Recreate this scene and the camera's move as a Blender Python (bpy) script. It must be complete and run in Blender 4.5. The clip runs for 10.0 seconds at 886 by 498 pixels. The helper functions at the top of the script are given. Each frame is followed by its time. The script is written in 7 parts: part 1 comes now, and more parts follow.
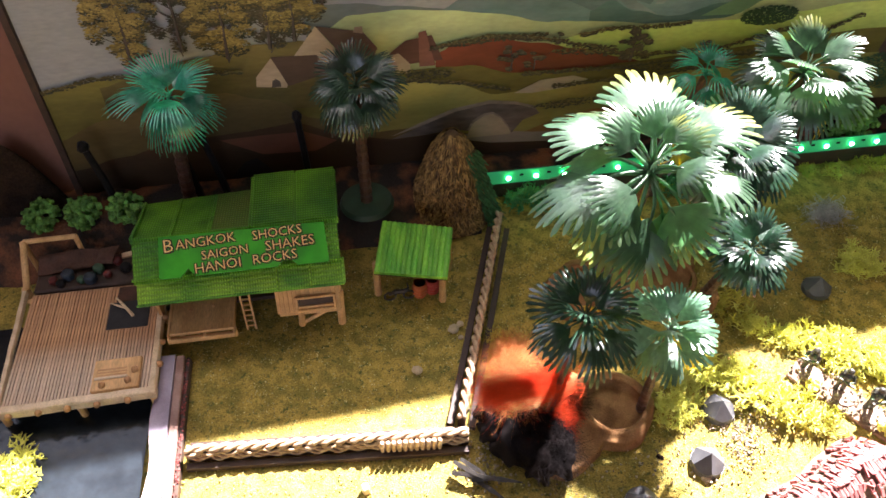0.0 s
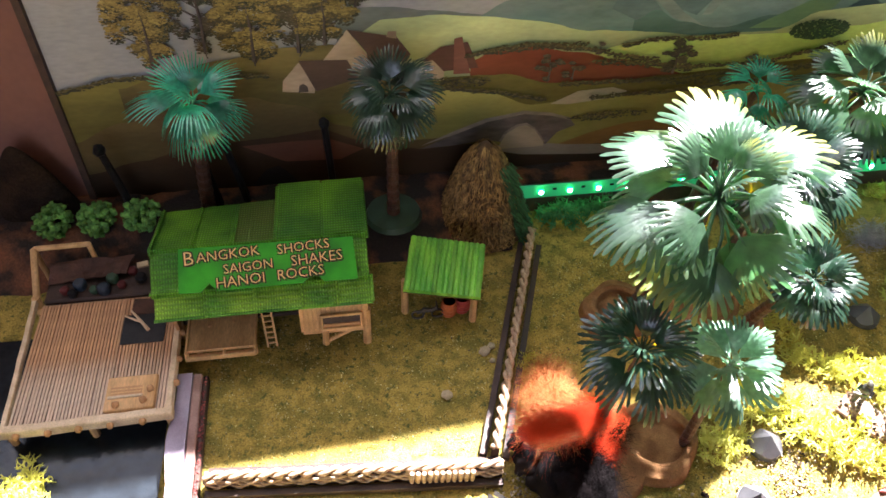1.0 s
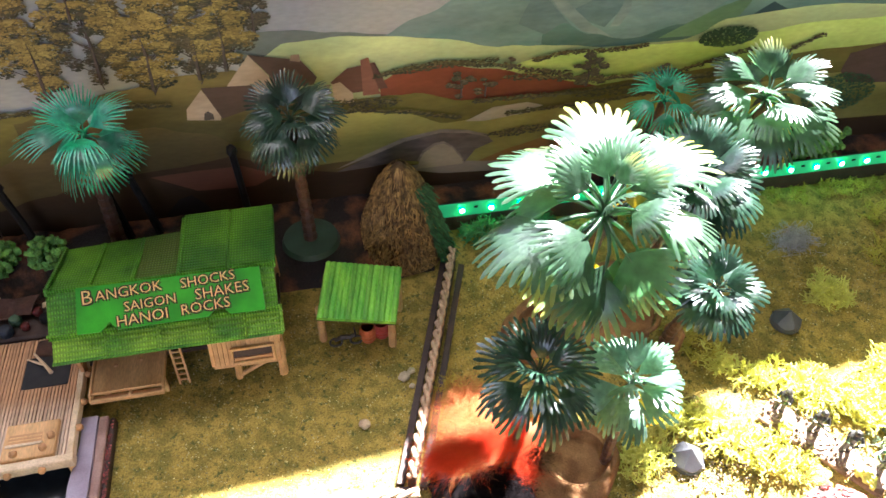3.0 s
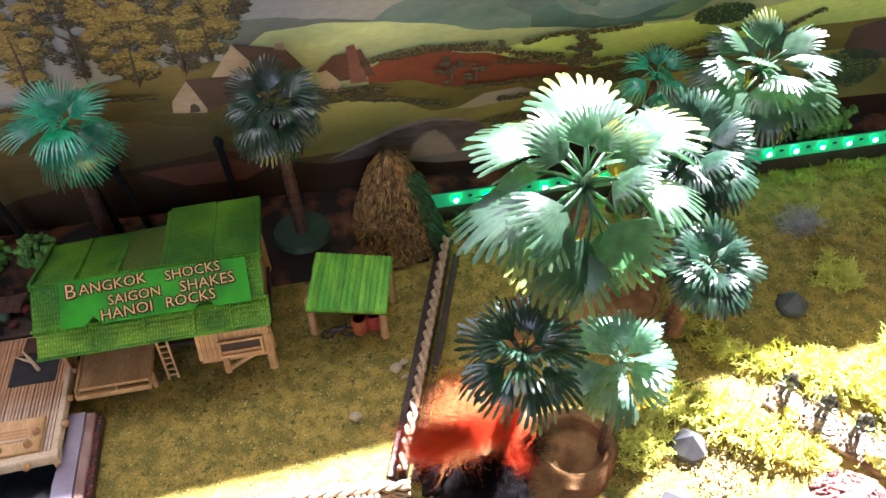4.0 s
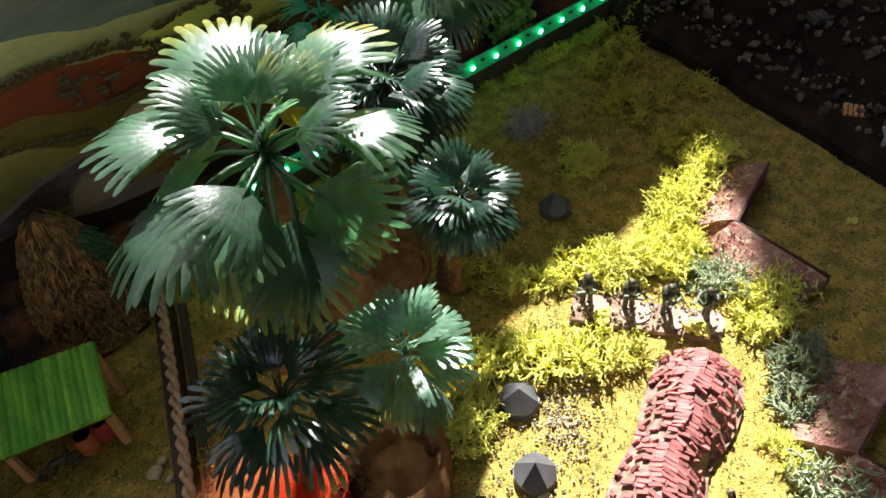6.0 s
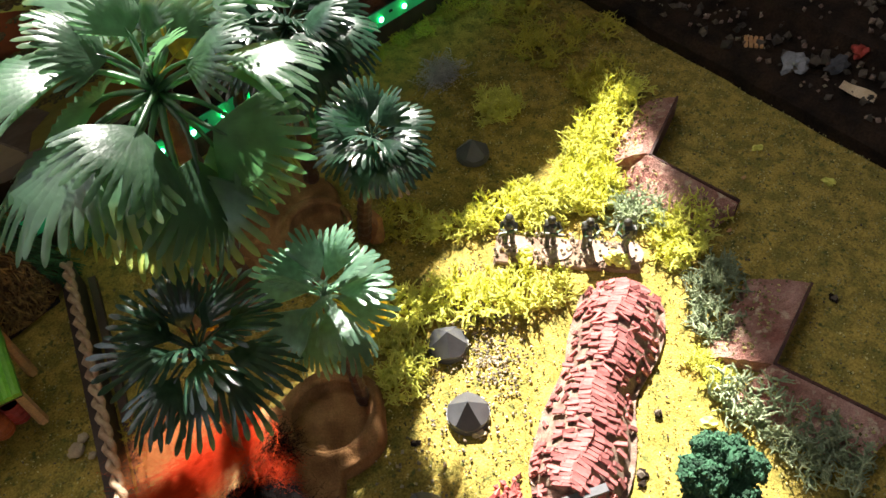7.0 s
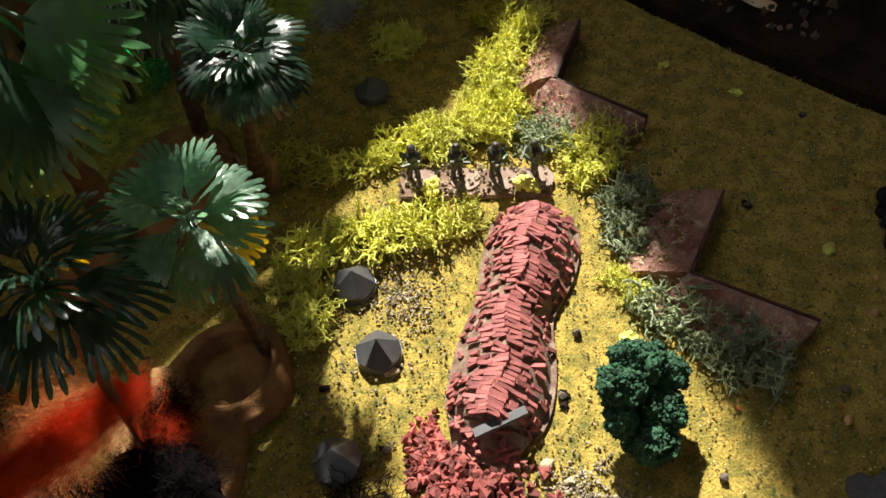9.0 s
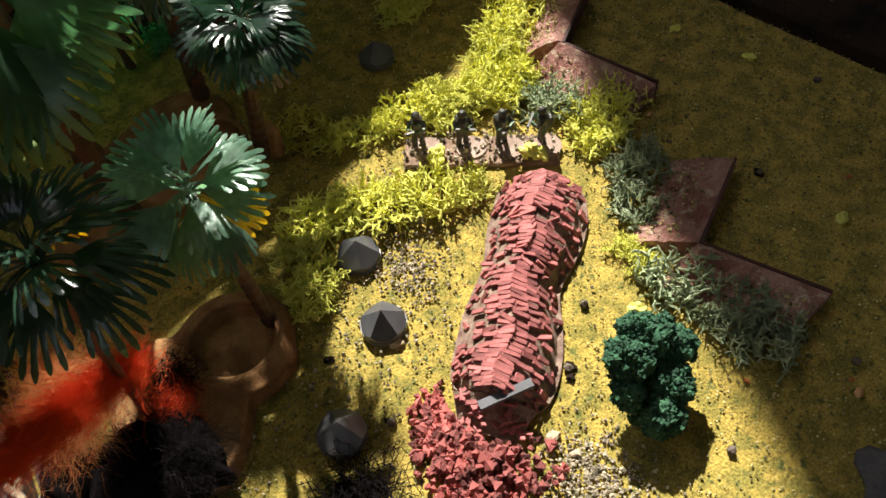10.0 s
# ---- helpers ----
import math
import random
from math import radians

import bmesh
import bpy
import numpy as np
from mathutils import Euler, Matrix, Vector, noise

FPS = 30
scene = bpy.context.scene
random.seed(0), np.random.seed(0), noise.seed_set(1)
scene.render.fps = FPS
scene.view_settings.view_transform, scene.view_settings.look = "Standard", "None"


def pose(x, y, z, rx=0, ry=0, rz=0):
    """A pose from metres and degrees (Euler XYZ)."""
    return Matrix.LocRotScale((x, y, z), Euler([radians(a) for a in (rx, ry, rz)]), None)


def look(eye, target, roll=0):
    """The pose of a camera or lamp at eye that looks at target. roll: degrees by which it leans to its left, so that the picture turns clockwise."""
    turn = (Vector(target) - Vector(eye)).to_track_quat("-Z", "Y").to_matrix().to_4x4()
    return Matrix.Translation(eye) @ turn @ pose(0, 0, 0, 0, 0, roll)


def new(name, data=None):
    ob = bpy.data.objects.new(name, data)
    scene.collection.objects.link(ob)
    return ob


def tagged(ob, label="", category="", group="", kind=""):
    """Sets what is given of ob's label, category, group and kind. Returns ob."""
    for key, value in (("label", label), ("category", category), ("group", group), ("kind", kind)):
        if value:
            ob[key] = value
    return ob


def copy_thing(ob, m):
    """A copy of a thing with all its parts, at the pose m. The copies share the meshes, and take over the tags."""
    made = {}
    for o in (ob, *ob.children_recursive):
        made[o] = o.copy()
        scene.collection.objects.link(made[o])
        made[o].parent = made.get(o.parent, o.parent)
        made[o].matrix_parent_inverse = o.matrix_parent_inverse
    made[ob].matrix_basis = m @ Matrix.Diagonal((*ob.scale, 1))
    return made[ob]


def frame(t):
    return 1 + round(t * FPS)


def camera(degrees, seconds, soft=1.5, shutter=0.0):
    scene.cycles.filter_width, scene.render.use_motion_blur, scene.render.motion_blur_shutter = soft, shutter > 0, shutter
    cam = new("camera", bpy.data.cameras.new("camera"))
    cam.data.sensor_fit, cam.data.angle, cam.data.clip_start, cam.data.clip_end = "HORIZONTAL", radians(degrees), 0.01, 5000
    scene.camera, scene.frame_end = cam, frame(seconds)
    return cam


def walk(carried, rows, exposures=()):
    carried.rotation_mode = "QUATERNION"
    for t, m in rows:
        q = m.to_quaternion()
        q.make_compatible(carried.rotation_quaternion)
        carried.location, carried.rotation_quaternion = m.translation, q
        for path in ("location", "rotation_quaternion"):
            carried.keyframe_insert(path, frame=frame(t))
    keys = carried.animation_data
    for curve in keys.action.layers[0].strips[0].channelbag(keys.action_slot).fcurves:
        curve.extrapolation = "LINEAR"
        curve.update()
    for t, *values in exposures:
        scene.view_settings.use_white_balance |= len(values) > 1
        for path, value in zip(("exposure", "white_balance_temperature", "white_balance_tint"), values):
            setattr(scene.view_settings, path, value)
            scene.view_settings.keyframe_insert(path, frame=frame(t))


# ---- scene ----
cam = camera(61.5, 10.0, soft=1.6)
PATH = [
    (0, (-0.088, -0.32, 0.31), (0.119, 1.021, -1.159), 0.2),
    (0.5, (-0.09, -0.31, 0.301), (0.115, 1.039, -1.161), 1.3),
    (1, (-0.102, -0.299, 0.302), (0.11, 1.042, -1.167), 1.7),
    (1.5, (-0.107, -0.29, 0.301), (0.128, 1.045, -1.169), 2.6),
    (2, (-0.1, -0.289, 0.3), (0.128, 1.052, -1.166), 1.9),
    (2.5, (-0.104, -0.29, 0.302), (0.192, 1.07, -1.135), 3.3),
    (3, (-0.072, -0.296, 0.3), (0.212, 1.062, -1.141), 1.1),
    (3.2, (-0.061, -0.3, 0.295), (0.219, 1.068, -1.137), 0.2),
    (4.3, (-0.057, -0.3, 0.28), (0.172, 1.085, -1.144), -2.0),
    (4.5, (-0.053, -0.278, 0.27), (0.275, 1.052, -1.188), -1.0),
    (5, (-0.027, -0.238, 0.241), (0.559, 0.94, -1.266), -4.5),
    (5.5, (-0.021, -0.246, 0.242), (0.684, 0.892, -1.244), -5.4),
    (5.7, (-0.023, -0.26, 0.239), (0.72, 0.897, -1.214), -6.8),
    (6.8, (-0.05, -0.272, 0.245), (0.802, 0.75, -1.248), -4.6),
    (7, (-0.032, -0.273, 0.231), (0.84, 0.698, -1.285), -5.3),
    (7.5, (-0.028, -0.28, 0.209), (0.873, 0.586, -1.353), -5.2),
    (8, (-0.028, -0.281, 0.207), (0.902, 0.549, -1.358), -5.1),
    (8.5, (-0.025, -0.28, 0.206), (0.922, 0.548, -1.349), -4.6),
    (9, (-0.027, -0.285, 0.206), (0.922, 0.551, -1.343), -4.9),
    (9.5, (-0.025, -0.285, 0.207), (0.895, 0.542, -1.365), -4.9),
    (10, (-0.024, -0.283, 0.204), (0.854, 0.524, -1.401), -5.9),
]
EXPOSURE = [(0.0, 3.25, 6200, 21), (0.5, 3.5, 6100, 21), (1.0, 3.45, 6000, 20), (1.5, 3.45, 5900, 20), (2.0, 3.48, 5850, 20), (2.5, 3.95, 5900, 19), (3.2, 3.9, 5750, 17), (4.5, 3.55, 5550, 19), (5.0, 3.05, 5350, 16), (5.5, 1.85, 5750, 11), (6.8, 2.3, 6450, 10), (7.5, 2.05, 6650, 8), (8.0, 1.75, 6700, 8), (8.5, 1.22, 6800, 7), (9.0, 1.15, 6650, 8), (10.0, 1.2, 6500, 8)]
walk(cam, [(t, look(eye, target, roll)) for t, eye, target, roll in PATH], EXPOSURE)

# ---- light: a window behind the painted board, high sun from beyond it, an added rear fill ----
SUN_EL, SUN_AZ = 45.65, (0.63, 0.777)          # height above the horizon; the way to the sun in the plan
world = bpy.data.worlds.new("sky")
scene.world = world
world.use_nodes = True
wn = world.node_tree.nodes
sky = wn.new("ShaderNodeTexSky")
sky.sky_type = "NISHITA"
sky.sun_disc = False
sky.sun_elevation = radians(SUN_EL)
sky.sun_rotation = math.atan2(SUN_AZ[0], SUN_AZ[1])
wn["Background"].inputs["Strength"].default_value = 0.04
world.node_tree.links.new(sky.outputs[0], wn["Background"].inputs["Color"])

sun = new("sun", bpy.data.lights.new("sun", "SUN"))
sun.data.energy, sun.data.angle, sun.data.color = 5.0, radians(1.2), (1.0, 0.95, 0.88)
away = Vector((SUN_AZ[0], SUN_AZ[1], math.tan(radians(SUN_EL))))
sun.matrix_world = look(away, (0, 0, 0))

def area_light(name, eye, target, w, h, watts, colour):
    lamp = new(name, bpy.data.lights.new(name, "AREA"))
    lamp.data.shape, lamp.data.size, lamp.data.size_y = "RECTANGLE", w, h
    lamp.data.energy, lamp.data.color = watts, colour
    lamp.matrix_world = look(eye, target)
    return lamp

area_light("window_daylight", (-0.2, 0.10, 0.62), (-0.2, -1.0, 0.45), 0.95, 0.75, 0.5, (1.0, 0.97, 0.92))
# unseen fill lamp, added in an assumed rear opening to brighten the shaded side
area_light("rear_fill", (-0.5, -2.38, 0.95), (-0.3, 0.0, 0.3), 1.15, 1.05, 0.63, (1.0, 0.92, 0.81))

# ---- helpers: all sizes below are in centimetres ----
U = 0.01
rnd = random.Random(7)
IDENT = Matrix.Identity(4)


def thing(name, at, label, category, group="", kind="", turn=0.0):
    ob = new(name)
    ob.empty_display_size = 0.005
    ob.matrix_basis = pose(at[0] * U, at[1] * U, at[2] * U, 0, 0, turn)
    return tagged(ob, label, category, group, kind)


def mesh_of(name, bm, material, smooth=False):
    bmesh.ops.transform(bm, matrix=Matrix.Scale(U, 4), verts=bm.verts)
    bmesh.ops.recalc_face_normals(bm, faces=bm.faces)
    me = bpy.data.meshes.new(name)
    bm.to_mesh(me)
    bm.free()
    for one in material if isinstance(material, (list, tuple)) else [material]:
        me.materials.append(one)
    if smooth:
        me.shade_smooth()
    return me


def part(name, bm, material, parent=None, label="", smooth=False):
    ob = new(name, mesh_of(name, bm, material, smooth))
    ob.parent = parent
    return tagged(ob, label)


def place(name, me, parent, m=None, label=""):
    """One more object on a shared mesh; m in centimetres."""
    ob = new(name, me)
    ob.parent = parent
    if m is not None:
        m = m.copy()
        m.translation = m.translation * U
        ob.matrix_basis = m
    return tagged(ob, label)


def single(name, bm, material, at, label, category, group="", kind="", smooth=False, turn=0.0):
    ob = new(name, mesh_of(name, bm, material, smooth))
    ob.matrix_basis = pose(at[0] * U, at[1] * U, at[2] * U, 0, 0, turn)
    return tagged(ob, label, category, group, kind)


def box(bm, c, s, rx=0, ry=0, rz=0, bev=0.0):
    m = pose(c[0], c[1], c[2], rx, ry, rz) @ Matrix.Diagonal((s[0], s[1], s[2], 1))
    vs = bmesh.ops.create_cube(bm, size=1.0, matrix=m)["verts"]
    if bev:
        es = list({e for v in vs for e in v.link_edges})
        bmesh.ops.bevel(bm, geom=es, offset=bev, segments=1, affect="EDGES")
    return bm


def beam(bm, a, b, w, h, up=(0, 0, 1)):
    """A bar of w by h from a to b."""
    a, b = Vector(a), Vector(b)
    d = b - a
    q = d.to_track_quat("X", "Z")
    m = Matrix.Translation((a + b) / 2) @ q.to_matrix().to_4x4() @ Matrix.Diagonal((d.length, w, h, 1))
    bmesh.ops.create_cube(bm, size=1.0, matrix=m)
    return bm


def tube(bm, pts, radii, seg=6, cap=True):
    pts = [Vector(p) for p in pts]
    rings = []
    for i, p in enumerate(pts):
        d = (pts[min(i + 1, len(pts) - 1)] - pts[max(i - 1, 0)])
        d = d.normalized() if d.length > 1e-9 else Vector((0, 0, 1))
        side = d.cross(Vector((0.31, 0.17, 0.93))).normalized()
        other = d.cross(side)
        r = radii[i] if isinstance(radii, (list, tuple)) else radii
        rings.append([bm.verts.new(p + r * (math.cos(k * math.tau / seg) * side + math.sin(k * math.tau / seg) * other)) for k in range(seg)])
    for r0, r1 in zip(rings, rings[1:]):
        for k in range(seg):
            bm.faces.new((r0[k], r0[(k + 1) % seg], r1[(k + 1) % seg], r1[k]))
    if cap:
        bm.faces.new(rings[0][::-1])
        bm.faces.new(rings[-1])
    return bm


def blob(bm, c, r, sub=1, rough=0.25, seed=0.0, squash=(1, 1, 1)):
    vs = bmesh.ops.create_icosphere(bm, subdivisions=sub, radius=1.0)["verts"]
    for v in vs:
        k = 1 + rough * noise.noise(v.co * 1.7 + Vector((seed, seed * 0.7, -seed)))
        v.co = Vector((c[0] + v.co.x * r * k * squash[0], c[1] + v.co.y * r * k * squash[1], c[2] + v.co.z * r * k * squash[2]))
    return vs


def chip(bm, c, r, rn):
    """A small angular grain of eight faces."""
    q = Euler((rn.uniform(0, 6), rn.uniform(0, 6), rn.uniform(0, 6))).to_matrix()
    k = [rn.uniform(0.5, 1.2) * r for _ in range(6)]
    ax = [Vector((1, 0, 0)), Vector((-1, 0, 0)), Vector((0, 1, 0)), Vector((0, -1, 0)), Vector((0, 0, 1)), Vector((0, 0, -1))]
    v = [bm.verts.new(Vector(c) + q @ (a * s)) for a, s in zip(ax, k)]
    for a, b, d in ((0, 2, 4), (2, 1, 4), (1, 3, 4), (3, 0, 4), (2, 0, 5), (1, 2, 5), (3, 1, 5), (0, 3, 5)):
        bm.faces.new((v[a], v[b], v[d]))


def mound(bm, rfun, hfun, nr=14, nt=48, skirt=0.0):
    """A raised patch round the origin: its outline rfun(angle), its height hfun(x, y, share of the radius)."""
    mid = bm.verts.new((0, 0, hfun(0, 0, 0)))
    rings = []
    for i in range(1, nr + 1):
        f = i / nr
        ring = []
        for k in range(nt):
            a = k * math.tau / nt
            x, y = rfun(a) * f * math.cos(a), rfun(a) * f * math.sin(a)
            ring.append(bm.verts.new((x, y, hfun(x, y, f))))
        rings.append(ring)
    ring = [bm.verts.new((v.co.x * 1.01, v.co.y * 1.01, -0.05 - skirt)) for v in rings[-1]]
    rings.append(ring)
    for k in range(nt):
        bm.faces.new((mid, rings[0][k], rings[0][(k + 1) % nt]))
        for r0, r1 in zip(rings, rings[1:]):
            bm.faces.new((r0[k], r1[k], r1[(k + 1) % nt], r0[(k + 1) % nt]))
    return bm


def prism(bm, outline, z0, z1):
    """A flat slab with the given outline in the plan."""
    lo = [bm.verts.new((x, y, z0)) for x, y in outline]
    hi = [bm.verts.new((x, y, z1)) for x, y in outline]
    bm.faces.new(hi)
    bm.faces.new(lo[::-1])
    n = len(lo)
    for k in range(n):
        bm.faces.new((lo[k], lo[(k + 1) % n], hi[(k + 1) % n], hi[k]))
    return bm


# ---- materials: scales are features per metre ----
def paint(name, c1, c2=None, rough=0.7, scale=300, fine=2500, bump=0.3, grain=0.25, metal=0.0, spec=0.5, vary=0.0, island=0.0, stretch=(1, 1, 1), contrast=(0.35, 0.65), coat=0.0, c3=None, scale3=900, c3cut=(0.6, 0.68), bumpdist=0.0005):
    ma = bpy.data.materials.new(name)
    ma.use_nodes = True
    nt = ma.node_tree
    nd, ln = nt.nodes, nt.links
    bs = nd["Principled BSDF"]
    bs.inputs["Roughness"].default_value = rough
    bs.inputs["Metallic"].default_value = metal
    bs.inputs["Specular IOR Level"].default_value = spec
    bs.inputs["Coat Weight"].default_value = coat
    bs.inputs["Coat Roughness"].default_value = 0.3
    tc = nd.new("ShaderNodeTexCoord")
    mp = nd.new("ShaderNodeMapping")
    mp.inputs["Scale"].default_value = stretch
    ln.new(tc.outputs["Object"], mp.inputs["Vector"])

    def noise_at(s, detail=4.0):
        n = nd.new("ShaderNodeTexNoise")
        n.inputs["Scale"].default_value = s
        n.inputs["Detail"].default_value = detail
        ln.new(mp.outputs[0], n.inputs["Vector"])
        return n.outputs["Fac"]

    def ramp(src, lo, hi):
        r = nd.new("ShaderNodeMapRange")
        r.inputs["From Min"].default_value, r.inputs["From Max"].default_value = lo, hi
        ln.new(src, r.inputs["Value"])
        return r.outputs[0]

    def mixed(fac, a, b):
        x = nd.new("ShaderNodeMix")
        x.data_type = "RGBA"
        ln.new(fac, x.inputs["Factor"])
        for slot, val in ((x.inputs[6], a), (x.inputs[7], b)):
            if isinstance(val, tuple):
                slot.default_value = (*val, 1)
            else:
                ln.new(val, slot)
        return x.outputs[2]

    c2 = c2 or tuple(v * 0.7 for v in c1)
    col = mixed(ramp(noise_at(scale), *contrast), c1, c2)
    if c3:
        col = mixed(ramp(noise_at(scale3, 3.0), *c3cut), col, c3)
    f = noise_at(fine, 3.0)
    hs = nd.new("ShaderNodeHueSaturation")
    ln.new(col, hs.inputs["Color"])
    val = ramp(f, 0.2, 0.8)
    mr = nd.new("ShaderNodeMapRange")
    mr.inputs["To Min"].default_value, mr.inputs["To Max"].default_value = 1 - grain, 1 + grain
    ln.new(val, mr.inputs["Value"])
    out = mr.outputs[0]
    for amount, src in ((vary, "ob"), (island, "geo")):
        if amount:
            node = nd.new("ShaderNodeObjectInfo" if src == "ob" else "ShaderNodeNewGeometry")
            r2 = nd.new("ShaderNodeMapRange")
            r2.inputs["To Min"].default_value, r2.inputs["To Max"].default_value = 1 - amount, 1 + amount
            ln.new(node.outputs["Random" if src == "ob" else "Random Per Island"], r2.inputs["Value"])
            mu = nd.new("ShaderNodeMath")
            mu.operation = "MULTIPLY"
            ln.new(out, mu.inputs[0])
            ln.new(r2.outputs[0], mu.inputs[1])
            out = mu.outputs[0]
    ln.new(out, hs.inputs["Value"])
    ln.new(hs.outputs[0], bs.inputs["Base Color"])
    if bump:
        b = nd.new("ShaderNodeBump")
        b.inputs["Strength"].default_value = bump
        b.inputs["Distance"].default_value = bumpdist
        ln.new(f, b.inputs["Height"])
        ln.new(b.outputs[0], bs.inputs["Normal"])
    return ma


def weave(ma, across, along, strength=0.6):
    """Adds a woven relief to a material: fine ribs in two directions."""
    nt = ma.node_tree
    nd, ln = nt.nodes, nt.links
    bs = nd["Principled BSDF"]
    tc = nd.new("ShaderNodeTexCoord")
    w1, w2 = nd.new("ShaderNodeTexWave"), nd.new("ShaderNodeTexWave")
    w1.bands_direction, w2.bands_direction = "X", "Y"
    w1.inputs["Scale"].default_value, w2.inputs["Scale"].default_value = across, along
    w1.inputs["Distortion"].default_value = w2.inputs["Distortion"].default_value = 1.2
    for w in (w1, w2):
        ln.new(tc.outputs["Object"], w.inputs["Vector"])
    mu = nd.new("ShaderNodeMath")
    mu.operation = "MULTIPLY"
    ln.new(w1.outputs["Fac"], mu.inputs[0])
    ln.new(w2.outputs["Fac"], mu.inputs[1])
    b = nd.new("ShaderNodeBump")
    b.inputs["Strength"].default_value, b.inputs["Distance"].default_value = strength, 0.0006
    ln.new(mu.outputs[0], b.inputs["Height"])
    ln.new(b.outputs[0], bs.inputs["Normal"])
    old = bs.inputs["Base Color"].links[0].from_socket
    hs = nd.new("ShaderNodeHueSaturation")
    r = nd.new("ShaderNodeMapRange")
    r.inputs["To Min"].default_value, r.inputs["To Max"].default_value = 0.55, 1.15
    ln.new(mu.outputs[0], r.inputs["Value"])
    ln.new(r.outputs[0], hs.inputs["Value"])
    ln.new(old, hs.inputs["Color"])
    ln.new(hs.outputs[0], bs.inputs["Base Color"])
    return ma


def glow(name, colour, strength):
    ma = bpy.data.materials.new(name)
    ma.use_nodes = True
    bs = ma.node_tree.nodes["Principled BSDF"]
    bs.inputs["Base Color"].default_value = (*colour, 1)
    bs.inputs["Emission Color"].default_value = (*colour, 1)
    bs.inputs["Emission Strength"].default_value = strength
    return ma


def leaf_paint(name, c1, c2, tip, tipcut=(0.78, 1.0), rough=0.4, spec=0.75, coat=0.15, through_value=1.5):
    """Moulded plastic leaf: green, with tips that turn to another colour along the leaf's length (1 unit = the leaf)."""
    ma = paint(name, c1, c2, rough=rough, scale=200, fine=900, bump=0.6, grain=0.34, vary=0.4, spec=spec, coat=coat)
    nt = ma.node_tree
    nd, ln = nt.nodes, nt.links
    bs = nd["Principled BSDF"]
    tc, sp, mr = nd.new("ShaderNodeTexCoord"), nd.new("ShaderNodeSeparateXYZ"), nd.new("ShaderNodeMapRange")
    ln.new(tc.outputs["Generated"], sp.inputs[0])
    info, mu = nd.new("ShaderNodeObjectInfo"), nd.new("ShaderNodeMath")
    mr.inputs["From Min"].default_value, mr.inputs["From Max"].default_value = tipcut
    ln.new(sp.outputs["Y"], mr.inputs["Value"])
    mu.operation = "MULTIPLY"
    r2 = nd.new("ShaderNodeMapRange")
    r2.inputs["From Min"].default_value, r2.inputs["From Max"].default_value = 0.5, 1.1
    ln.new(info.outputs["Random"], r2.inputs["Value"])
    ln.new(mr.outputs[0], mu.inputs[0])
    ln.new(r2.outputs[0], mu.inputs[1])
    x = nd.new("ShaderNodeMix")
    x.data_type = "RGBA"
    ln.new(mu.outputs[0], x.inputs["Factor"])
    ln.new(bs.inputs["Base Color"].links[0].from_socket, x.inputs[6])
    x.inputs[7].default_value = (*tip, 1)
    ln.new(x.outputs[2], bs.inputs["Base Color"])
    tr = nd.new("ShaderNodeBsdfTranslucent")
    hs = nd.new("ShaderNodeHueSaturation")
    hs.inputs["Hue"].default_value, hs.inputs["Saturation"].default_value, hs.inputs["Value"].default_value = 0.47, 1.15, through_value
    ln.new(x.outputs[2], hs.inputs["Color"])
    ln.new(hs.outputs[0], tr.inputs["Color"])
    ms = nd.new("ShaderNodeMixShader")
    ms.inputs[0].default_value = 0.36 if through_value < 2 else 0.52
    ln.new(bs.outputs[0], ms.inputs[1])
    ln.new(tr.outputs[0], ms.inputs[2])
    ln.new(ms.outputs[0], nd["Material Output"].inputs["Surface"])
    return ma


GRASS = paint("flocked grass mat", (0.42, 0.305, 0.07), (0.23, 0.19, 0.044), rough=0.95, scale=130, contrast=(0.4, 0.6), fine=1300, bump=0.9, grain=0.55, c3=(0.11, 0.12, 0.035), scale3=420, c3cut=(0.57, 0.7), spec=0.15, bumpdist=0.0007)
GRAIN = paint("scattered flock", (0.52, 0.45, 0.20), (0.21, 0.19, 0.075), rough=0.95, scale=120, fine=2500, grain=0.3, island=0.7, spec=0.1)
GRIT = paint("pale grit", (0.45, 0.38, 0.27), (0.22, 0.18, 0.12), rough=0.9, scale=200, island=0.6)
DARKGRIT = paint("dark grit", (0.07, 0.055, 0.045), (0.12, 0.09, 0.06), rough=0.9, scale=200, island=0.6)
EARTH = paint("brown earth", (0.19, 0.07, 0.03), (0.02, 0.014, 0.011), rough=0.9, scale=55, contrast=(0.36, 0.54), fine=900, bump=0.7, grain=0.4, bumpdist=0.001)
DARKEARTH = paint("dark peat", (0.014, 0.010, 0.008), (0.036, 0.022, 0.014), rough=0.95, spec=0.1, scale=70, fine=900, bump=0.8, grain=0.4, bumpdist=0.001)
CORK = paint("tan cork plate", (0.33, 0.175, 0.07), (0.18, 0.085, 0.032), spec=0.2, rough=0.85, scale=110, fine=1600, bump=0.6, grain=0.3)
LICHEN = paint("yellow lichen", (0.74, 0.73, 0.15), (0.54, 0.53, 0.09), rough=0.65, scale=120, fine=1800, grain=0.15, vary=0.2, bump=0.2)
LICHEN2 = paint("olive lichen", (0.31, 0.355, 0.21), (0.20, 0.25, 0.135), rough=0.8, scale=150, fine=1800, vary=0.2, bump=0.2)
LICHEN3 = paint("ochre lichen", (0.52, 0.44, 0.05), (0.34, 0.32, 0.04), rough=0.75, scale=120, fine=1800, vary=0.2, bump=0.2)
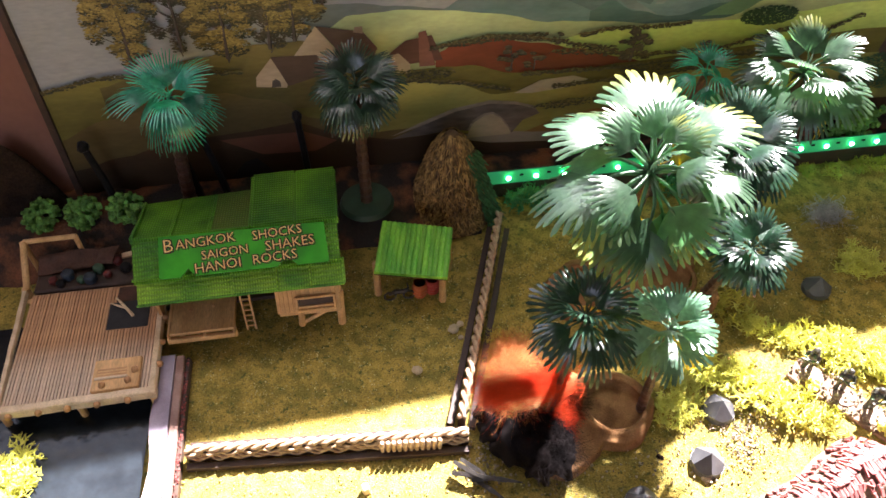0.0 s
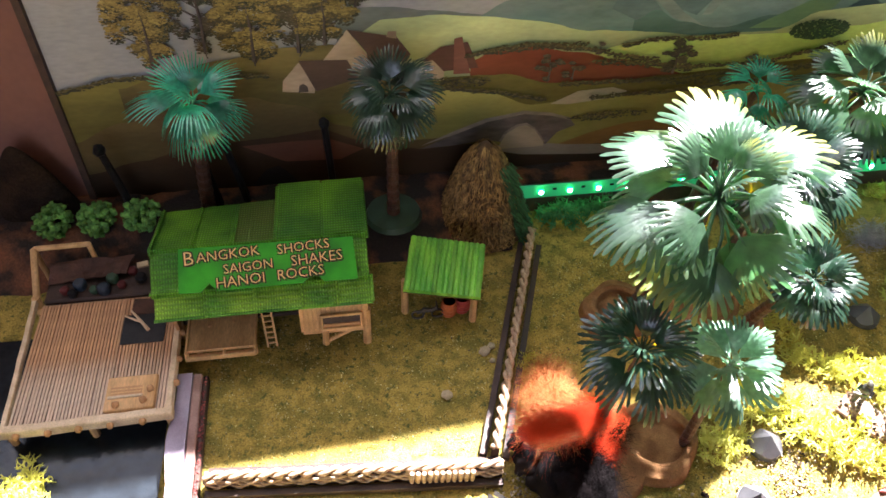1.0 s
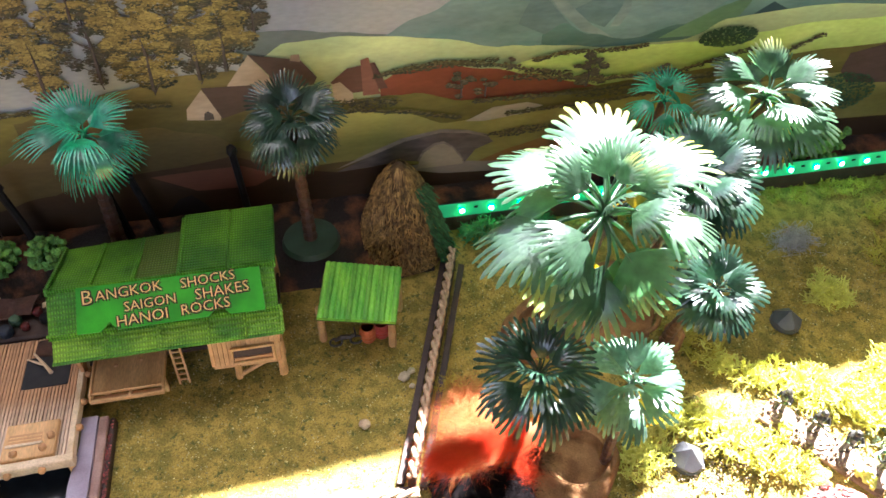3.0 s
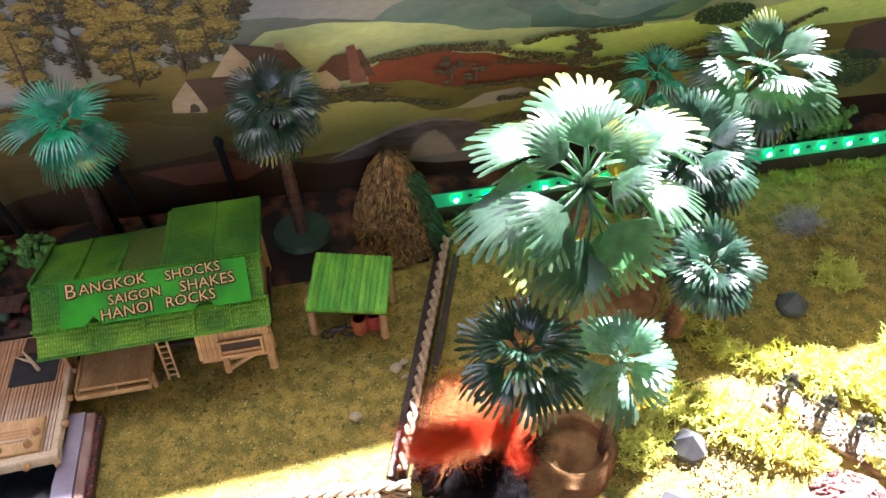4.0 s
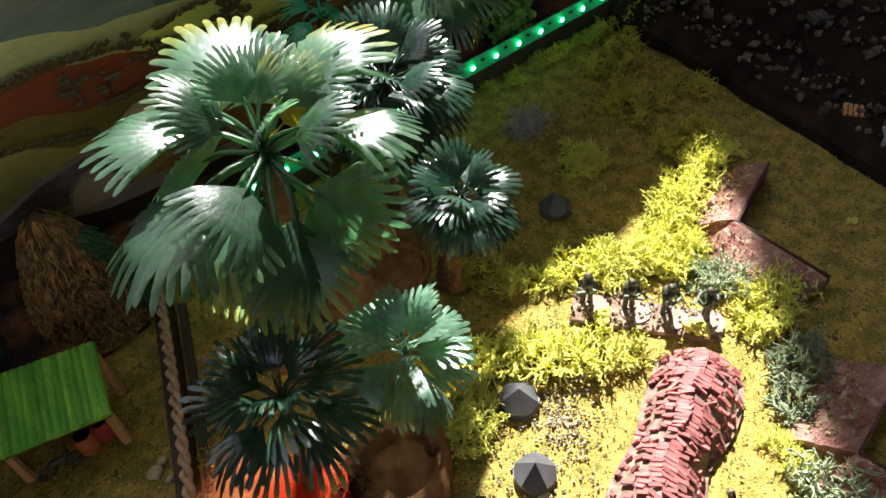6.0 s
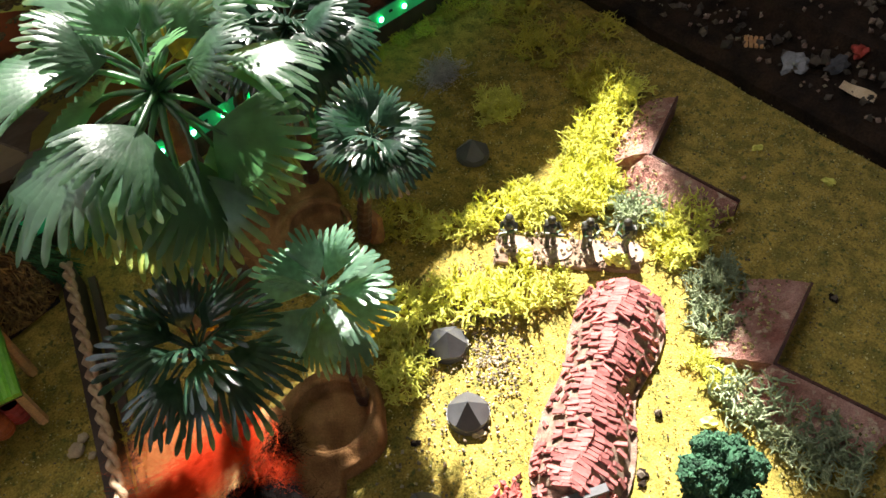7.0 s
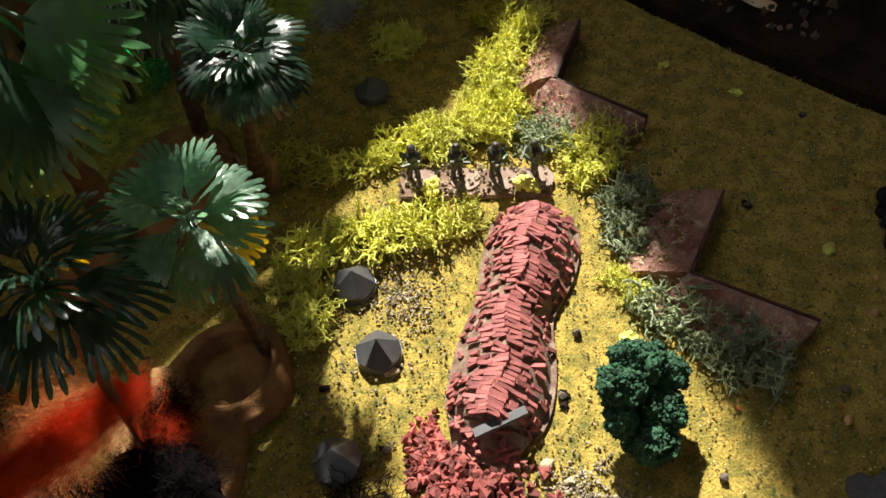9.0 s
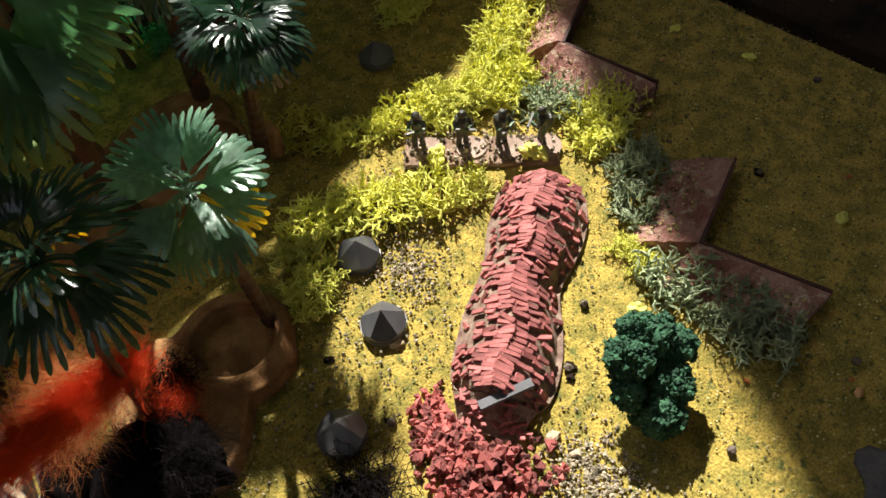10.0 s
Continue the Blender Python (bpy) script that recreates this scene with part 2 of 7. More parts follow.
# the green light of the leds is mixed into this moss colour
MOSS = paint("green lit moss", (0.08, 0.26, 0.09), (0.04, 0.16, 0.05), rough=0.85, scale=150, fine=1800, vary=0.2, bump=0.2)
BRICK = paint("red clay brick", (0.41, 0.135, 0.125), (0.28, 0.08, 0.073), rough=0.8, scale=400, fine=2600, bump=0.4, grain=0.25, vary=0.38)
RUBBLE = paint("red brick rubble", (0.40, 0.10, 0.085), (0.17, 0.048, 0.042), rough=0.85, scale=150, fine=2600, bump=0.4, island=0.55)
MORTAR = paint("muddy mortar", (0.32, 0.23, 0.17), (0.15, 0.085, 0.065), rough=0.95, scale=250, fine=1800, bump=0.8, grain=0.4)
TRENCH = paint("reddish earthwork", (0.44, 0.25, 0.20), (0.25, 0.095, 0.07), c3=(0.52, 0.40, 0.28), scale3=300, c3cut=(0.56, 0.68), rough=0.85, scale=90, fine=1800, bump=0.9, grain=0.35, bumpdist=0.001)
TRENCHDARK = paint("dark stained wood edge", (0.10, 0.035, 0.025), (0.05, 0.02, 0.016), rough=0.7, scale=160, stretch=(0.3, 1, 1))
CAPGREY = paint("grey moulded plastic", (0.10, 0.10, 0.105), (0.065, 0.065, 0.07), rough=0.36, scale=120, fine=2500, bump=0.1, grain=0.12)
FOAM = paint("dark green foam foliage", (0.032, 0.10, 0.048), (0.015, 0.06, 0.028), rough=0.9, scale=300, fine=1500, bump=0.5, island=0.4)
FOAM2 = paint("mid green foam foliage", (0.15, 0.34, 0.06), (0.07, 0.20, 0.04), rough=0.9, scale=300, fine=1500, bump=0.5, island=0.4)
LEAF = leaf_paint("dark green plastic leaf", (0.032, 0.080, 0.046), (0.018, 0.050, 0.029), (0.30, 0.28, 0.05), tipcut=(0.95, 1.4), rough=0.27, spec=1.0, coat=0.35, through_value=0.8)
LEAFB = leaf_paint("green plastic leaf with yellow tips", (0.078, 0.155, 0.088), (0.04, 0.098, 0.05), (0.66, 0.54, 0.03), tipcut=(0.72, 1.08), rough=0.36, spec=1.0, coat=0.45, through_value=2.8)
LEAFP = leaf_paint("grey green plastic leaf", (0.18, 0.32, 0.215), (0.11, 0.225, 0.145), (0.55, 0.46, 0.03), tipcut=(0.92, 1.3), rough=0.34, spec=1.0, coat=0.3)
LEAFT = leaf_paint("bright teal green plastic leaf", (0.07, 0.47, 0.31), (0.035, 0.30, 0.20), (0.05, 0.3, 0.2), rough=0.24, spec=1.0, coat=0.4)
LEAFY = leaf_paint("yellow plastic leaf", (0.65, 0.52, 0.03), (0.50, 0.42, 0.03), (0.7, 0.6, 0.05))
TRUNK = paint("brown ringed trunk", (0.10, 0.045, 0.028), (0.05, 0.024, 0.016), rough=0.5, scale=150, fine=900, bump=0.7, stretch=(1, 1, 4))
THATCH = weave(paint("green woven thatch", (0.19, 0.50, 0.016), (0.045, 0.22, 0.009), rough=0.55, scale=45, fine=1500, bump=0.3, vary=0.12), 260, 170, 1.0)
THATCHD = weave(paint("worn brown green thatch", (0.16, 0.22, 0.03), (0.10, 0.22, 0.018), rough=0.65, scale=60, fine=1500, bump=0.3), 260, 170, 1.0)
SIGN = paint("green painted sign board", (0.045, 0.38, 0.018), (0.02, 0.23, 0.012), rough=0.3, scale=60, fine=2000, bump=0.1, grain=0.1)
LETTER = paint("yellow orange lettering", (0.92, 0.62, 0.28), (0.86, 0.46, 0.16), rough=0.5, scale=400, bump=0.05)
LETTERBACK = paint("dark brown letter shadow", (0.035, 0.012, 0.006), rough=0.6, bump=0.0)
BAMBOOGREEN = paint("green bamboo", (0.22, 0.54, 0.045), (0.08, 0.32, 0.025), rough=0.5, scale=130, fine=1500, vary=0.22, stretch=(1, 0.3, 1))
WOODL = paint("pale wood", (0.74, 0.46, 0.205), (0.56, 0.32, 0.125), rough=0.6, scale=150, fine=1500, bump=0.3, vary=0.12, stretch=(1, 0.25, 1))
WOODP = paint("bamboo strip floor", (0.60, 0.335, 0.165), (0.42, 0.215, 0.10), rough=0.6, scale=60, fine=1500, bump=0.3, vary=0.12, c3=(0.62, 0.46, 0.33), scale3=70, c3cut=(0.46, 0.62))
WOODB = paint("warm brown board", (0.62, 0.34, 0.145), (0.44, 0.225, 0.09), rough=0.6, scale=110, fine=1600, bump=0.3)
WOODW = paint("bleached rail wood", (0.78, 0.62, 0.42), (0.60, 0.44, 0.26), rough=0.6, scale=140, fine=1500, bump=0.4)
ROPE = paint("pale braided rope", (0.52, 0.38, 0.25), (0.34, 0.22, 0.13), rough=0.7, scale=400, fine=2500, bump=0.5, grain=0.2)
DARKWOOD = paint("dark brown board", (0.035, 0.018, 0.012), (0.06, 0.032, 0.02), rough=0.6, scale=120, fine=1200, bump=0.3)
THATCHL = weave(paint("paler dry brushed thatch", (0.30, 0.58, 0.035), (0.09, 0.31, 0.014), rough=0.55, scale=60, fine=1500, bump=0.3, vary=0.12), 260, 170, 1.0)
BLACK = paint("black paint", (0.008, 0.008, 0.009), (0.016, 0.014, 0.014), rough=0.6, spec=0.15, scale=200)
BLACKMAT = paint("black sheet", (0.015, 0.016, 0.019), (0.025, 0.025, 0.028), rough=0.75, scale=200)
STRAW = paint("golden straw", (0.33, 0.20, 0.062), (0.14, 0.08, 0.026), rough=0.7, scale=300, island=0.55, bump=0.0)
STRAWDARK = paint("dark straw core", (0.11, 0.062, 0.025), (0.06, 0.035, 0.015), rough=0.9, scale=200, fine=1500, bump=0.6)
STRAWGREEN = paint("dark green straw", (0.05, 0.15, 0.05), (0.03, 0.08, 0.03), rough=0.7, scale=300, island=0.5, bump=0.0)
DISC = paint("dull green plastic disc", (0.035, 0.075, 0.045), (0.025, 0.05, 0.03), rough=0.45, scale=100, bump=0.1)
DISCG = paint("bright green plastic disc", (0.05, 0.22, 0.05), (0.03, 0.14, 0.04), rough=0.35, scale=100, bump=0.1)
# faint emission on the tape body stands in for the leds' green light
STRIP = glow("led tape with green led spill as glow", (0.03, 0.42, 0.17), 0.028)
LAVENDER = paint("lavender grey kerb", (0.40, 0.34, 0.42), (0.30, 0.24, 0.30), rough=0.6, scale=90, bump=0.2)
PINKKERB = paint("dusty pink kerb", (0.38, 0.24, 0.20), (0.25, 0.14, 0.11), rough=0.7, scale=120, fine=1500, bump=0.4)
POND = paint("dark varnished water", (0.010, 0.013, 0.016), (0.02, 0.026, 0.032), rough=0.14, scale=60, fine=220, bump=0.2, grain=0.2, spec=0.3, bumpdist=0.0015)
WOOLR = paint("red wool", (0.66, 0.072, 0.02), (0.48, 0.042, 0.013), rough=0.9, spec=0.05, scale=90, island=0.25, bump=0.0)
WOOLO = paint("pale orange wool", (0.50, 0.22, 0.085), (0.40, 0.13, 0.04), rough=0.9, spec=0.05, scale=90, island=0.3, bump=0.0)
WOOLK = paint("black wool", (0.006, 0.005, 0.005), (0.012, 0.009, 0.009), rough=0.9, spec=0.04, scale=90, island=0.3, bump=0.0)
WOOLW = paint("grey white wool", (0.50, 0.48, 0.47), (0.35, 0.33, 0.33), rough=0.95, scale=150, island=0.2, bump=0.0)
SAND = paint("sandy figure base", (0.32, 0.21, 0.14), (0.18, 0.11, 0.07), rough=0.9, scale=200, fine=1800, bump=0.8, grain=0.35)
PINKSTONE = paint("pale pinkish stone", (0.42, 0.31, 0.25), (0.28, 0.19, 0.145), rough=0.85, scale=150, fine=1500, bump=0.6)
FIGURE = paint("dark painted miniature", (0.055, 0.05, 0.035), (0.025, 0.024, 0.02), rough=0.5, scale=250, fine=1500, c3=(0.05, 0.12, 0.04), scale3=300, c3cut=(0.55, 0.6))
ROCK = paint("dark grey rock", (0.055, 0.055, 0.065), (0.10, 0.095, 0.10), rough=0.8, scale=80, fine=700, bump=0.8, bumpdist=0.001)
PALELUMP = paint("pale blue grey lump", (0.30, 0.30, 0.31), (0.18, 0.18, 0.20), rough=0.8, scale=120, fine=900, bump=0.8)
PALEROCK = paint("pale stone", (0.50, 0.40, 0.27), (0.38, 0.30, 0.2), rough=0.8, scale=300)
WALLPINK = paint("salmon plaster wall", (0.24, 0.115, 0.085), (0.20, 0.09, 0.065), rough=0.85, scale=6, fine=300, bump=0.2, grain=0.06)
PLASTER = paint("white plaster", (0.78, 0.76, 0.72), (0.72, 0.70, 0.66), rough=0.9, scale=5, fine=200, bump=0.15, grain=0.04)
TABLE = paint("brown table top", (0.16, 0.09, 0.05), (0.11, 0.06, 0.035), rough=0.5, scale=20, fine=300, stretch=(0.2, 1, 1))
METAL = paint("dark gun metal", (0.06, 0.055, 0.05), (0.10, 0.09, 0.08), rough=0.4, metal=0.6, scale=400)
TERRA = paint("orange clay pot", (0.50, 0.14, 0.035), (0.38, 0.09, 0.025), rough=0.6, scale=200)
REDPOT = paint("bright red clay pot", (0.42, 0.05, 0.03), (0.30, 0.035, 0.02), rough=0.6, scale=200)
REDP = paint("red paint", (0.13, 0.014, 0.011), (0.08, 0.01, 0.008), rough=0.5, scale=200)
BLUEP = paint("dull blue paint", (0.016, 0.03, 0.05), (0.012, 0.022, 0.036), rough=0.5, scale=200)
GREENP = paint("dull green paint", (0.04, 0.10, 0.05), (0.03, 0.07, 0.035), rough=0.5, scale=200)
TARP = paint("brown cloth", (0.10, 0.045, 0.03), (0.06, 0.03, 0.02), rough=0.9, scale=120, fine=900, bump=0.5)
LEDGREEN = glow("lit green led", (0.0, 0.85, 0.16), 1.1)
LEDWHITE = glow("led core", (0.22, 1.0, 0.5), 3.0)

# ---- the room round the table ----
def room():
    def slab(name, c, s, ma, label, cat):
        b = bmesh.new()
        box(b, (0, 0, 0), s)
        return single(name, b, ma, c, label, cat, kind="structure")
    slab("floor", (0, -80, -76), (360, 320, 2), TABLE, "brown boarded floor of the room", "floor")
    slab("ceiling", (0, -80, 171), (360, 320, 2), PLASTER, "white plastered ceiling of the room", "ceiling")
    # window wall behind the painted board: the opening starts at the board's top
    slab("wall_north", (0, 14, -31.5), (360, 4, 87), PLASTER, "white wall below the window", "wall")
    slab("wall_north_head", (0, 14, 143.5), (360, 4, 53), PLASTER, "white wall above the window", "wall")
    slab("wall_north_jamb", (112.75, 14, 64.5), (134.5, 4, 105), PLASTER, "white wall beside the window", "wall")
    slab("wall_north_pier", (-126, 14, 64.5), (108, 4, 105), PLASTER, "white wall on the far side of the window", "wall")
    slab("wall_east", (182, -80, 47.5), (4, 320, 245), PLASTER, "white plastered side wall", "wall")
    # the rear opening is out of view, added to go with the fill lamp
    slab("wall_south", (0, -242, -17.5), (360, 4, 115), PLASTER, "white wall below the assumed rear opening", "wall")
    slab("wall_south_head", (0, -242, 160), (360, 4, 20), PLASTER, "white wall above the assumed rear opening", "wall")
    slab("wall_south_pier", (-145, -242, 95), (70, 4, 110), PLASTER, "white wall beside the assumed rear opening", "wall")
    slab("wall_south_jamb", (95, -242, 95), (170, 4, 110), PLASTER, "white wall on the far side of the assumed rear opening", "wall")
    slab("wall_west", (-182, -80, 47.5), (4, 320, 245), WALLPINK, "salmon plastered side wall", "wall")
room()

# ---- table, mats and banks ----
def ground():
    b = bmesh.new()
    box(b, (0, 0, -2.6), (150, 74, 3.0), bev=0.3)
    single("table", b, TABLE, (2, -25, 0), "brown wooden table top under the model landscape", "table")
    b = bmesh.new()
    nx, ny, x0, x1, y0, y1 = 120, 100, -32.0, 28.4, -60.0, 11.0
    rows = []
    for j in range(ny + 1):
        y = y0 + (y1 - y0) * j / ny
        row = []
        for i in range(nx + 1):
            x = x0 + (x1 - x0) * i / nx
            z = 0.09 * noise.noise(Vector((x * 0.25, y * 0.25, 1.3))) + 0.05 * noise.noise(Vector((x, y, 4.0)))
            row.append(b.verts.new((x, y, z - 0.06)))
        rows.append(row)
    for r0, r1 in zip(rows, rows[1:]):
        for i in range(nx):
            b.faces.new((r0[i], r0[i + 1], r1[i + 1], r1[i]))
    edge = [rows[0], [r[-1] for r in rows], rows[-1][::-1], [r[0] for r in rows][::-1]]
    for line in edge:
        low = [b.verts.new((v.co.x, v.co.y, -1.1)) for v in line]
        for k in range(len(line) - 1):
            b.faces.new((line[k], low[k], low[k + 1], line[k + 1]))
    single("ground", b, GRASS, (0, 0, 0), "mustard and olive flocked grass mat on the table", "ground", kind="structure", smooth=True)
    # loose flock, thicker where the mat is bare and dry
    rn = random.Random(3)
    for name, ma, count, size, x_lo, x_hi, y_lo, y_hi, label in (
            ("flock", GRAIN, 26000, (0.02, 0.058), -18, 28, -34, -4, "loose yellow and brown turf flock on the mat"),):
        b = bmesh.new()
        for _ in range(count):
            x, y = rn.uniform(x_lo, x_hi), rn.uniform(y_lo, y_hi)
            chip(b, (x, y, 0.02), rn.uniform(*size), rn)
        single(name, b, ma, (0, 0, 0), label, "turf", kind="stuff")
    b = bmesh.new()
    for cx, cy, sp, n in ((7.6, -16.6, 0.9, 130), (9.6, -15.2, 0.8, 120), (4.6, -26.4, 1.0, 130), (6.2, -19.2, 1.2, 90), (3.6, -18.6, 1.4, 90), (-4.8, -16.9, 0.7, 120), (-2.4, -19.2, 1.6, 110)):
        for _ in range(n):
            chip(b, (rn.gauss(cx, sp), rn.gauss(cy, sp), 0.05), rn.uniform(0.035, 0.10), rn)
    single("grit", b, GRIT, (0, 0, 0), "pale stone grit strewn over the mat", "gravel", kind="stuff")
    b = bmesh.new()
    for cx, cy, sp, n in ((9.8, -14.6, 0.7, 120), (8.3, -16.8, 0.7, 110), (10, -22, 6, 160), (20, -22, 6, 160), (0, -12, 5, 120), (4, -20, 3, 90)):
        for _ in range(n):
            chip(b, (rn.gauss(cx, sp), rn.gauss(cy, sp), 0.04), rn.uniform(0.025, 0.07), rn)
    single("dark_grit", b, DARKGRIT, (0, 0, 0), "dark grit and dirt specks on the mat", "gravel", kind="stuff")
    # earth bank along the foot of the painted board
    b = bmesh.new()
    nx, ny = 110, 16
    rows = []
    for j in range(ny + 1):
        row = []
        for i in range(nx + 1):
            x = -40 + 72 * i / nx
            front = -2.9 if x < -1.4 else 0.25
            front = front + (0.35 * noise.noise(Vector((x * 0.6, 0, 0))) if x < -1.4 else 0)
            y = front + (2.4 - front) * (j / ny)
            k = min(1.0, j / ny * (2.2 if x < -1.4 else 6.0))
            z = -0.08 + 1.75 * k ** 0.7 + 0.22 * noise.noise(Vector((x * 0.9, y * 0.9, 2.0))) * k
            row.append(b.verts.new((x, y, z)))
        rows.append(row)
    for r0, r1 in zip(rows, rows[1:]):
        for i in range(nx):
            b.faces.new((r0[i], r0[i + 1], r1[i + 1], r1[i]))
    single("earth_bank", b, EARTH, (0, 0, 0), "orange brown earth bank below the painted backdrop", "bank", kind="structure", smooth=True)
ground()


# ---- painted backdrop ----
def backdrop():
    board = thing("backdrop", (0, 2.2, 0), "painted country landscape board standing behind the model", "backdrop", kind="structure")
    LEAN = 0.06
    def flat(name, pts, depth, ma, label="", base=None):
        """A painted area: its outline in x and z on the board; base closes it downwards at that height."""
        pts = list(pts)
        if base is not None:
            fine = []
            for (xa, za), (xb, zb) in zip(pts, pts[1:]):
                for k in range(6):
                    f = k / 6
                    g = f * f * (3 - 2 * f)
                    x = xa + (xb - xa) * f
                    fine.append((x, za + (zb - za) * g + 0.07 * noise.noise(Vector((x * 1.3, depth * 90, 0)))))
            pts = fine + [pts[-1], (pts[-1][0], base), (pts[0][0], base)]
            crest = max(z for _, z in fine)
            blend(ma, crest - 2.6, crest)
        b = bmesh.new()
        vs = [b.verts.new((x, -depth + LEAN * z, z)) for x, z in pts]
        b.faces.new(vs)
        bmesh.ops.triangulate(b, faces=b.faces)
        return part(name, b, ma, board, label)

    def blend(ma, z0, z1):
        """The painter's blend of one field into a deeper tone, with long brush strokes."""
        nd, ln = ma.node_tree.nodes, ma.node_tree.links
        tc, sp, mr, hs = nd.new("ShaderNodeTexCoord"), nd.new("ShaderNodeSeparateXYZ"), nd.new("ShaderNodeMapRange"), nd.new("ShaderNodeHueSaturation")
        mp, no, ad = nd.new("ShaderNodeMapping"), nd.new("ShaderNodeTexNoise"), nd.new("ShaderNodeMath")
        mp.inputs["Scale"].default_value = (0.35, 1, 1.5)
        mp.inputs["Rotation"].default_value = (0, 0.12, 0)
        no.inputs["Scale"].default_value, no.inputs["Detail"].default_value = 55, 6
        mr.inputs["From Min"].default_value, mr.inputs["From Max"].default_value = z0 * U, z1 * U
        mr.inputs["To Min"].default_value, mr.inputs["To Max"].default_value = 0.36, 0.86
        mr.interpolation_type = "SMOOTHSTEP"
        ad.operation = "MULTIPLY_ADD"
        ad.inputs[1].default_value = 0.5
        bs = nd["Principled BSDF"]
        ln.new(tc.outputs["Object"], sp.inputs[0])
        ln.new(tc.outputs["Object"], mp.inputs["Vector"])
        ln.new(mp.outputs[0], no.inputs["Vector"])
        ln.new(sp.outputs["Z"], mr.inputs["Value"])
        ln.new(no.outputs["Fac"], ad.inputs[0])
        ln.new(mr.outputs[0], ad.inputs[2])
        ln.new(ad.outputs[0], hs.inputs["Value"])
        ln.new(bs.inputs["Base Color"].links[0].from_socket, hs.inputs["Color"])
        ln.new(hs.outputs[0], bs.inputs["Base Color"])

    def pt(name, c1, c2, scale=25, tone=1.0, **k):
        c1, c2 = tuple(v * 1.14 * tone for v in c1), tuple(v * 1.05 * tone for v in c2)
        return paint("paint " + name, c1, c2, rough=0.55, spec=0.25, scale=scale, fine=400, bump=0.05, grain=0.12, stretch=(0.5, 1, 1.6), contrast=(0.3, 0.7), **k)
    b = bmesh.new()
    rim = [(62, 19.7), (30, 21.3), (8, 22.1), (-0.8, 23.05), (-24.7, 25.3)]
    v = [b.verts.new(p) for p in [(-24.7, 0, 0), (62, 0, 0)] + [(x, LEAN * z, z) for x, z in rim]]
    w = [b.verts.new(p.co + Vector((0, 0.5, 0))) for p in v]
    b.faces.new(v)
    b.faces.new(w[::-1])
    for k in range(len(v)):
        b.faces.new((v[k], w[k], w[(k + 1) % len(v)], v[(k + 1) % len(v)]))
    part("sky", b, pt("sky", (0.50, 0.50, 0.48), (0.38, 0.40, 0.42), scale=8, tone=0.8), board, "pale grey painted sky")
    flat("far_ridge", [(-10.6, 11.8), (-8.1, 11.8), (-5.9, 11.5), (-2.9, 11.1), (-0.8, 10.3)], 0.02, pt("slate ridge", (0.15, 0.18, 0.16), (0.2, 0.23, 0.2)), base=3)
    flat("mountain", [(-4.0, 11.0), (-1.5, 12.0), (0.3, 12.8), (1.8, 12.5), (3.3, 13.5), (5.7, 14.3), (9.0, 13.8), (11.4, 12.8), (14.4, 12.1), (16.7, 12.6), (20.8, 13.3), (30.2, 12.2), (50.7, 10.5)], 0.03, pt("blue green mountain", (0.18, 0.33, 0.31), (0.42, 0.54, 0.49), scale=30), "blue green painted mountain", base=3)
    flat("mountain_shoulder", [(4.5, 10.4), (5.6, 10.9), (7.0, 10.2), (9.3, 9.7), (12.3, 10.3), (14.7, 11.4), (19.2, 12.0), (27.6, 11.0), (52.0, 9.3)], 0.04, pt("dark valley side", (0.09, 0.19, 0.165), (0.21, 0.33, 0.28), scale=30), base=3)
    scar, scree = pt("dark rock face", (0.11, 0.17, 0.17), (0.17, 0.25, 0.24), scale=90), pt("pale scree", (0.26, 0.32, 0.29), (0.15, 0.21, 0.20), scale=90)
    flat("rock_face", [(4.1, 13.1), (3.5, 11.8), (3.2, 11.1), (4.8, 10.3), (6.8, 9.9), (5.6, 11.2), (4.7, 12.2)], 0.034, scar)
    flat("rock_face", [(6.0, 11.6), (7.4, 12.2), (8.7, 12.8), (8.9, 11.8), (7.8, 10.5), (6.8, 10.9)], 0.034, scar)
    flat("scree", [(4.6, 12.5), (5.4, 11.5), (6.6, 10.4), (8.5, 9.8), (7.1, 10.7), (6.0, 11.7), (5.2, 12.5)], 0.038, scree)
    flat("scree", [(8.7, 12.9), (8.6, 11.6), (8.1, 10.5), (8.6, 10.5), (9.1, 11.3), (9.0, 12.9)], 0.038, scree)
    flat("green_slope", [(10.9, 9.6), (12.6, 10.4), (14.2, 11.1), (16.0, 11.6), (15.4, 10.6), (14.2, 9.5)], 0.044, pt("lit green slope", (0.16, 0.27, 0.14), (0.10, 0.19, 0.11), scale=40))
    flat("blue_gap", [(14.9, 9.2), (15.8, 10.3), (17.1, 11.1), (18.8, 10.2), (21.3, 9.9), (21.8, 9.0)], 0.042, pt("dark blue gap", (0.03, 0.06, 0.065), (0.05, 0.09, 0.095), scale=40))
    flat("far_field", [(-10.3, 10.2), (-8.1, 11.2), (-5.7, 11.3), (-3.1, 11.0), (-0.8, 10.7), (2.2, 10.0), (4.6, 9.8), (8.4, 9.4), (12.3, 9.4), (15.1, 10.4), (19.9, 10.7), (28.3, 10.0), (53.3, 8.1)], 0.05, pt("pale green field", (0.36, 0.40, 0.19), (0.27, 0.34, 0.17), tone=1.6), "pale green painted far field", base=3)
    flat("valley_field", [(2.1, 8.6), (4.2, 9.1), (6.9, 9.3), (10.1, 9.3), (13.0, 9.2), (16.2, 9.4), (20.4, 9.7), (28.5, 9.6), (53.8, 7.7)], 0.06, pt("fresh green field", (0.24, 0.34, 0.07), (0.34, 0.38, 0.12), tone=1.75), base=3)
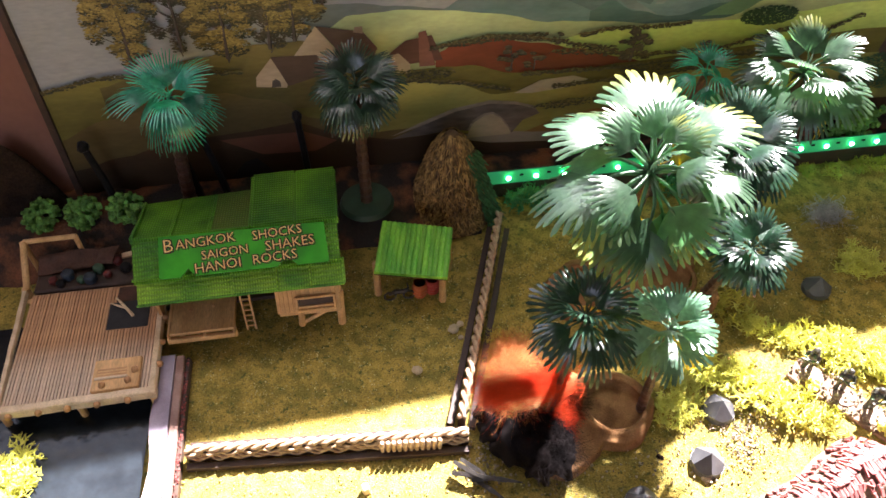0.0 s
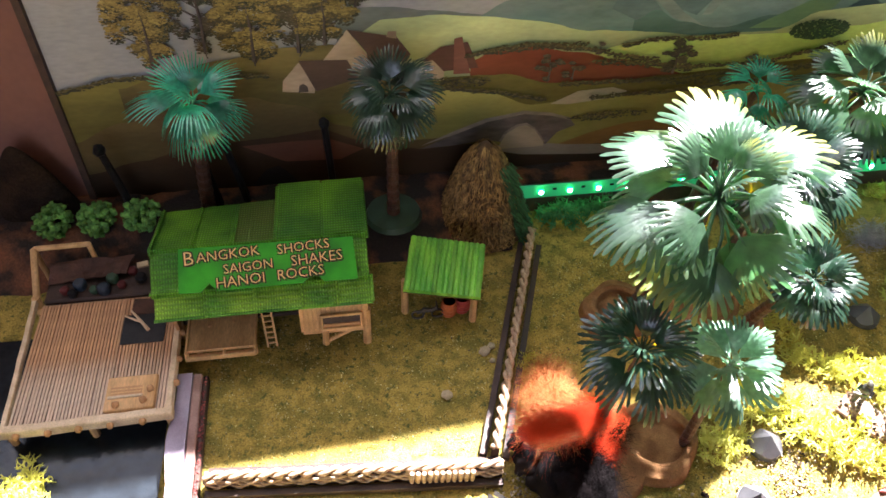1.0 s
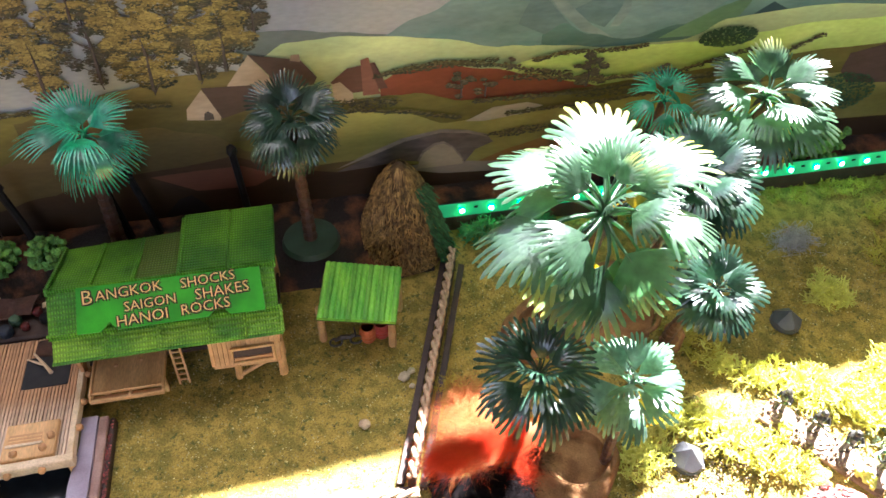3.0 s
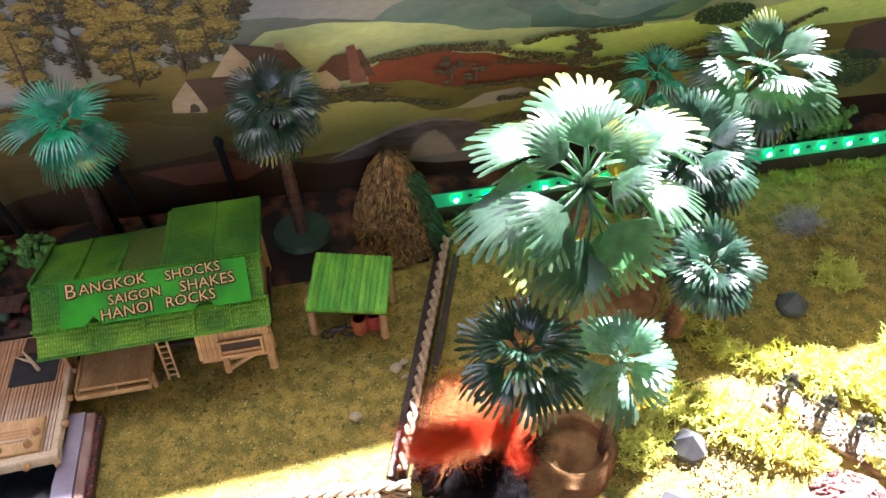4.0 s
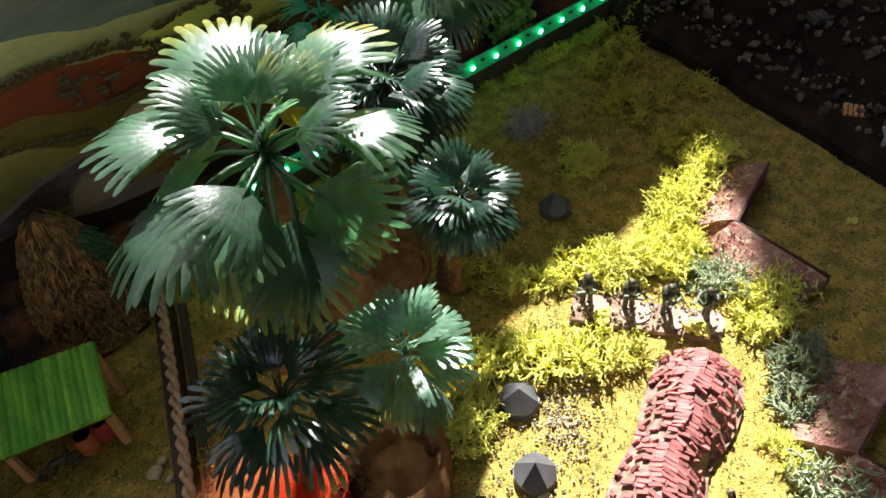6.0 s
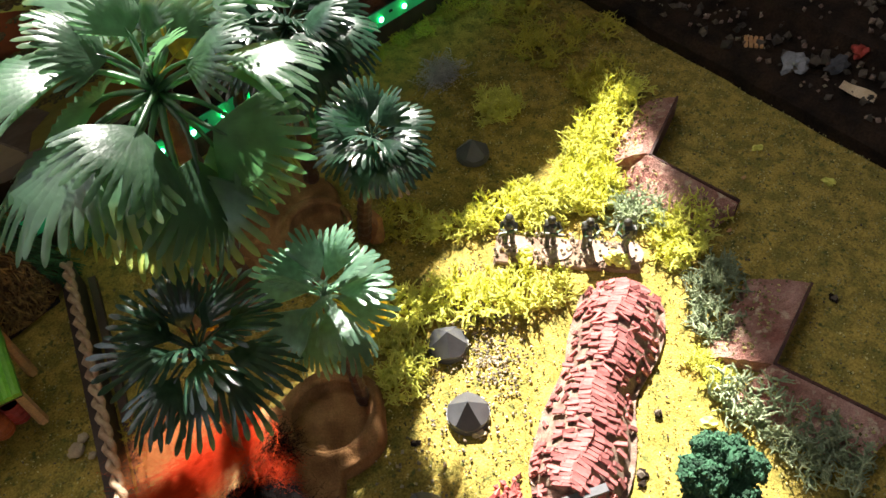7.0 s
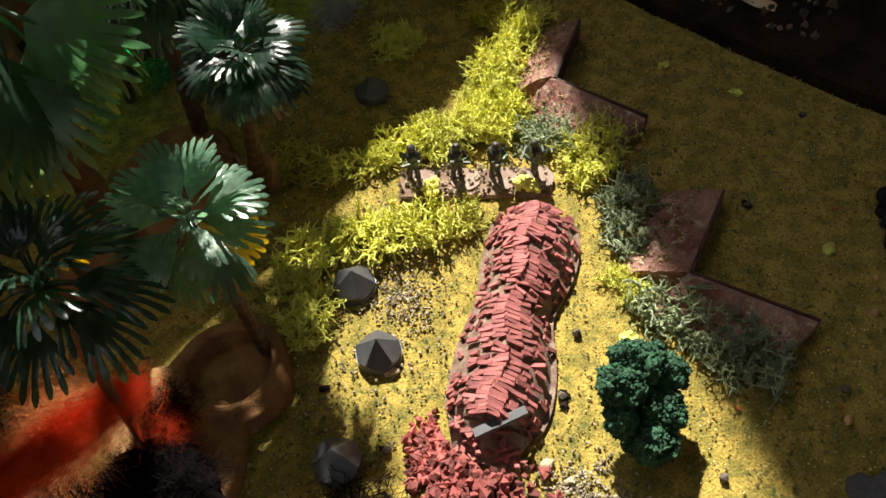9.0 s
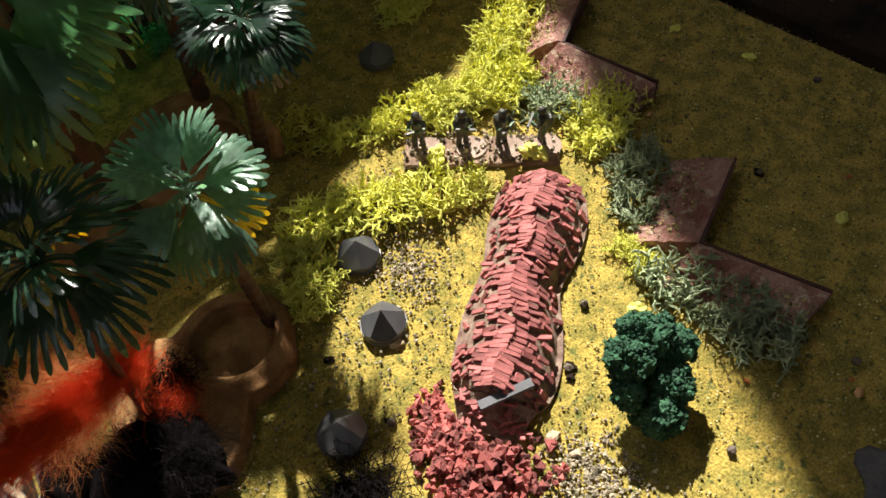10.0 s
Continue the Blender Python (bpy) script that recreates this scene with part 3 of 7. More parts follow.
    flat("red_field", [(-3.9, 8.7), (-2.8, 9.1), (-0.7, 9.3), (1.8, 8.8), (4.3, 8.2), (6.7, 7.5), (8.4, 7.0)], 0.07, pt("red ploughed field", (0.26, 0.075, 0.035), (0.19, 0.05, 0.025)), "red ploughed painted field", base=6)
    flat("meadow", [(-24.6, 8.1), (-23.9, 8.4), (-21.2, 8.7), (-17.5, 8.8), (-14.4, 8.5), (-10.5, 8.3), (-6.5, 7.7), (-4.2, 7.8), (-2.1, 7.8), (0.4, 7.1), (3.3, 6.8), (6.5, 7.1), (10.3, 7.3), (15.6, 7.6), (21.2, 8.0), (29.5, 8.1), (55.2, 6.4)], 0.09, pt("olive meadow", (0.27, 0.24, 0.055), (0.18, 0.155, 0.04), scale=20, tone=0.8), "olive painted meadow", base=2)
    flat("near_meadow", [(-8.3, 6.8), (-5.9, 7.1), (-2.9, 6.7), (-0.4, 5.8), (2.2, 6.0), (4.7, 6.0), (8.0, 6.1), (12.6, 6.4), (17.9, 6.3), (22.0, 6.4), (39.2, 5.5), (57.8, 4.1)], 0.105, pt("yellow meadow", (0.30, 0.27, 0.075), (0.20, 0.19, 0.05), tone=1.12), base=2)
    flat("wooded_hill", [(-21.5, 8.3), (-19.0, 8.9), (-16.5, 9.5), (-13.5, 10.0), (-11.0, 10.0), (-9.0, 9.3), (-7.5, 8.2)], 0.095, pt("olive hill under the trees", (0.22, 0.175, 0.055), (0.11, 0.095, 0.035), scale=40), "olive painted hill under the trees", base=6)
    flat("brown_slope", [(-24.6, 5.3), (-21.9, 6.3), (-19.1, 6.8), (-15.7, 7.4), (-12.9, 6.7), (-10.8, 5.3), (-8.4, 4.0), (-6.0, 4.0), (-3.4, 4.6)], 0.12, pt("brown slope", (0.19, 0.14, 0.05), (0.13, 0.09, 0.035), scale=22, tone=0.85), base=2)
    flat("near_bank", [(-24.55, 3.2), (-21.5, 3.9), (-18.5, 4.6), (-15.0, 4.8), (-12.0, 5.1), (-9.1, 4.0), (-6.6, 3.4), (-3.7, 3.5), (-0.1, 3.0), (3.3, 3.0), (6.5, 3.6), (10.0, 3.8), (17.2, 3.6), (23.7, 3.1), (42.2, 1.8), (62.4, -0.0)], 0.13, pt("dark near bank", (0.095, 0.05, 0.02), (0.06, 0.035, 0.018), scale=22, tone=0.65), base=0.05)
    flat("red_path", [(-16.2, 4.4), (-13.8, 4.5), (-11.5, 4.5), (-9.7, 3.7), (-11.0, 3.1), (-14.0, 3.2)], 0.145, pt("red path", (0.14, 0.055, 0.03), (0.10, 0.04, 0.025)))
    flat("stream", [(0.6, 5.8), (2.1, 6.5), (4.0, 6.6), (4.9, 6.3), (3.8, 5.9), (1.6, 5.7)], 0.14, pt("pale stream", (0.36, 0.31, 0.22), (0.27, 0.24, 0.18)))
    flat("river", [(-3.4, 3.2), (-0.8, 3.4), (1.9, 3.0), (6.1, 2.7), (6.9, 2.2), (3.4, 2.2), (-0.7, 2.5)], 0.145, pt("grey river", (0.22, 0.19, 0.15), (0.15, 0.13, 0.1)))
    flat("orange_bank", [(1.2, 3.0), (3.1, 3.7), (5.1, 4.2), (8.1, 4.4), (8.7, 3.4), (6.0, 2.8)], 0.14, pt("orange bank", (0.20, 0.11, 0.03), (0.14, 0.075, 0.025)))
    dark = pt("dark stonework", (0.06, 0.05, 0.045), (0.13, 0.105, 0.09), scale=160)
    flat("river_under", [(-2.1, 3.0), (-1.9, 3.9), (-1.2, 4.5), (-0.5, 4.5), (0.4, 3.9), (0.5, 3.0)], 0.15, pt("pale water under the arch", (0.30, 0.25, 0.17), (0.2, 0.17, 0.12)))
    flat("bridge", [(-6.6, 3.4), (-4.7, 4.2), (-2.8, 5.0), (-0.8, 5.3), (0.7, 5.1), (1.9, 4.7), (2.2, 4.3), (1.2, 3.9), (0.6, 3.1), (0.3, 3.6), (-0.1, 4.2), (-0.6, 4.55), (-1.1, 4.5), (-1.7, 4.1), (-2.0, 3.5), (-3.0, 3.7), (-4.6, 3.5)], 0.16, dark, "dark stone painted bridge")
    flat("bridge_parapet", [(-6.6, 3.6), (-4.7, 4.45), (-2.9, 5.15), (-0.8, 5.48), (0.7, 5.25), (1.9, 4.82), (1.9, 4.68), (0.7, 5.05), (-0.8, 5.26), (-2.8, 4.92), (-4.7, 4.2)], 0.17, pt("pale parapet", (0.24, 0.2, 0.16), (0.15, 0.125, 0.1), scale=160))
    flat("arch_stones", [(0.62, 3.2), (0.3, 3.75), (-0.1, 4.3), (-0.6, 4.68), (-1.15, 4.62), (-1.8, 4.2), (-2.1, 3.6), (-2.0, 3.5), (-1.7, 4.08), (-1.1, 4.48), (-0.6, 4.53), (-0.12, 4.2), (0.28, 3.6)], 0.172, pt("pale arch stones", (0.22, 0.18, 0.15), (0.12, 0.10, 0.08), scale=220))
    stone, roof = pt("cottage wall", (0.34, 0.27, 0.19), (0.24, 0.185, 0.13), scale=60, tone=1.5), pt("cottage roof", (0.07, 0.045, 0.035), (0.11, 0.07, 0.055), scale=60)
    flat("cottage_wall", [(-11.4, 9.2), (-10.1, 10.8), (-9.2, 9.4), (-9.2, 8.6), (-11.4, 8.8)], 0.15, stone, "pale cottage gable")
    flat("cottage_roof", [(-10.1, 10.8), (-7.7, 10.3), (-7.0, 9.3), (-7.2, 8.9), (-9.2, 8.8), (-9.2, 9.5)], 0.155, roof, "dark cottage roof")
    flat("cottage_chimney", [(-8.2, 10.3), (-8.1, 10.6), (-7.7, 10.6), (-7.7, 10.2)], 0.16, stone)
    flat("barn_wall", [(-13.5, 8.2), (-12.6, 9.2), (-11.9, 7.8), (-12.0, 7.4), (-13.6, 7.6)], 0.165, stone, "pale barn gable")
    flat("barn_roof", [(-12.6, 9.3), (-10.2, 9.2), (-9.7, 8.1), (-11.9, 7.5)], 0.17, roof)
    flat("barn_door", [(-12.8, 7.5), (-12.7, 7.9), (-12.5, 8.0), (-12.3, 7.8), (-12.3, 7.5)], 0.175, dark)
    flat("house_roof", [(-6.4, 8.9), (-5.5, 9.6), (-4.1, 9.8), (-3.5, 8.3), (-5.4, 8.2)], 0.15, pt("red brown roof", (0.13, 0.06, 0.045), (0.09, 0.045, 0.035), scale=60), "red brown house roof")
    flat("house_wall", [(-6.3, 8.8), (-5.9, 8.9), (-5.3, 8.2), (-5.3, 7.6), (-6.3, 7.8)], 0.155, stone)
    flat("house_chimney", [(-4.8, 8.0), (-4.8, 10.0), (-4.4, 10.1), (-4.2, 9.1), (-3.9, 8.0)], 0.16, pt("red chimney", (0.23, 0.10, 0.07), (0.17, 0.075, 0.055), scale=60))
    flat("far_house", [(22.7, 6.5), (22.9, 7.6), (25.5, 8.1), (29.0, 6.7), (30.0, 5.0), (23.4, 5.7)], 0.15, roof, "dark painted farmhouse")
    flat("dark_hillock", [(-16.1, 1.7), (-15.1, 2.8), (-14.4, 3.0), (-13.8, 2.3), (-13.3, 1.4)], 0.18, pt("black hillock", (0.012, 0.01, 0.01), (0.02, 0.016, 0.014)))
    # painted foliage: dabs of the brush in clumps
    rn = random.Random(11)
    def dabs(name, clumps, ma, depth, label):
        b = bmesh.new()
        for cx, cz, rx, rz, n in clumps:
            for _ in range(int(n * 5)):
                a, r = rn.uniform(0, math.tau), math.sqrt(rn.random())
                x, z = cx + rx * r * math.cos(a), cz + rz * r * math.sin(a)
                s = rn.uniform(0.03, 0.085)
                k = rn.randint(5, 6)
                d = depth + rn.uniform(0, 0.035)
                vs = [b.verts.new((x + s * 1.5 * rn.uniform(0.6, 1.1) * math.cos(i * math.tau / k), -d + LEAN * z, z + s * 0.75 * rn.uniform(0.6, 1.1) * math.sin(i * math.tau / k))) for i in range(k)]
                b.faces.new(vs)
        return part(name, b, ma, board, label)
    olive = paint("paint olive foliage", (0.29, 0.215, 0.06), (0.15, 0.11, 0.035), rough=0.6, scale=40, fine=500, island=0.5, bump=0.05)
    deep = paint("paint dark foliage", (0.035, 0.04, 0.025), (0.065, 0.06, 0.03), rough=0.6, scale=40, fine=500, island=0.4, bump=0.05)
    green = paint("paint green foliage", (0.04, 0.11, 0.045), (0.03, 0.07, 0.03), rough=0.6, scale=40, fine=500, island=0.4, bump=0.05)
    pale = paint("paint lit foliage", (0.38, 0.29, 0.085), (0.26, 0.19, 0.05), rough=0.6, scale=60, fine=500, island=0.4, bump=0.05)
    dusk = paint("paint grey brown foliage", (0.13, 0.105, 0.06), (0.065, 0.055, 0.035), rough=0.6, scale=60, fine=500, island=0.4, bump=0.05)
    hedgetop = paint("paint hedge tops", (0.15, 0.125, 0.045), (0.08, 0.07, 0.03), rough=0.6, scale=40, fine=500, island=0.5, bump=0.05)
    def painted_tree(x, z, wide, high, clumps, lit, behind):
        """A tree in cloud-like tiers: a shaded underside, a body and a lit top for each clump, over its trunk and boughs."""
        under, body, top = [], [], []
        b = bmesh.new()
        foot = z - high * 1.15
        d = 0.176 if behind else 0.206
        at = lambda p: Vector((p[0], -d + LEAN * p[1], p[1]))
        tube(b, [at((x, foot)), at((x + 0.05 * wide, z - high * 0.4)), at((x - 0.03 * wide, z + high * 0.4))], [0.09 * wide ** 0.5, 0.07 * wide ** 0.5, 0.02], 4)
        for _ in range(clumps):
            a, q = rn.uniform(0, math.tau), rn.random() ** 0.55
            cx, cz = x + wide * q * math.cos(a), z + high * q * math.sin(a)
            w, h = wide * rn.uniform(0.24, 0.42), high * rn.uniform(0.10, 0.17)
            tube(b, [at((x, cz - high * 0.35)), at((cx, cz))], [0.03 * wide ** 0.5, 0.012], 3)
            k = max(7, int(26 * w))
            under.append((cx + 0.03, cz - h * 0.8, w * 0.86, h * 0.75, k))
            body.append((cx, cz, w, h, k))
            top.append((cx - 0.1 * w, cz + h * 0.5, w * 0.7, h * 0.5, int(k * 0.7)))
        part("tree_trunk", b, dark, board)
        dabs("foliage_shade", under, deep, d + 0.002, "shaded foliage of a painted tree")
        dabs("foliage", body, olive if lit else dusk, d + 0.01, "foliage of a painted tree")
        if lit:
            dabs("foliage_light", top, pale, d + 0.022, "lit foliage of a painted tree")
    for x, z, wide, high, clumps, lit, behind in ((-16.9, 12.6, 1.5, 2.2, 30, False, True), (-12.5, 12.4, 1.6, 2.3, 32, False, True), (-9.6, 13.3, 0.9, 1.2, 16, False, True), (-19.5, 12.3, 1.65, 2.4, 44, True, False), (-14.7, 12.2, 1.7, 2.4, 46, True, False), (-11.2, 12.4, 1.5, 2.0, 36, True, False), (-17.3, 14.6, 1.2, 1.2, 18, True, False)):
        painted_tree(x, z, wide, high, clumps, lit, behind)
    for x, z, wide, high, clumps in ((0.3, 8.2, 0.6, 0.75, 9), (1.6, 7.85, 0.5, 0.5, 7), (7.2, 8.3, 0.95, 0.85, 14), (2.9, 9.1, 0.32, 0.34, 5), (11.8, 7.9, 0.5, 0.4, 6)):
        painted_tree(x, z, wide, high, clumps, False, False)
    hedges = [(-4.2, 7.5, 1.36, 0.29, 30), (-2.2, 9.2, 1.19, 0.17, 22), (0.5, 9.3, 1.82, 0.17, 30), (4.3, 8.2, 1.92, 0.22, 26), (8.9, 6.7, 2.39, 0.16, 36), (16.4, 7.2, 3.24, 0.19, 30), (3.0, 4.8, 1.34, 0.24, 22), (4.6, 4.9, 1.70, 0.24, 22), (10.9, 4.1, 2.90, 0.29, 36), (1.5, 0.6, 2.86, 0.65, 40), (5.2, -0.1, 2.22, 0.67, 30), (-6.5, 7.7, 1.77, 0.21, 26)]
    lines = [[(1.2, 7.0), (4.0, 6.95), (7.0, 6.9), (11.0, 7.1), (14.3, 7.1), (18.0, 7.9), (21.0, 9.1)], [(4.3, 9.1), (6.0, 9.35), (8.0, 9.2), (10.5, 9.3)], [(4.6, 8.0), (8.0, 7.55), (12.5, 7.6), (17.0, 8.6)], [(-4.0, 9.0), (-1.0, 9.45), (2.5, 8.95), (5.0, 8.3), (8.4, 7.3)], [(-24.4, 8.2), (-22, 8.75), (-18, 8.85), (-14, 8.5)], [(-8, 6.9), (-5.5, 7.2), (-2.5, 6.75), (0.5, 6.0)], [(3.0, 6.05), (7, 6.15), (12, 6.45), (18, 6.4)]]
    for line in lines:
        for (xa, za), (xb, zb) in zip(line, line[1:]):
            steps = max(2, int((xb - xa) / 0.35))
            for k in range(steps):
                f = k / steps
                hedges.append((xa + (xb - xa) * f, za + (zb - za) * f + rn.uniform(-0.04, 0.05), 0.24, rn.uniform(0.05, 0.13), 4))
    dabs("hedge", hedges, deep, 0.185, "dark painted hedges and shrubs")
    dabs("hedge_light", [(x, z + 0.12, rx, rz * 0.8, int(n * 0.5)) for x, z, rx, rz, n in hedges], hedgetop, 0.225, "lit tops of the painted hedges")
    dabs("copse", [(14.9, 9.4, 1.70, 0.57, 220), (23.1, 5.1, 2.35, 1.29, 240)], green, 0.185, "green painted copse")
    # the salmon board that continues beyond the painting's edge
    b = bmesh.new()
    box(b, (-42.5, 0, 11), (36, 0.5, 22))
    single("wall_panel", b, WALLPINK, (0, 3.2, 0), "salmon plastered wall beside the painted board", "wall", kind="structure")
    b = bmesh.new()
    beam(b, (-24.6, 2.1, 0.1), (-24.5, 2.1 + LEAN * 25.2, 25.2), 0.35, 0.35)
    single("trim", b, DARKWOOD, (0, 0, 0), "dark edge strip of the painted board", "trim", kind="structure")
    b = bmesh.new()
    mound(b, lambda a: 2.4 / math.sqrt(math.cos(a) ** 2 + 6 * math.sin(a) ** 2), lambda x, y, f: 5.2 * (1 - f ** 1.6), 10, 40)
    single("dark_mound", b, DARKEARTH, (-27.2, 1.5, 0.9), "black peaked mound at the foot of the salmon wall", "mound", smooth=True)
backdrop()


# ---- led tape ----
def led_tape():
    tape = thing("led_strip", (0, 0, 0), "white led tape with glowing green lamps along the bank", "led strip")
    b = bmesh.new()
    box(b, (15.2, 0.12, 1.0), (33.4, 0.22, 1.9))
    part("backing", b, DARKWOOD, tape, "dark strip of wood behind the tape")
    # the tape glows by itself in place of green light from its leds
    b = bmesh.new()
    box(b, (15.2, -0.02, 1.62), (33.2, 0.06, 0.95))
    part("tape", b, STRIP, tape)
    bl, bc = bmesh.new(), bmesh.new()
    box(bl, (0, 0, 0), (0.3, 0.1, 0.3), bev=0.04)
    bmesh.ops.create_icosphere(bc, subdivisions=2, radius=0.15, matrix=Matrix.Diagonal((1, 0.6, 1, 1)))
    ml, mc = mesh_of("led", bl, LEDGREEN), mesh_of("lens", bc, LEDWHITE, True)
    for k in range(19):
        x = k * 100 / 60
        one = place("led", ml, tape, Matrix.Translation((x, -0.12, 1.65)))
        place("lens", mc, one, Matrix.Translation((0, -0.08, 0)))
    br = bmesh.new()
    box(br, (0, 0, 0), (0.22, 0.06, 0.12))
    mr = mesh_of("resistor", br, BLACK)
    for k in range(19):
        place("resistor", mr, tape, Matrix.Translation((k * 100 / 60 + 0.8, -0.07, 1.75)))
led_tape()


# ---- palms ----
def leaf_mesh(name, fingers, petiole, droop, split, material, seed, spread=55, blunt=0.7, cup=0.7):
    """A fan leaf one unit long along +y: a stalk, a pleated webbed fan, and separate blunt fingers."""
    rn = random.Random(seed)
    b = bmesh.new()
    span = radians(spread)
    twist = rn.uniform(-0.10, 0.10)
    def bend(x, y, z):
        r = max(0.0, y - petiole * 0.5)
        out = max(0.0, math.hypot(x, y - petiole) - (1 - petiole) * split)
        return Vector((x, y, z - droop * r * r - cup * x * x + twist * x - 1.2 * out * out))
    tube(b, [bend(0, petiole * k / 4, 0.05 * math.sin(math.pi * k / 5) - 0.012) for k in range(5)] + [bend(0, petiole + 0.14, -0.010)], [0.026, 0.021, 0.018, 0.017, 0.015, 0.006], 5)
    def at(a, r, lift=0.0):
        return b.verts.new(bend(r * math.sin(a), petiole + r * math.cos(a), lift))
    full = 1 - petiole
    longs = [full * (1 - 0.22 * abs((2 * i + 1) / fingers - 1) ** 2.2) * rn.uniform(0.93, 1.04) for i in range(fingers)]
    edge = [full * split * (1 - 0.15 * abs(2 * i / fingers - 1) ** 2) * rn.uniform(0.92, 1.06) for i in range(fingers + 1)]
    base = b.verts.new(bend(0, petiole, 0))
    rings = []
    for f in (0.3, 0.65, 1.0):
        ring = []
        for c in range(2 * fingers + 1):
            ang = -span + span * c / fingers
            i = c // 2
            r = edge[i] if c % 2 == 0 else (edge[i] + edge[min(i + 1, fingers)]) / 2
            ring.append(at(ang, r * f, 0.030 * f if c % 2 else 0.0))
        rings.append(ring)
    for c in range(2 * fingers):
        b.faces.new((base, rings[0][c + 1], rings[0][c]))
        for r0, r1 in zip(rings, rings[1:]):
            b.faces.new((r0[c], r0[c + 1], r1[c + 1], r1[c]))
    for i, long in enumerate(longs):
        am = -span + span * (2 * i + 1) / fingers + rn.uniform(-0.02, 0.02)
        w = span / fingers
        rs = (edge[i] + edge[i + 1]) / 2
        sag = rn.uniform(-0.05, 0.015)
        last = (rings[-1][2 * i], rings[-1][2 * i + 1], rings[-1][2 * i + 2])
        for f, k in ((0.45, 0.72), (0.82, 0.66 * blunt / 0.7), (0.97, 0.36 * blunt / 0.7)):
            r = rs + (long - rs) * f
            row = (at(am - w * k * rs / r * 1.1, r, sag * f), at(am, r, 0.010 * (1 - f) + sag * f), at(am + w * k * rs / r * 1.1, r, sag * f))
            b.faces.new((last[0], last[1], row[1], row[0]))
            b.faces.new((last[1], last[2], row[2], row[1]))
            last = row
        tip = at(am, long * 1.01, sag)
        b.faces.new((last[0], last[1], tip))
        b.faces.new((last[1], last[2], tip))
    bmesh.ops.transform(b, matrix=Matrix.Scale(U, 4), verts=b.verts)
    bmesh.ops.recalc_face_normals(b, faces=b.faces)
    me = bpy.data.meshes.new(name)
    b.to_mesh(me)
    b.free()
    me.materials.append(material)
    me.shade_smooth()
    return me


LEAVES = {}
def leaves_of(key, material, fingers, petiole, split, spread=55, blunt=0.7, cup=0.7):
    if key not in LEAVES:
        LEAVES[key] = [leaf_mesh("leaf", fingers, petiole, d, split, material, 5 + n, spread, blunt, cup) for n, d in enumerate((0.10, 0.22, 0.42))]
    return LEAVES[key]


def palm(crown, foot, radius, count, key, material, label, fingers=13, petiole=0.4, split=0.62, tilt=(62, -18), thick=0.3, seed=1, yellow=0, disc=None, spin=0.0, group="model palms", spread=55, blunt=0.7, lean=0.5, cup=0.7, fronds=None):
    """A moulded palm: leaning ringed trunk and fan leaves, in tiers from upright to hanging round the crown's axis,
    or as told in fronds: bearing clockwise from the far side, rise, length, roll, and whether it has turned yellow."""
    rn = random.Random(seed)
    tree = thing("palm_tree", foot, label, "palm tree", group)
    c = Vector(crown) - Vector(foot)
    b = bmesh.new()
    n = 26
    pts, rad = [], []
    for i in range(n + 1):
        f = i / n
        pts.append(Vector((c.x * f ** 1.25, c.y * f ** 1.25, c.z * f)))
        rad.append(thick * (1.15 - 0.4 * f) * (1.12 if i % 2 else 0.94))
    tube(b, pts, rad, 9)
    part("trunk", b, TRUNK, tree)
    if disc:
        b = bmesh.new()
        bmesh.ops.create_cone(b, cap_ends=True, segments=40, radius1=disc[0], radius2=disc[0] * 0.92, depth=0.3, matrix=Matrix.Translation((0, 0, 0.12)))
        part("base", b, disc[1], tree)
    meshes = leaves_of(key, material, fingers, petiole, split, spread, blunt, cup)
    if fronds:
        for bearing, el, size, roll, old in fronds:
            m = Matrix.Translation(c + Vector((0, 0, 0.1 + 0.004 * el))) @ Matrix.Rotation(radians(-28.6 - bearing), 4, "Z") @ Matrix.Rotation(radians(el), 4, "X") @ Matrix.Rotation(radians(roll), 4, "Y") @ Matrix.Scale(size, 4)
            which = 0 if el > 30 else (1 if el > -18 else 2)
            place("leaf", (leaves_of(key + "y", LEAFY, fingers, petiole, split, spread, blunt, cup) if old else meshes)[which], tree, m)
        return tree
    axis = Vector((1.25 * c.x, 1.25 * c.y, c.z)).normalized()
    lay = Matrix.Identity(4).lerp(Vector((0, 0, 1)).rotation_difference(axis).to_matrix().to_4x4(), lean)
    for i in range(count):
        f = i / max(1, count - 1)
        el = tilt[0] + (tilt[1] - tilt[0]) * f ** 0.8 + rn.uniform(-7, 7)
        az = spin + i * 137.5 + rn.uniform(-12, 12)
        size = radius * rn.uniform(0.9, 1.08) * (0.8 + 0.2 * min(1, f * 2.2))
        which = 0 if f < 0.3 else (1 if f < 0.7 else 2)
        m = Matrix.Translation(c + Vector((0, 0, 0.12 - 0.5 * f * thick))) @ lay @ Matrix.Rotation(radians(az), 4, "Z") @ Matrix.Rotation(radians(el), 4, "X") @ Matrix.Rotation(radians(rn.uniform(-22, 22)), 4, "Y") @ Matrix.Scale(size, 4)
        me = meshes[which]
        if yellow and i >= count - yellow:
            me = leaves_of(key + "y", LEAFY, fingers, petiole, split, spread, blunt, cup)[2]
        place("leaf", me, tree, m)
    return tree


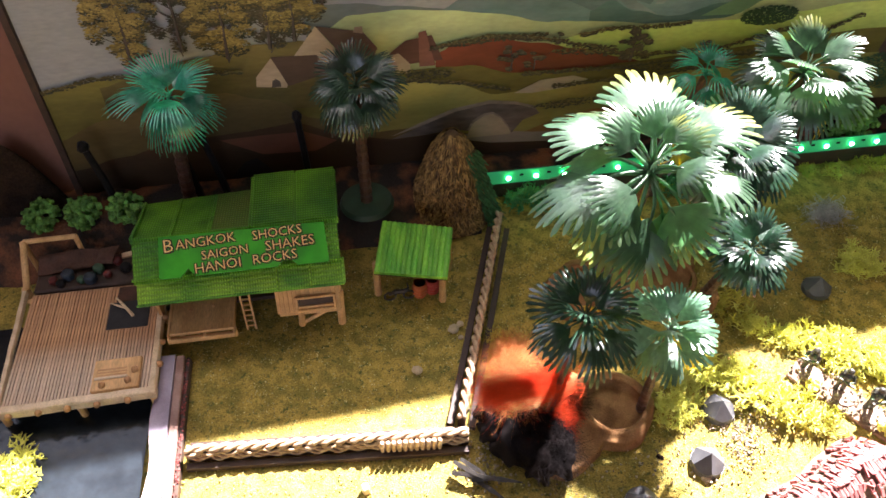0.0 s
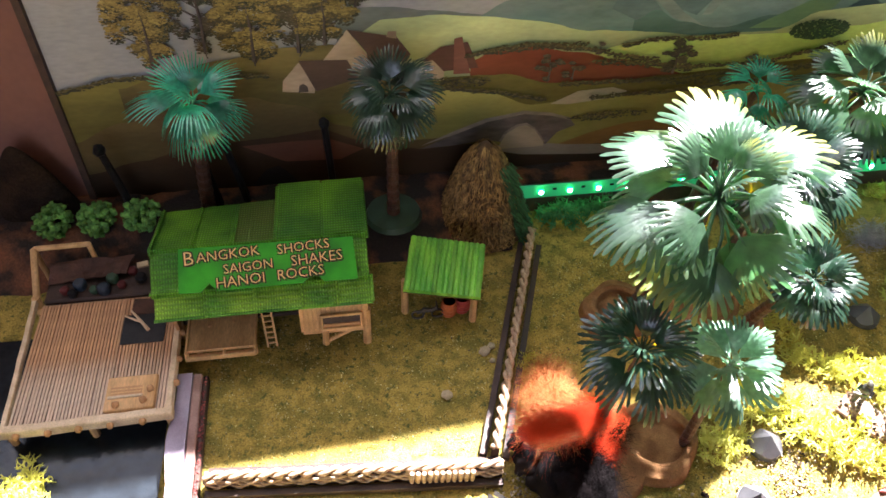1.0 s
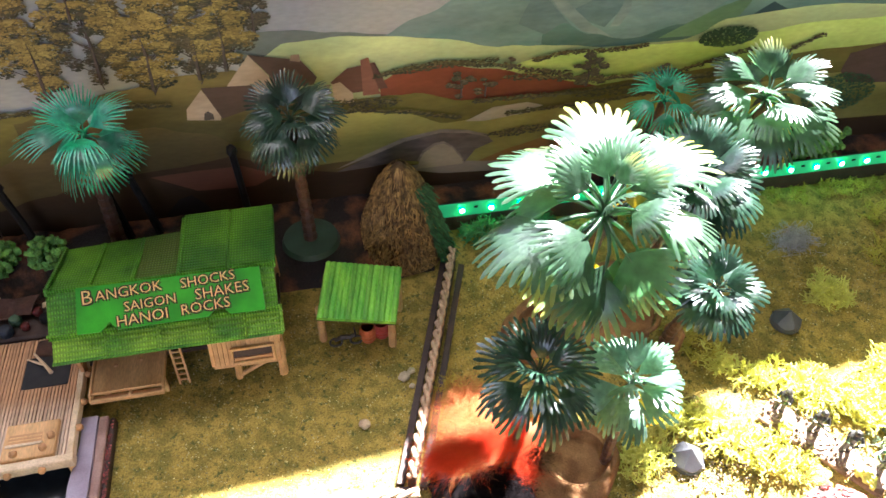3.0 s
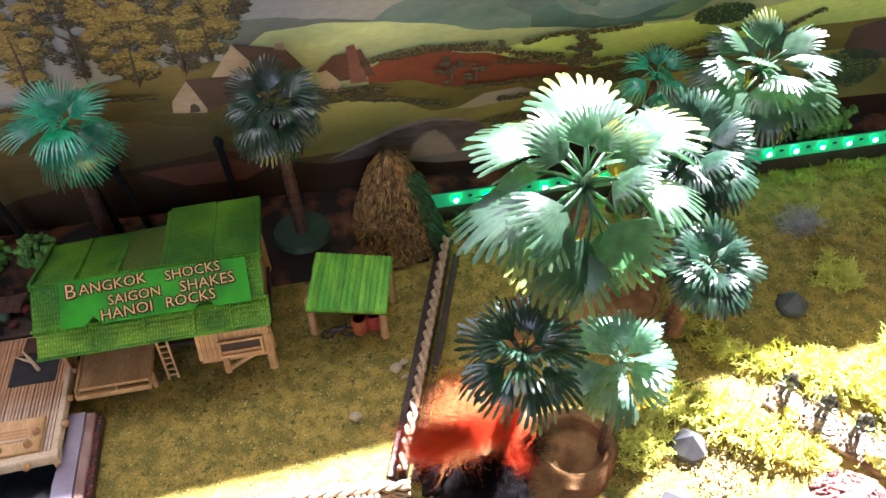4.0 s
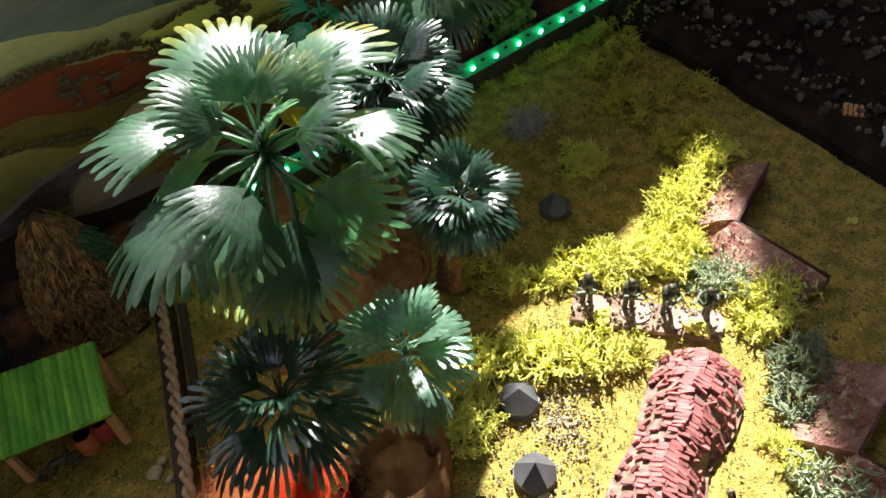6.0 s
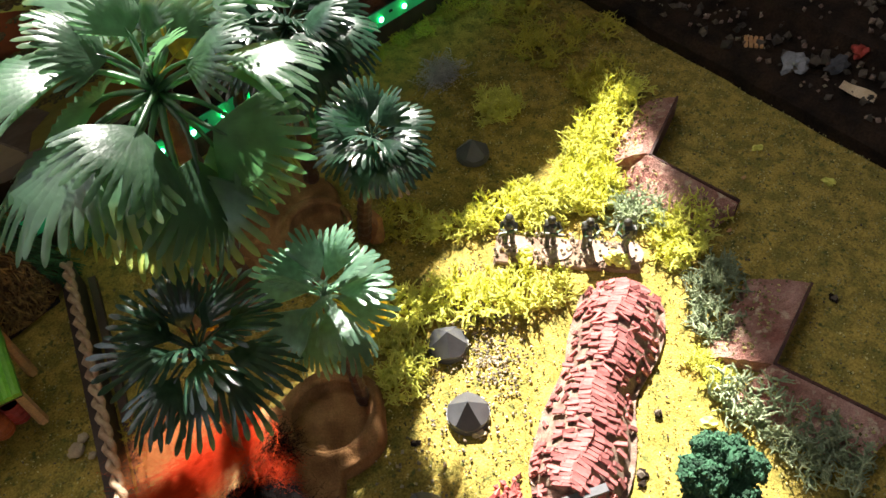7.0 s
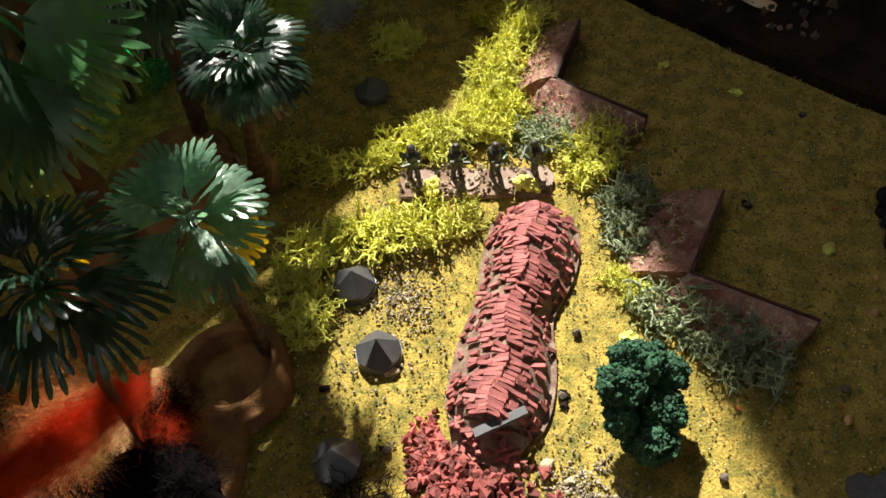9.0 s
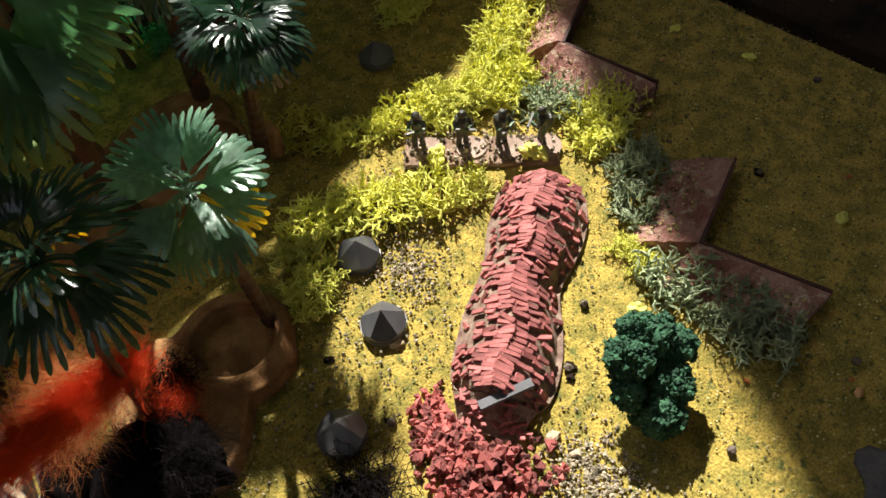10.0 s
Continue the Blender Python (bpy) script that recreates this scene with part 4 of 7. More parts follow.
BIG = [(-14, 25, 4.5, 6, 0), (36, 22, 4.3, -8, 0), (-70, 14, 4.1, 10, 0), (-124, -4, 4.4, 8, 0), (180, -31, 4.1, 4, 0), (84, 8, 3.6, -12, 0), (141, -14, 3.6, 55, 0),
       (163, -26, 3.9, -48, 0), (80, 38, 1.7, 55, 1), (-156, -32, 4.0, -6, 0), (-100, -22, 4.1, 14, 0), (112, -24, 3.5, -10, 0), (12, 2, 4.1, 0, 0), (-40, 6, 4.2, 8, 0),
       (-165, 6, 3.3, -35, 0), (-20, 66, 2.2, 30, 0), (25, 62, 2.0, -40, 0), (150, 58, 1.8, 20, 0), (-100, 52, 2.4, -30, 0), (62, -12, 3.8, 8, 0), (-146, -12, 3.7, 20, 0),
       (-60, -16, 4.0, -5, 0), (136, -40, 3.4, 10, 0), (-175, -52, 3.4, 0, 1), (-128, -42, 3.6, 0, 0), (58, 36, 3.0, -20, 0),
       (-60, 40, 2.7, 10, 0), (8, 44, 2.6, -15, 0), (118, 34, 2.6, 20, 0), (62, 50, 2.3, 10, 0)]
palm((1.4, -13.6, 13.6), (3.2, -8.2, 0.3), 3.85, 20, "big", LEAFB, "tall model fan palm with glossy dark green leaves and yellow tips", fingers=15, petiole=0.42, split=0.66, thick=0.42, spread=66, blunt=0.7, cup=0.7, fronds=BIG)
SLIM = [(0, 62, 1.7, 30, 0), (33, 34, 1.9, -38, 0), (68, 6, 2.0, 26, 0), (97, 46, 1.8, -30, 0), (131, 18, 2.0, 40, 0), (160, -14, 2.1, -24, 0), (195, 40, 1.8, 34, 0), (228, 8, 2.0, -40, 0), (262, 54, 1.7, 28, 0),
        (291, 20, 2.0, -34, 0), (325, -6, 2.0, 30, 0), (20, -22, 2.0, -28, 0), (112, -30, 1.9, 35, 1), (245, -28, 2.0, 30, 0), (75, -40, 1.8, -20, 1), (180, 72, 1.4, -45, 0),
        (50, 52, 1.7, 10, 0), (115, 30, 1.9, -12, 0), (175, 16, 1.9, 8, 0), (210, -20, 1.9, 15, 0), (308, 44, 1.7, -15, 0), (345, 18, 1.9, 12, 0)]
palm((-1.0, -16.2, 8.9), (-1.3, -15.3, 0.4), 2.25, 27, "small", LEAF, "short model palm with dense dark green leaves on a cork base", fingers=7, petiole=0.36, split=0.5, tilt=(74, -16), thick=0.14, seed=4, yellow=1, spread=42, blunt=1.0)
palm((2.2, -16.7, 8.2), (3.1, -15.5, 0.4), 1.95, 21, "small2", LEAFP, "slim model palm with grey green leaves on a cork base", fingers=8, petiole=0.2, split=0.72, thick=0.2, spread=34, blunt=0.8, cup=0.25, fronds=SLIM)
palm((6.8, -13.5, 8.6), (8.2, -9.9, 0.3), 2.0, 22, "mid", LEAF, "model palm with dark green leaves beside the lichen hedge", fingers=10, petiole=0.27, split=0.68, tilt=(70, -42), thick=0.26, seed=13, spread=54, blunt=0.7)
palm((12.7, -4.8, 10.7), (12.6, -2.6, 0.3), 3.3, 22, "big2", LEAFB, "tall model fan palm with pale glossy leaves near the bank", fingers=14, petiole=0.34, split=0.68, tilt=(62, -36), thick=0.4, seed=31, yellow=3, disc=(1.9, DISCG), spread=52, blunt=0.7, cup=0.5)
palm((7.6, -8.9, 10.1), (8.9, -5.6, 0.4), 3.0, 34, "mid2", LEAF, "model palm with dark leaves in the shade of taller palms", fingers=14, petiole=0.33, split=0.68, tilt=(58, -48), thick=0.3, seed=17, spread=58, blunt=0.7)
palm((9.0, -2.6, 9.5), (8.6, -1.2, 0.2), 2.0, 12, "teal2", LEAFT, "small bright green model palm close to the painted board", fingers=11, petiole=0.34, split=0.4, tilt=(68, -15), thick=0.24, seed=6)
palm((-17.0, -1.9, 10.4), (-18.3, 0.6, 1.6), 2.7, 13, "teal", LEAFT, "model palm with bright teal green leaves behind the hut", fingers=15, petiole=0.2, split=0.5, tilt=(72, -32), thick=0.33, seed=41, spread=44, blunt=0.5, cup=0.3)
palm((-8.4, -2.5, 10.5), (-8.4, -0.9, 1.55), 2.45, 24, "dark3", LEAF, "model palm with dark blue green leaves on a round plastic base", fingers=15, petiole=0.32, split=0.58, tilt=(64, -52), thick=0.3, seed=44, disc=(1.55, DISC), spread=62, blunt=0.7)


# ---- hut with the green thatched roof ----
def rough_panel(bm, a, b, c, d, thick, nu=8, nv=5, wob=0.03, seed=0.0):
    """A slightly uneven sheet with corners a, b (top), c, d (bottom, under b and a), of that thickness."""
    a, b, c, d = map(Vector, (a, b, c, d))
    n = (b - a).cross(d - a).normalized()
    if n.z < 0:
        n = -n
    top, low = [], []
    for j in range(nv + 1):
        for i in range(nu + 1):
            u, v = i / nu, j / nv
            p = (a * (1 - u) + b * u) * (1 - v) + (d * (1 - u) + c * u) * v
            p = p + n * wob * noise.noise(p * 1.1 + Vector((seed, 0, 0)))
            top.append(bm.verts.new(p))
            low.append(bm.verts.new(p - n * thick))
    k = nu + 1
    for j in range(nv):
        for i in range(nu):
            q = (j * k + i, j * k + i + 1, (j + 1) * k + i + 1, (j + 1) * k + i)
            bm.faces.new([top[x] for x in q])
            bm.faces.new([low[x] for x in q[::-1]])
    rim = [j for j in range(nu)] + [j * k + nu for j in range(nv)] + [nv * k + nu - j for j in range(nu)] + [(nv - j) * k for j in range(nv)]
    for x, y in zip(rim, rim[1:] + rim[:1]):
        bm.faces.new((top[x], low[x], low[y], top[y]))


def words(text, size, thick, material, m, parent, name="lettering", label=""):
    cu = bpy.data.curves.new("letters", "FONT")
    cu.body, cu.size, cu.extrude, cu.offset, cu.resolution_u = text, size, thick, -0.010 * size, 2
    tmp = bpy.data.objects.new("letters", cu)
    scene.collection.objects.link(tmp)
    me = bpy.data.meshes.new_from_object(tmp.evaluated_get(bpy.context.evaluated_depsgraph_get()))
    bpy.data.objects.remove(tmp)
    me.name = "letters"
    me.transform(Matrix.Scale(U, 4))
    me.materials.clear()
    me.materials.append(material)
    return place(name, me, parent, m, label)


def hut():
    h = thing("hut", (-15, -5, 0), "model stilt hut with green woven thatch roof and pale wood fronts", "hut")
    O = Vector((15, 5, 0))
    def L(*p):
        return Vector(p) + O
    # roof: front slope in a lower and an upper course, two rear slopes, the right one raised
    xs = [-19.75, -17.5, -15.3, -13.2, -11.6, -10.0]
    for k, (x0, x1) in enumerate(zip(xs, xs[1:])):
        b = bmesh.new()
        rough_panel(b, L(x0, -5.75, 5.25), L(x1 - 0.03, -5.75, 5.25), L(x1 - 0.03, -7.55, 4.05), L(x0, -7.55, 4.05), 0.1, seed=k)
        part("thatch_panel", b, THATCH, h)
        b = bmesh.new()
        rough_panel(b, L(x0 + 0.1, -7.3, 4.12), L(x1 + 0.05, -7.3, 4.12), L(x1 + 0.05, -8.3, 3.42), L(x0 + 0.1, -8.3, 3.42), 0.12, seed=k + 9)
        part("thatch_panel", b, THATCHL, h)
        b = bmesh.new()
        tube(b, [L(x1 + 0.06, -7.3, 4.17), L(x1 + 0.06, -7.8, 3.83), L(x1 + 0.06, -8.33, 3.45)], 0.07, 6)
        part("batten", b, THATCHL, h)
    for k, (x0, x1, ma) in enumerate(((-19.7, -17.9, THATCH), (-17.85, -16.1, THATCH), (-16.05, -14.2, THATCHD))):
        b = bmesh.new()
        rough_panel(b, L(x0, -2.2, 4.25 + 0.1 * k), L(x1, -2.15, 4.3 + 0.1 * k), L(x1, -5.75, 5.22), L(x0, -5.75, 5.22), 0.1, seed=k + 20)
        part("thatch_panel", b, ma, h)
    for k, (x0, x1) in enumerate(((-14.15, -12.05), (-12.0, -10.0))):
        b = bmesh.new()
        rough_panel(b, L(x0, -1.5, 4.95), L(x1, -1.5, 4.98), L(x1, -5.7, 5.4), L(x0, -5.7, 5.4), 0.12, seed=k + 30)
        part("thatch_panel", b, THATCH, h)
    for k, x in enumerate((-19.7, -17.9, -16.1, -14.15, -12.02, -10.0)):
        b = bmesh.new()
        tube(b, [L(x, -1.9 if k > 2 else -2.3, (5.06 if k > 2 else 4.4)), L(x, -4, 5.2 if k > 2 else 4.85), L(x, -5.8, 5.42), L(x, -5.95, 5.2)], 0.09, 6)
        part("batten", b, THATCH, h)
    for x0, x1, y, z in ((-19.8, -9.95, -5.78, 5.3), (-19.8, -9.95, -7.42, 4.2), (-19.7, -9.95, -8.32, 3.4)):
        b = bmesh.new()
        tube(b, [L(x0, y, z), L((x0 + x1) / 2, y, z + 0.03), L(x1, y, z)], 0.075, 6)
        part("ridge_pole", b, THATCH, h)
    # posts, deck and walls under the roof
    for x, y in ((-19.3, -6.6), (-16.3, -6.6), (-13.2, -6.6), (-10.4, -6.8), (-19.3, -2.6), (-14.8, -2.6), (-10.4, -2.2)):
        b = bmesh.new()
        tube(b, [L(x, y, -0.1), L(x, y, 2), L(x, y, 3.7 if y < -7 else 4.2)], [0.19, 0.16, 0.15], 8)
        part("post", b, WOODL, h)
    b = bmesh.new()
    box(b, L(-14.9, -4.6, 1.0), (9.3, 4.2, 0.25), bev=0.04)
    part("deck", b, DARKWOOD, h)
    for c, s in (((-14.9, -2.6, 2.7), (9.0, 0.15, 3.2)), ((-19.2, -5.0, 2.6), (0.15, 4.8, 3.0)), ((-10.5, -5.0, 2.6), (0.15, 4.8, 3.0))):
        b = bmesh.new()
        box(b, L(*c), s)
        part("wall", b, WOODB, h)
    # booth front: slatted apron with a framed hatch and a brace
    b = bmesh.new()
    rough_panel(b, L(-13.45, -7.6, 2.75), L(-10.2, -7.75, 2.75), L(-10.35, -8.35, 1.35), L(-13.35, -8.25, 1.3), 0.12, wob=0.01)
    part("apron", b, WOODL, h)
    bs = bmesh.new()
    box(bs, (0, 0, 0), (0.16, 0.07, 1.35), bev=0.02)
    ms = mesh_of("slat", bs, WOODL)
    for k in range(15):
        f = k / 14
        place("slat", ms, h, Matrix.Translation(L(-13.36 + 2.98 * f, -7.93 - 0.12 * f, 2.06)) @ Matrix.Rotation(radians(-24), 4, "X") @ Matrix.Diagonal((1.15, 1, 1.0 + 0.03 * math.sin(k * 4.1), 1)))
    # no hole is cut: a dark panel gives the shade inside the hatch
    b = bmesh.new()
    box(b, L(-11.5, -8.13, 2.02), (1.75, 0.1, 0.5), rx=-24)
    part("hatch", b, DARKWOOD, h, "dark panel as the shaded opening of the booth")
    b = bmesh.new()
    box(b, L(-11.5, -8.26, 1.86), (1.7, 0.14, 0.16), rx=-24, bev=0.02)
    part("ledge", b, WOODB, h)
    for c, s in (((-11.5, -8.07, 2.34), (2.0, 0.18, 0.12)), ((-11.5, -8.36, 1.7), (2.0, 0.18, 0.14)), ((-12.43, -8.22, 2.02), (0.12, 0.18, 0.72)), ((-10.57, -8.22, 2.02), (0.12, 0.18, 0.72))):
        b = bmesh.new()
        box(b, L(*c), s, rx=-24, bev=0.03)
        part("frame", b, WOODL, h)
    for a, c, w0 in (((-12.35, -8.3, 0.55), (-12.3, -8.25, 1.6), 0.17), ((-12.2, -8.3, 0.75), (-10.6, -8.2, 1.62), 0.1), ((-10.38, -8.0, -0.05), (-10.3, -7.8, 2.3), 0.2)):
        b = bmesh.new()
        tube(b, [L(*a), (L(*a) + L(*c)) / 2, L(*c)], [w0 * 1.1, w0, w0], 7)
        part("brace", b, WOODL, h)
    # the tray shaped balcony with a low front box of two compartments
    b = bmesh.new()
    box(b, L(-17.15, -7.75, 1.42), (3.1, 2.0, 0.2), bev=0.04)
    part("balcony_floor", b, WOODL, h)
    for c, s in (((-18.7, -7.85, 1.5), (0.12, 2.15, 0.3)), ((-15.58, -7.85, 1.48), (0.1, 2.15, 0.24)), ((-17.14, -8.74, 1.5), (3.1, 0.1, 0.16)), ((-17.14, -9.06, 1.34), (3.2, 0.12, 0.26)), ((-17.0, -8.9, 1.4), (0.12, 0.3, 0.22)), ((-18.69, -8.9, 1.4), (0.12, 0.36, 0.24)), ((-15.58, -8.9, 1.4), (0.12, 0.36, 0.24))):
        b = bmesh.new()
        box(b, L(*c), s, bev=0.03)
        part("balcony_rail", b, WOODL, h)
    b = bmesh.new()
    box(b, L(-17.14, -8.9, 1.27), (3.0, 0.28, 0.06))
    part("box_floor", b, WOODB, h)
    for x, y in ((-17.75, -7.35), (-16.65, -7.2)):
        b = bmesh.new()
        tube(b, [L(x, y, 1.48), L(x, y, 1.58)], [0.1, 0.08], 8)
        part("peg", b, WOODB, h)
    for x in (-18.4, -15.8):
        b = bmesh.new()
        tube(b, [L(x, -8.0, -0.05), L(x, -8.0, 1.35)], 0.13, 7)
        part("post", b, WOODL, h)
    # sign board with two notches in its lower edge, lying on the front slope
    sg = thing("sign_board", (-14.5, -6.76, 4.78), "green sign board with hand painted yellow lettering on the hut roof", "sign")
    tilt = Matrix.Translation((0, 0, 0)) @ Matrix.Rotation(radians(33), 4, "X") @ Matrix.Rotation(radians(-0.6), 4, "Z")
    b = bmesh.new()
    prism(b, [(-3.95, 1.0), (3.85, 1.03), (3.95, -0.95), (2.45, -0.95), (2.0, -0.45), (1.5, -0.95), (-2.3, -1.0), (-2.65, -0.62), (-3.0, -1.02), (-3.98, -1.02)], 0.0, 0.12)
    bmesh.ops.transform(b, matrix=tilt, verts=b.verts)
    part("board", b, SIGN, sg)
    for text, x, y, s in (("B", -3.75, 0.22, 0.9), ("ANGKOK", -3.15, 0.32, 0.65), ("SHOCKS", 0.42, 0.45, 0.62), ("SAIGON", -2.0, -0.27, 0.6), ("SHAKES", 1.0, -0.14, 0.68), ("HANOI", -2.35, -0.9, 0.68), ("ROCKS", 0.35, -0.74, 0.66)):
        turn = Matrix.Rotation(radians(3.5), 4, "Z")
        for dx, dy in ((0.07, -0.075), (-0.05, 0.045), (0.055, 0.05), (-0.05, -0.06)):
            words(text, s, 0.006, LETTERBACK, tilt @ Matrix.Translation((x + dx, y + dy, 0.13 + 0.002 * dx)) @ turn, sg, "letter_shadow")
        words(text, s, 0.012, LETTER, tilt @ Matrix.Translation((x, y, 0.15)) @ turn, sg, "lettering")
    # ladder
    ld = thing("ladder", (-15.0, -7.4, 0), "small pale wooden ladder leaning against the hut", "ladder")
    for x in (-0.22, 0.22):
        b = bmesh.new()
        beam(b, (x, -0.35, -0.05), (x, 0.15, 2.9), 0.09, 0.09)
        part("rail", b, WOODL, ld)
    for k in range(8):
        f = (k + 0.7) / 8.4
        b = bmesh.new()
        beam(b, (-0.25, -0.35 + 0.5 * f, -0.05 + 2.95 * f), (0.25, -0.35 + 0.5 * f, -0.05 + 2.95 * f), 0.07, 0.07)
        part("rung", b, WOODL, ld)
hut()


# ---- raised bamboo platform by the pond ----
def platform():
    p_thing = thing("platform", (-22.6, -9.0, 0), "raised bamboo floored platform with pale log rails", "platform")
    bs = bmesh.new()
    box(bs, (0, 0, 0), (0.112, 1, 0.1))
    ms = mesh_of("floor_strip", bs, WOODP)
    rn = random.Random(2)
    for k in range(45):
        x = -3.3 + 6.6 * k / 44
        y0, y1 = -2.6 + 0.03 * k / 44 - rn.uniform(0, 0.05), 4.1
        m = Matrix.Translation((x, (y0 + y1) / 2, 1.12 + rn.uniform(-0.02, 0.02))) @ Matrix.Rotation(rn.uniform(-0.004, 0.004), 4, "Z") @ Matrix.Diagonal((1, y1 - y0, 1, 1))
        place("floor_strip", ms, p_thing, m)
    b = bmesh.new()
    box(b, (0, 0.8, 0.93), (6.7, 6.9, 0.2))
    part("underfloor", b, DARKWOOD, p_thing)
    for a, c, w0, h0 in (((-3.5, -2.6, 1.22), (-3.72, 4.3, 1.25), 0.22, 0.3), ((3.36, -2.5, 1.22), (3.3, 3.4, 1.25), 0.3, 0.42), ((-3.7, -2.85, 1.2), (3.55, -2.7, 1.22), 0.4, 0.5)):
        b = bmesh.new()
        a, c = Vector(a), Vector(c)
        side = (c - a).cross(Vector((0, 0, 1))).normalized()
        rows = []
        for k in range(15):
            p = a.lerp(c, k / 14) + side * 0.04 * noise.noise(Vector((k * 0.6, a.x, 0))) + Vector((0, 0, 0.03 * noise.noise(Vector((k * 0.8, a.y, 5)))))
            w1, h1 = w0 / 2 * (1 + 0.15 * noise.noise(Vector((k, a.x, 7)))), h0 / 2
            rows.append([b.verts.new(p + side * dx * w1 + Vector((0, 0, dz * h1))) for dx, dz in ((-1, -1), (-1, 0.7), (-0.75, 1), (0.75, 1), (1, 0.7), (1, -1))])
        for q0, q1 in zip(rows, rows[1:]):
            for k in range(6):
                b.faces.new((q0[k], q0[(k + 1) % 6], q1[(k + 1) % 6], q1[k]))
        b.faces.new(rows[0])
        b.faces.new(rows[-1][::-1])
        bmesh.ops.recalc_face_normals(b, faces=b.faces)
        part("rail", b, WOODW, p_thing)
    bk = bmesh.new()
    tube(bk, [(0, 0.05, 0), (0, -0.1, 0), (0, -0.2, 0)], [0.15, 0.16, 0.1], 10)
    mk = mesh_of("peg", bk, WOODB)
    for x in (-2.9, -1.6, -0.35, 0.95, 2.3):
        place("peg", mk, p_thing, Matrix.Translation((x, -2.98 + 0.02 * x, 1.22)))
    for y in (-1.2, 0.1, 1.6):
        place("peg", mk, p_thing, Matrix.Translation((3.49, y, 1.25)) @ Matrix.Rotation(radians(90), 4, "Z"))
    for x, y in ((-3.4, -2.7), (3.3, -2.7), (-3.5, 3.9), (3.2, 3.4), (0, -2.7)):
        b = bmesh.new()
        tube(b, [(x, y, -0.1), (x, y, 1.0)], 0.17, 7)
        part("post", b, WOODL, p_thing)
    # crate with a slotted lid
    c = thing("crate", (-20.95, -10.55, 1.17), "low tan wooden crate on the platform corner", "crate")
    b = bmesh.new()
    box(b, (0, 0, 0.12), (2.15, 1.75, 0.24), bev=0.05)
    part("body", b, WOODL, c)
    b = bmesh.new()
    box(b, (-0.2, 0.1, 0.235), (1.35, 0.42, 0.03))
    part("slot", b, WOODB, c)
    for y in (-0.02, 0.14):
        b = bmesh.new()
        box(b, (-0.2, 0.03 + y, 0.255), (1.3, 0.05, 0.02))
        part("slat", b, WOODL, c)
    b = bmesh.new()
    box(b, (-0.2, -0.22, 0.27), (1.5, 0.14, 0.1), bev=0.03)
    part("lip", b, WOODW, c)
    for x, y in ((-0.55, -0.62), (0.6, -0.5), (0.85, 0.05)):
        b = bmesh.new()
        blob(b, (x, y, 0.3), 0.17, 2, 0.3, x)
        part("knob", b, WOODB, c)
    b = bmesh.new()
    box(b, (0.1, 0.22, 0.03), (2.0, 1.7, 0.06))
    single("black_mat", b, BLACKMAT, (-21.0, -7.1, 1.17), "flat black sheet lying on the platform floor", "mat")
    b = bmesh.new()
    box(b, (0, 0, 0.05), (1.7, 0.95, 0.1), rz=-3, bev=0.02)
    single("brown_board", b, TARP, (-20.75, -5.55, 1.17), "small brown board lying behind the black sheet", "board")
    b = bmesh.new()
    tube(b, [(-0.5, 0.75, 0.12), (0.0, 0.1, 0.16), (0.45, -0.5, 0.12)], [0.05, 0.08, 0.1], 6)
    tube(b, [(-0.75, 0.45, 0.12), (-0.2, 0.1, 0.2), (0.1, -0.05, 0.2)], [0.04, 0.06, 0.06], 6)
    single("driftwood", b, WOODW, (-21.1, -6.6, 1.23), "short bleached twigs lying on the black sheet", "driftwood")
    # cluttered open stall behind the platform
    s = thing("stall", (-23.4, -3.6, 0), "open stall frame of pale beams with dark clutter inside", "stall")
    b = bmesh.new()
    box(b, (0.5, 0.0, 0.6), (6.2, 2.2, 1.2), bev=0.1)
    part("counter", b, DARKWOOD, s)
    for a, c2, r in (((-2.95, -0.9, 1.1), (-2.95, 1.1, 2.75), 0.17), ((-2.95, 1.15, 2.7), (-0.35, 1.25, 2.65), 0.14), ((-2.95, -0.9, 0), (-2.95, -0.9, 1.35), 0.2), ((-2.95, 1.1, 0), (-2.95, 1.1, 2.75), 0.14), ((-0.4, 1.25, 0), (-0.4, 1.25, 2.7), 0.13)):
        b = bmesh.new()
        tube(b, [a, c2], r, 8)
        part("beam", b, WOODL, s)
    b = bmesh.new()
    rough_panel(b, (-2.5, 1.0, 1.75), (1.6, 1.1, 1.8), (1.3, 0.1, 1.5), (-2.5, -0.1, 1.45), 0.08, 12, 6, wob=0.35)
    part("cloth", b, TARP, s, "crumpled brown cloth")
    rn = random.Random(8)
    for k, (x, y, ma) in enumerate(((-1.6, -0.6, REDP), (-0.9, -0.35, BLUEP), (-0.2, -0.7, GREENP), (0.6, -0.1, GREENP), (1.1, -0.5, REDP), (1.5, 0.35, REDP), (0.3, -0.75, BLUEP), (-1.2, -0.85, BLACK), (2.0, -0.2, BLACK))):
        b = bmesh.new()
        r = rn.uniform(0.2, 0.33)
        tube(b, [(0, 0, 0), (0, 0, 0.1), (0, 0, r * 1.2), (0, 0, r * 1.5), (0, 0, r * 1.55)], [r * 0.8, r, r, r * 0.75, r * 0.4], 12)
        single("jar", b, ma, (-23.4 + x, -3.6 + y, 1.2), "small dull painted jar on the stall counter", "jar", "stall jars", smooth=False)
    b = bmesh.new()
    box(b, (0, 0, 0.05), (0.55, 0.35, 0.1), rz=12)
    single("card", b, WOODW, (-21.5, -2.75, 1.2), "small pale card lying on the stall", "card")
platform()


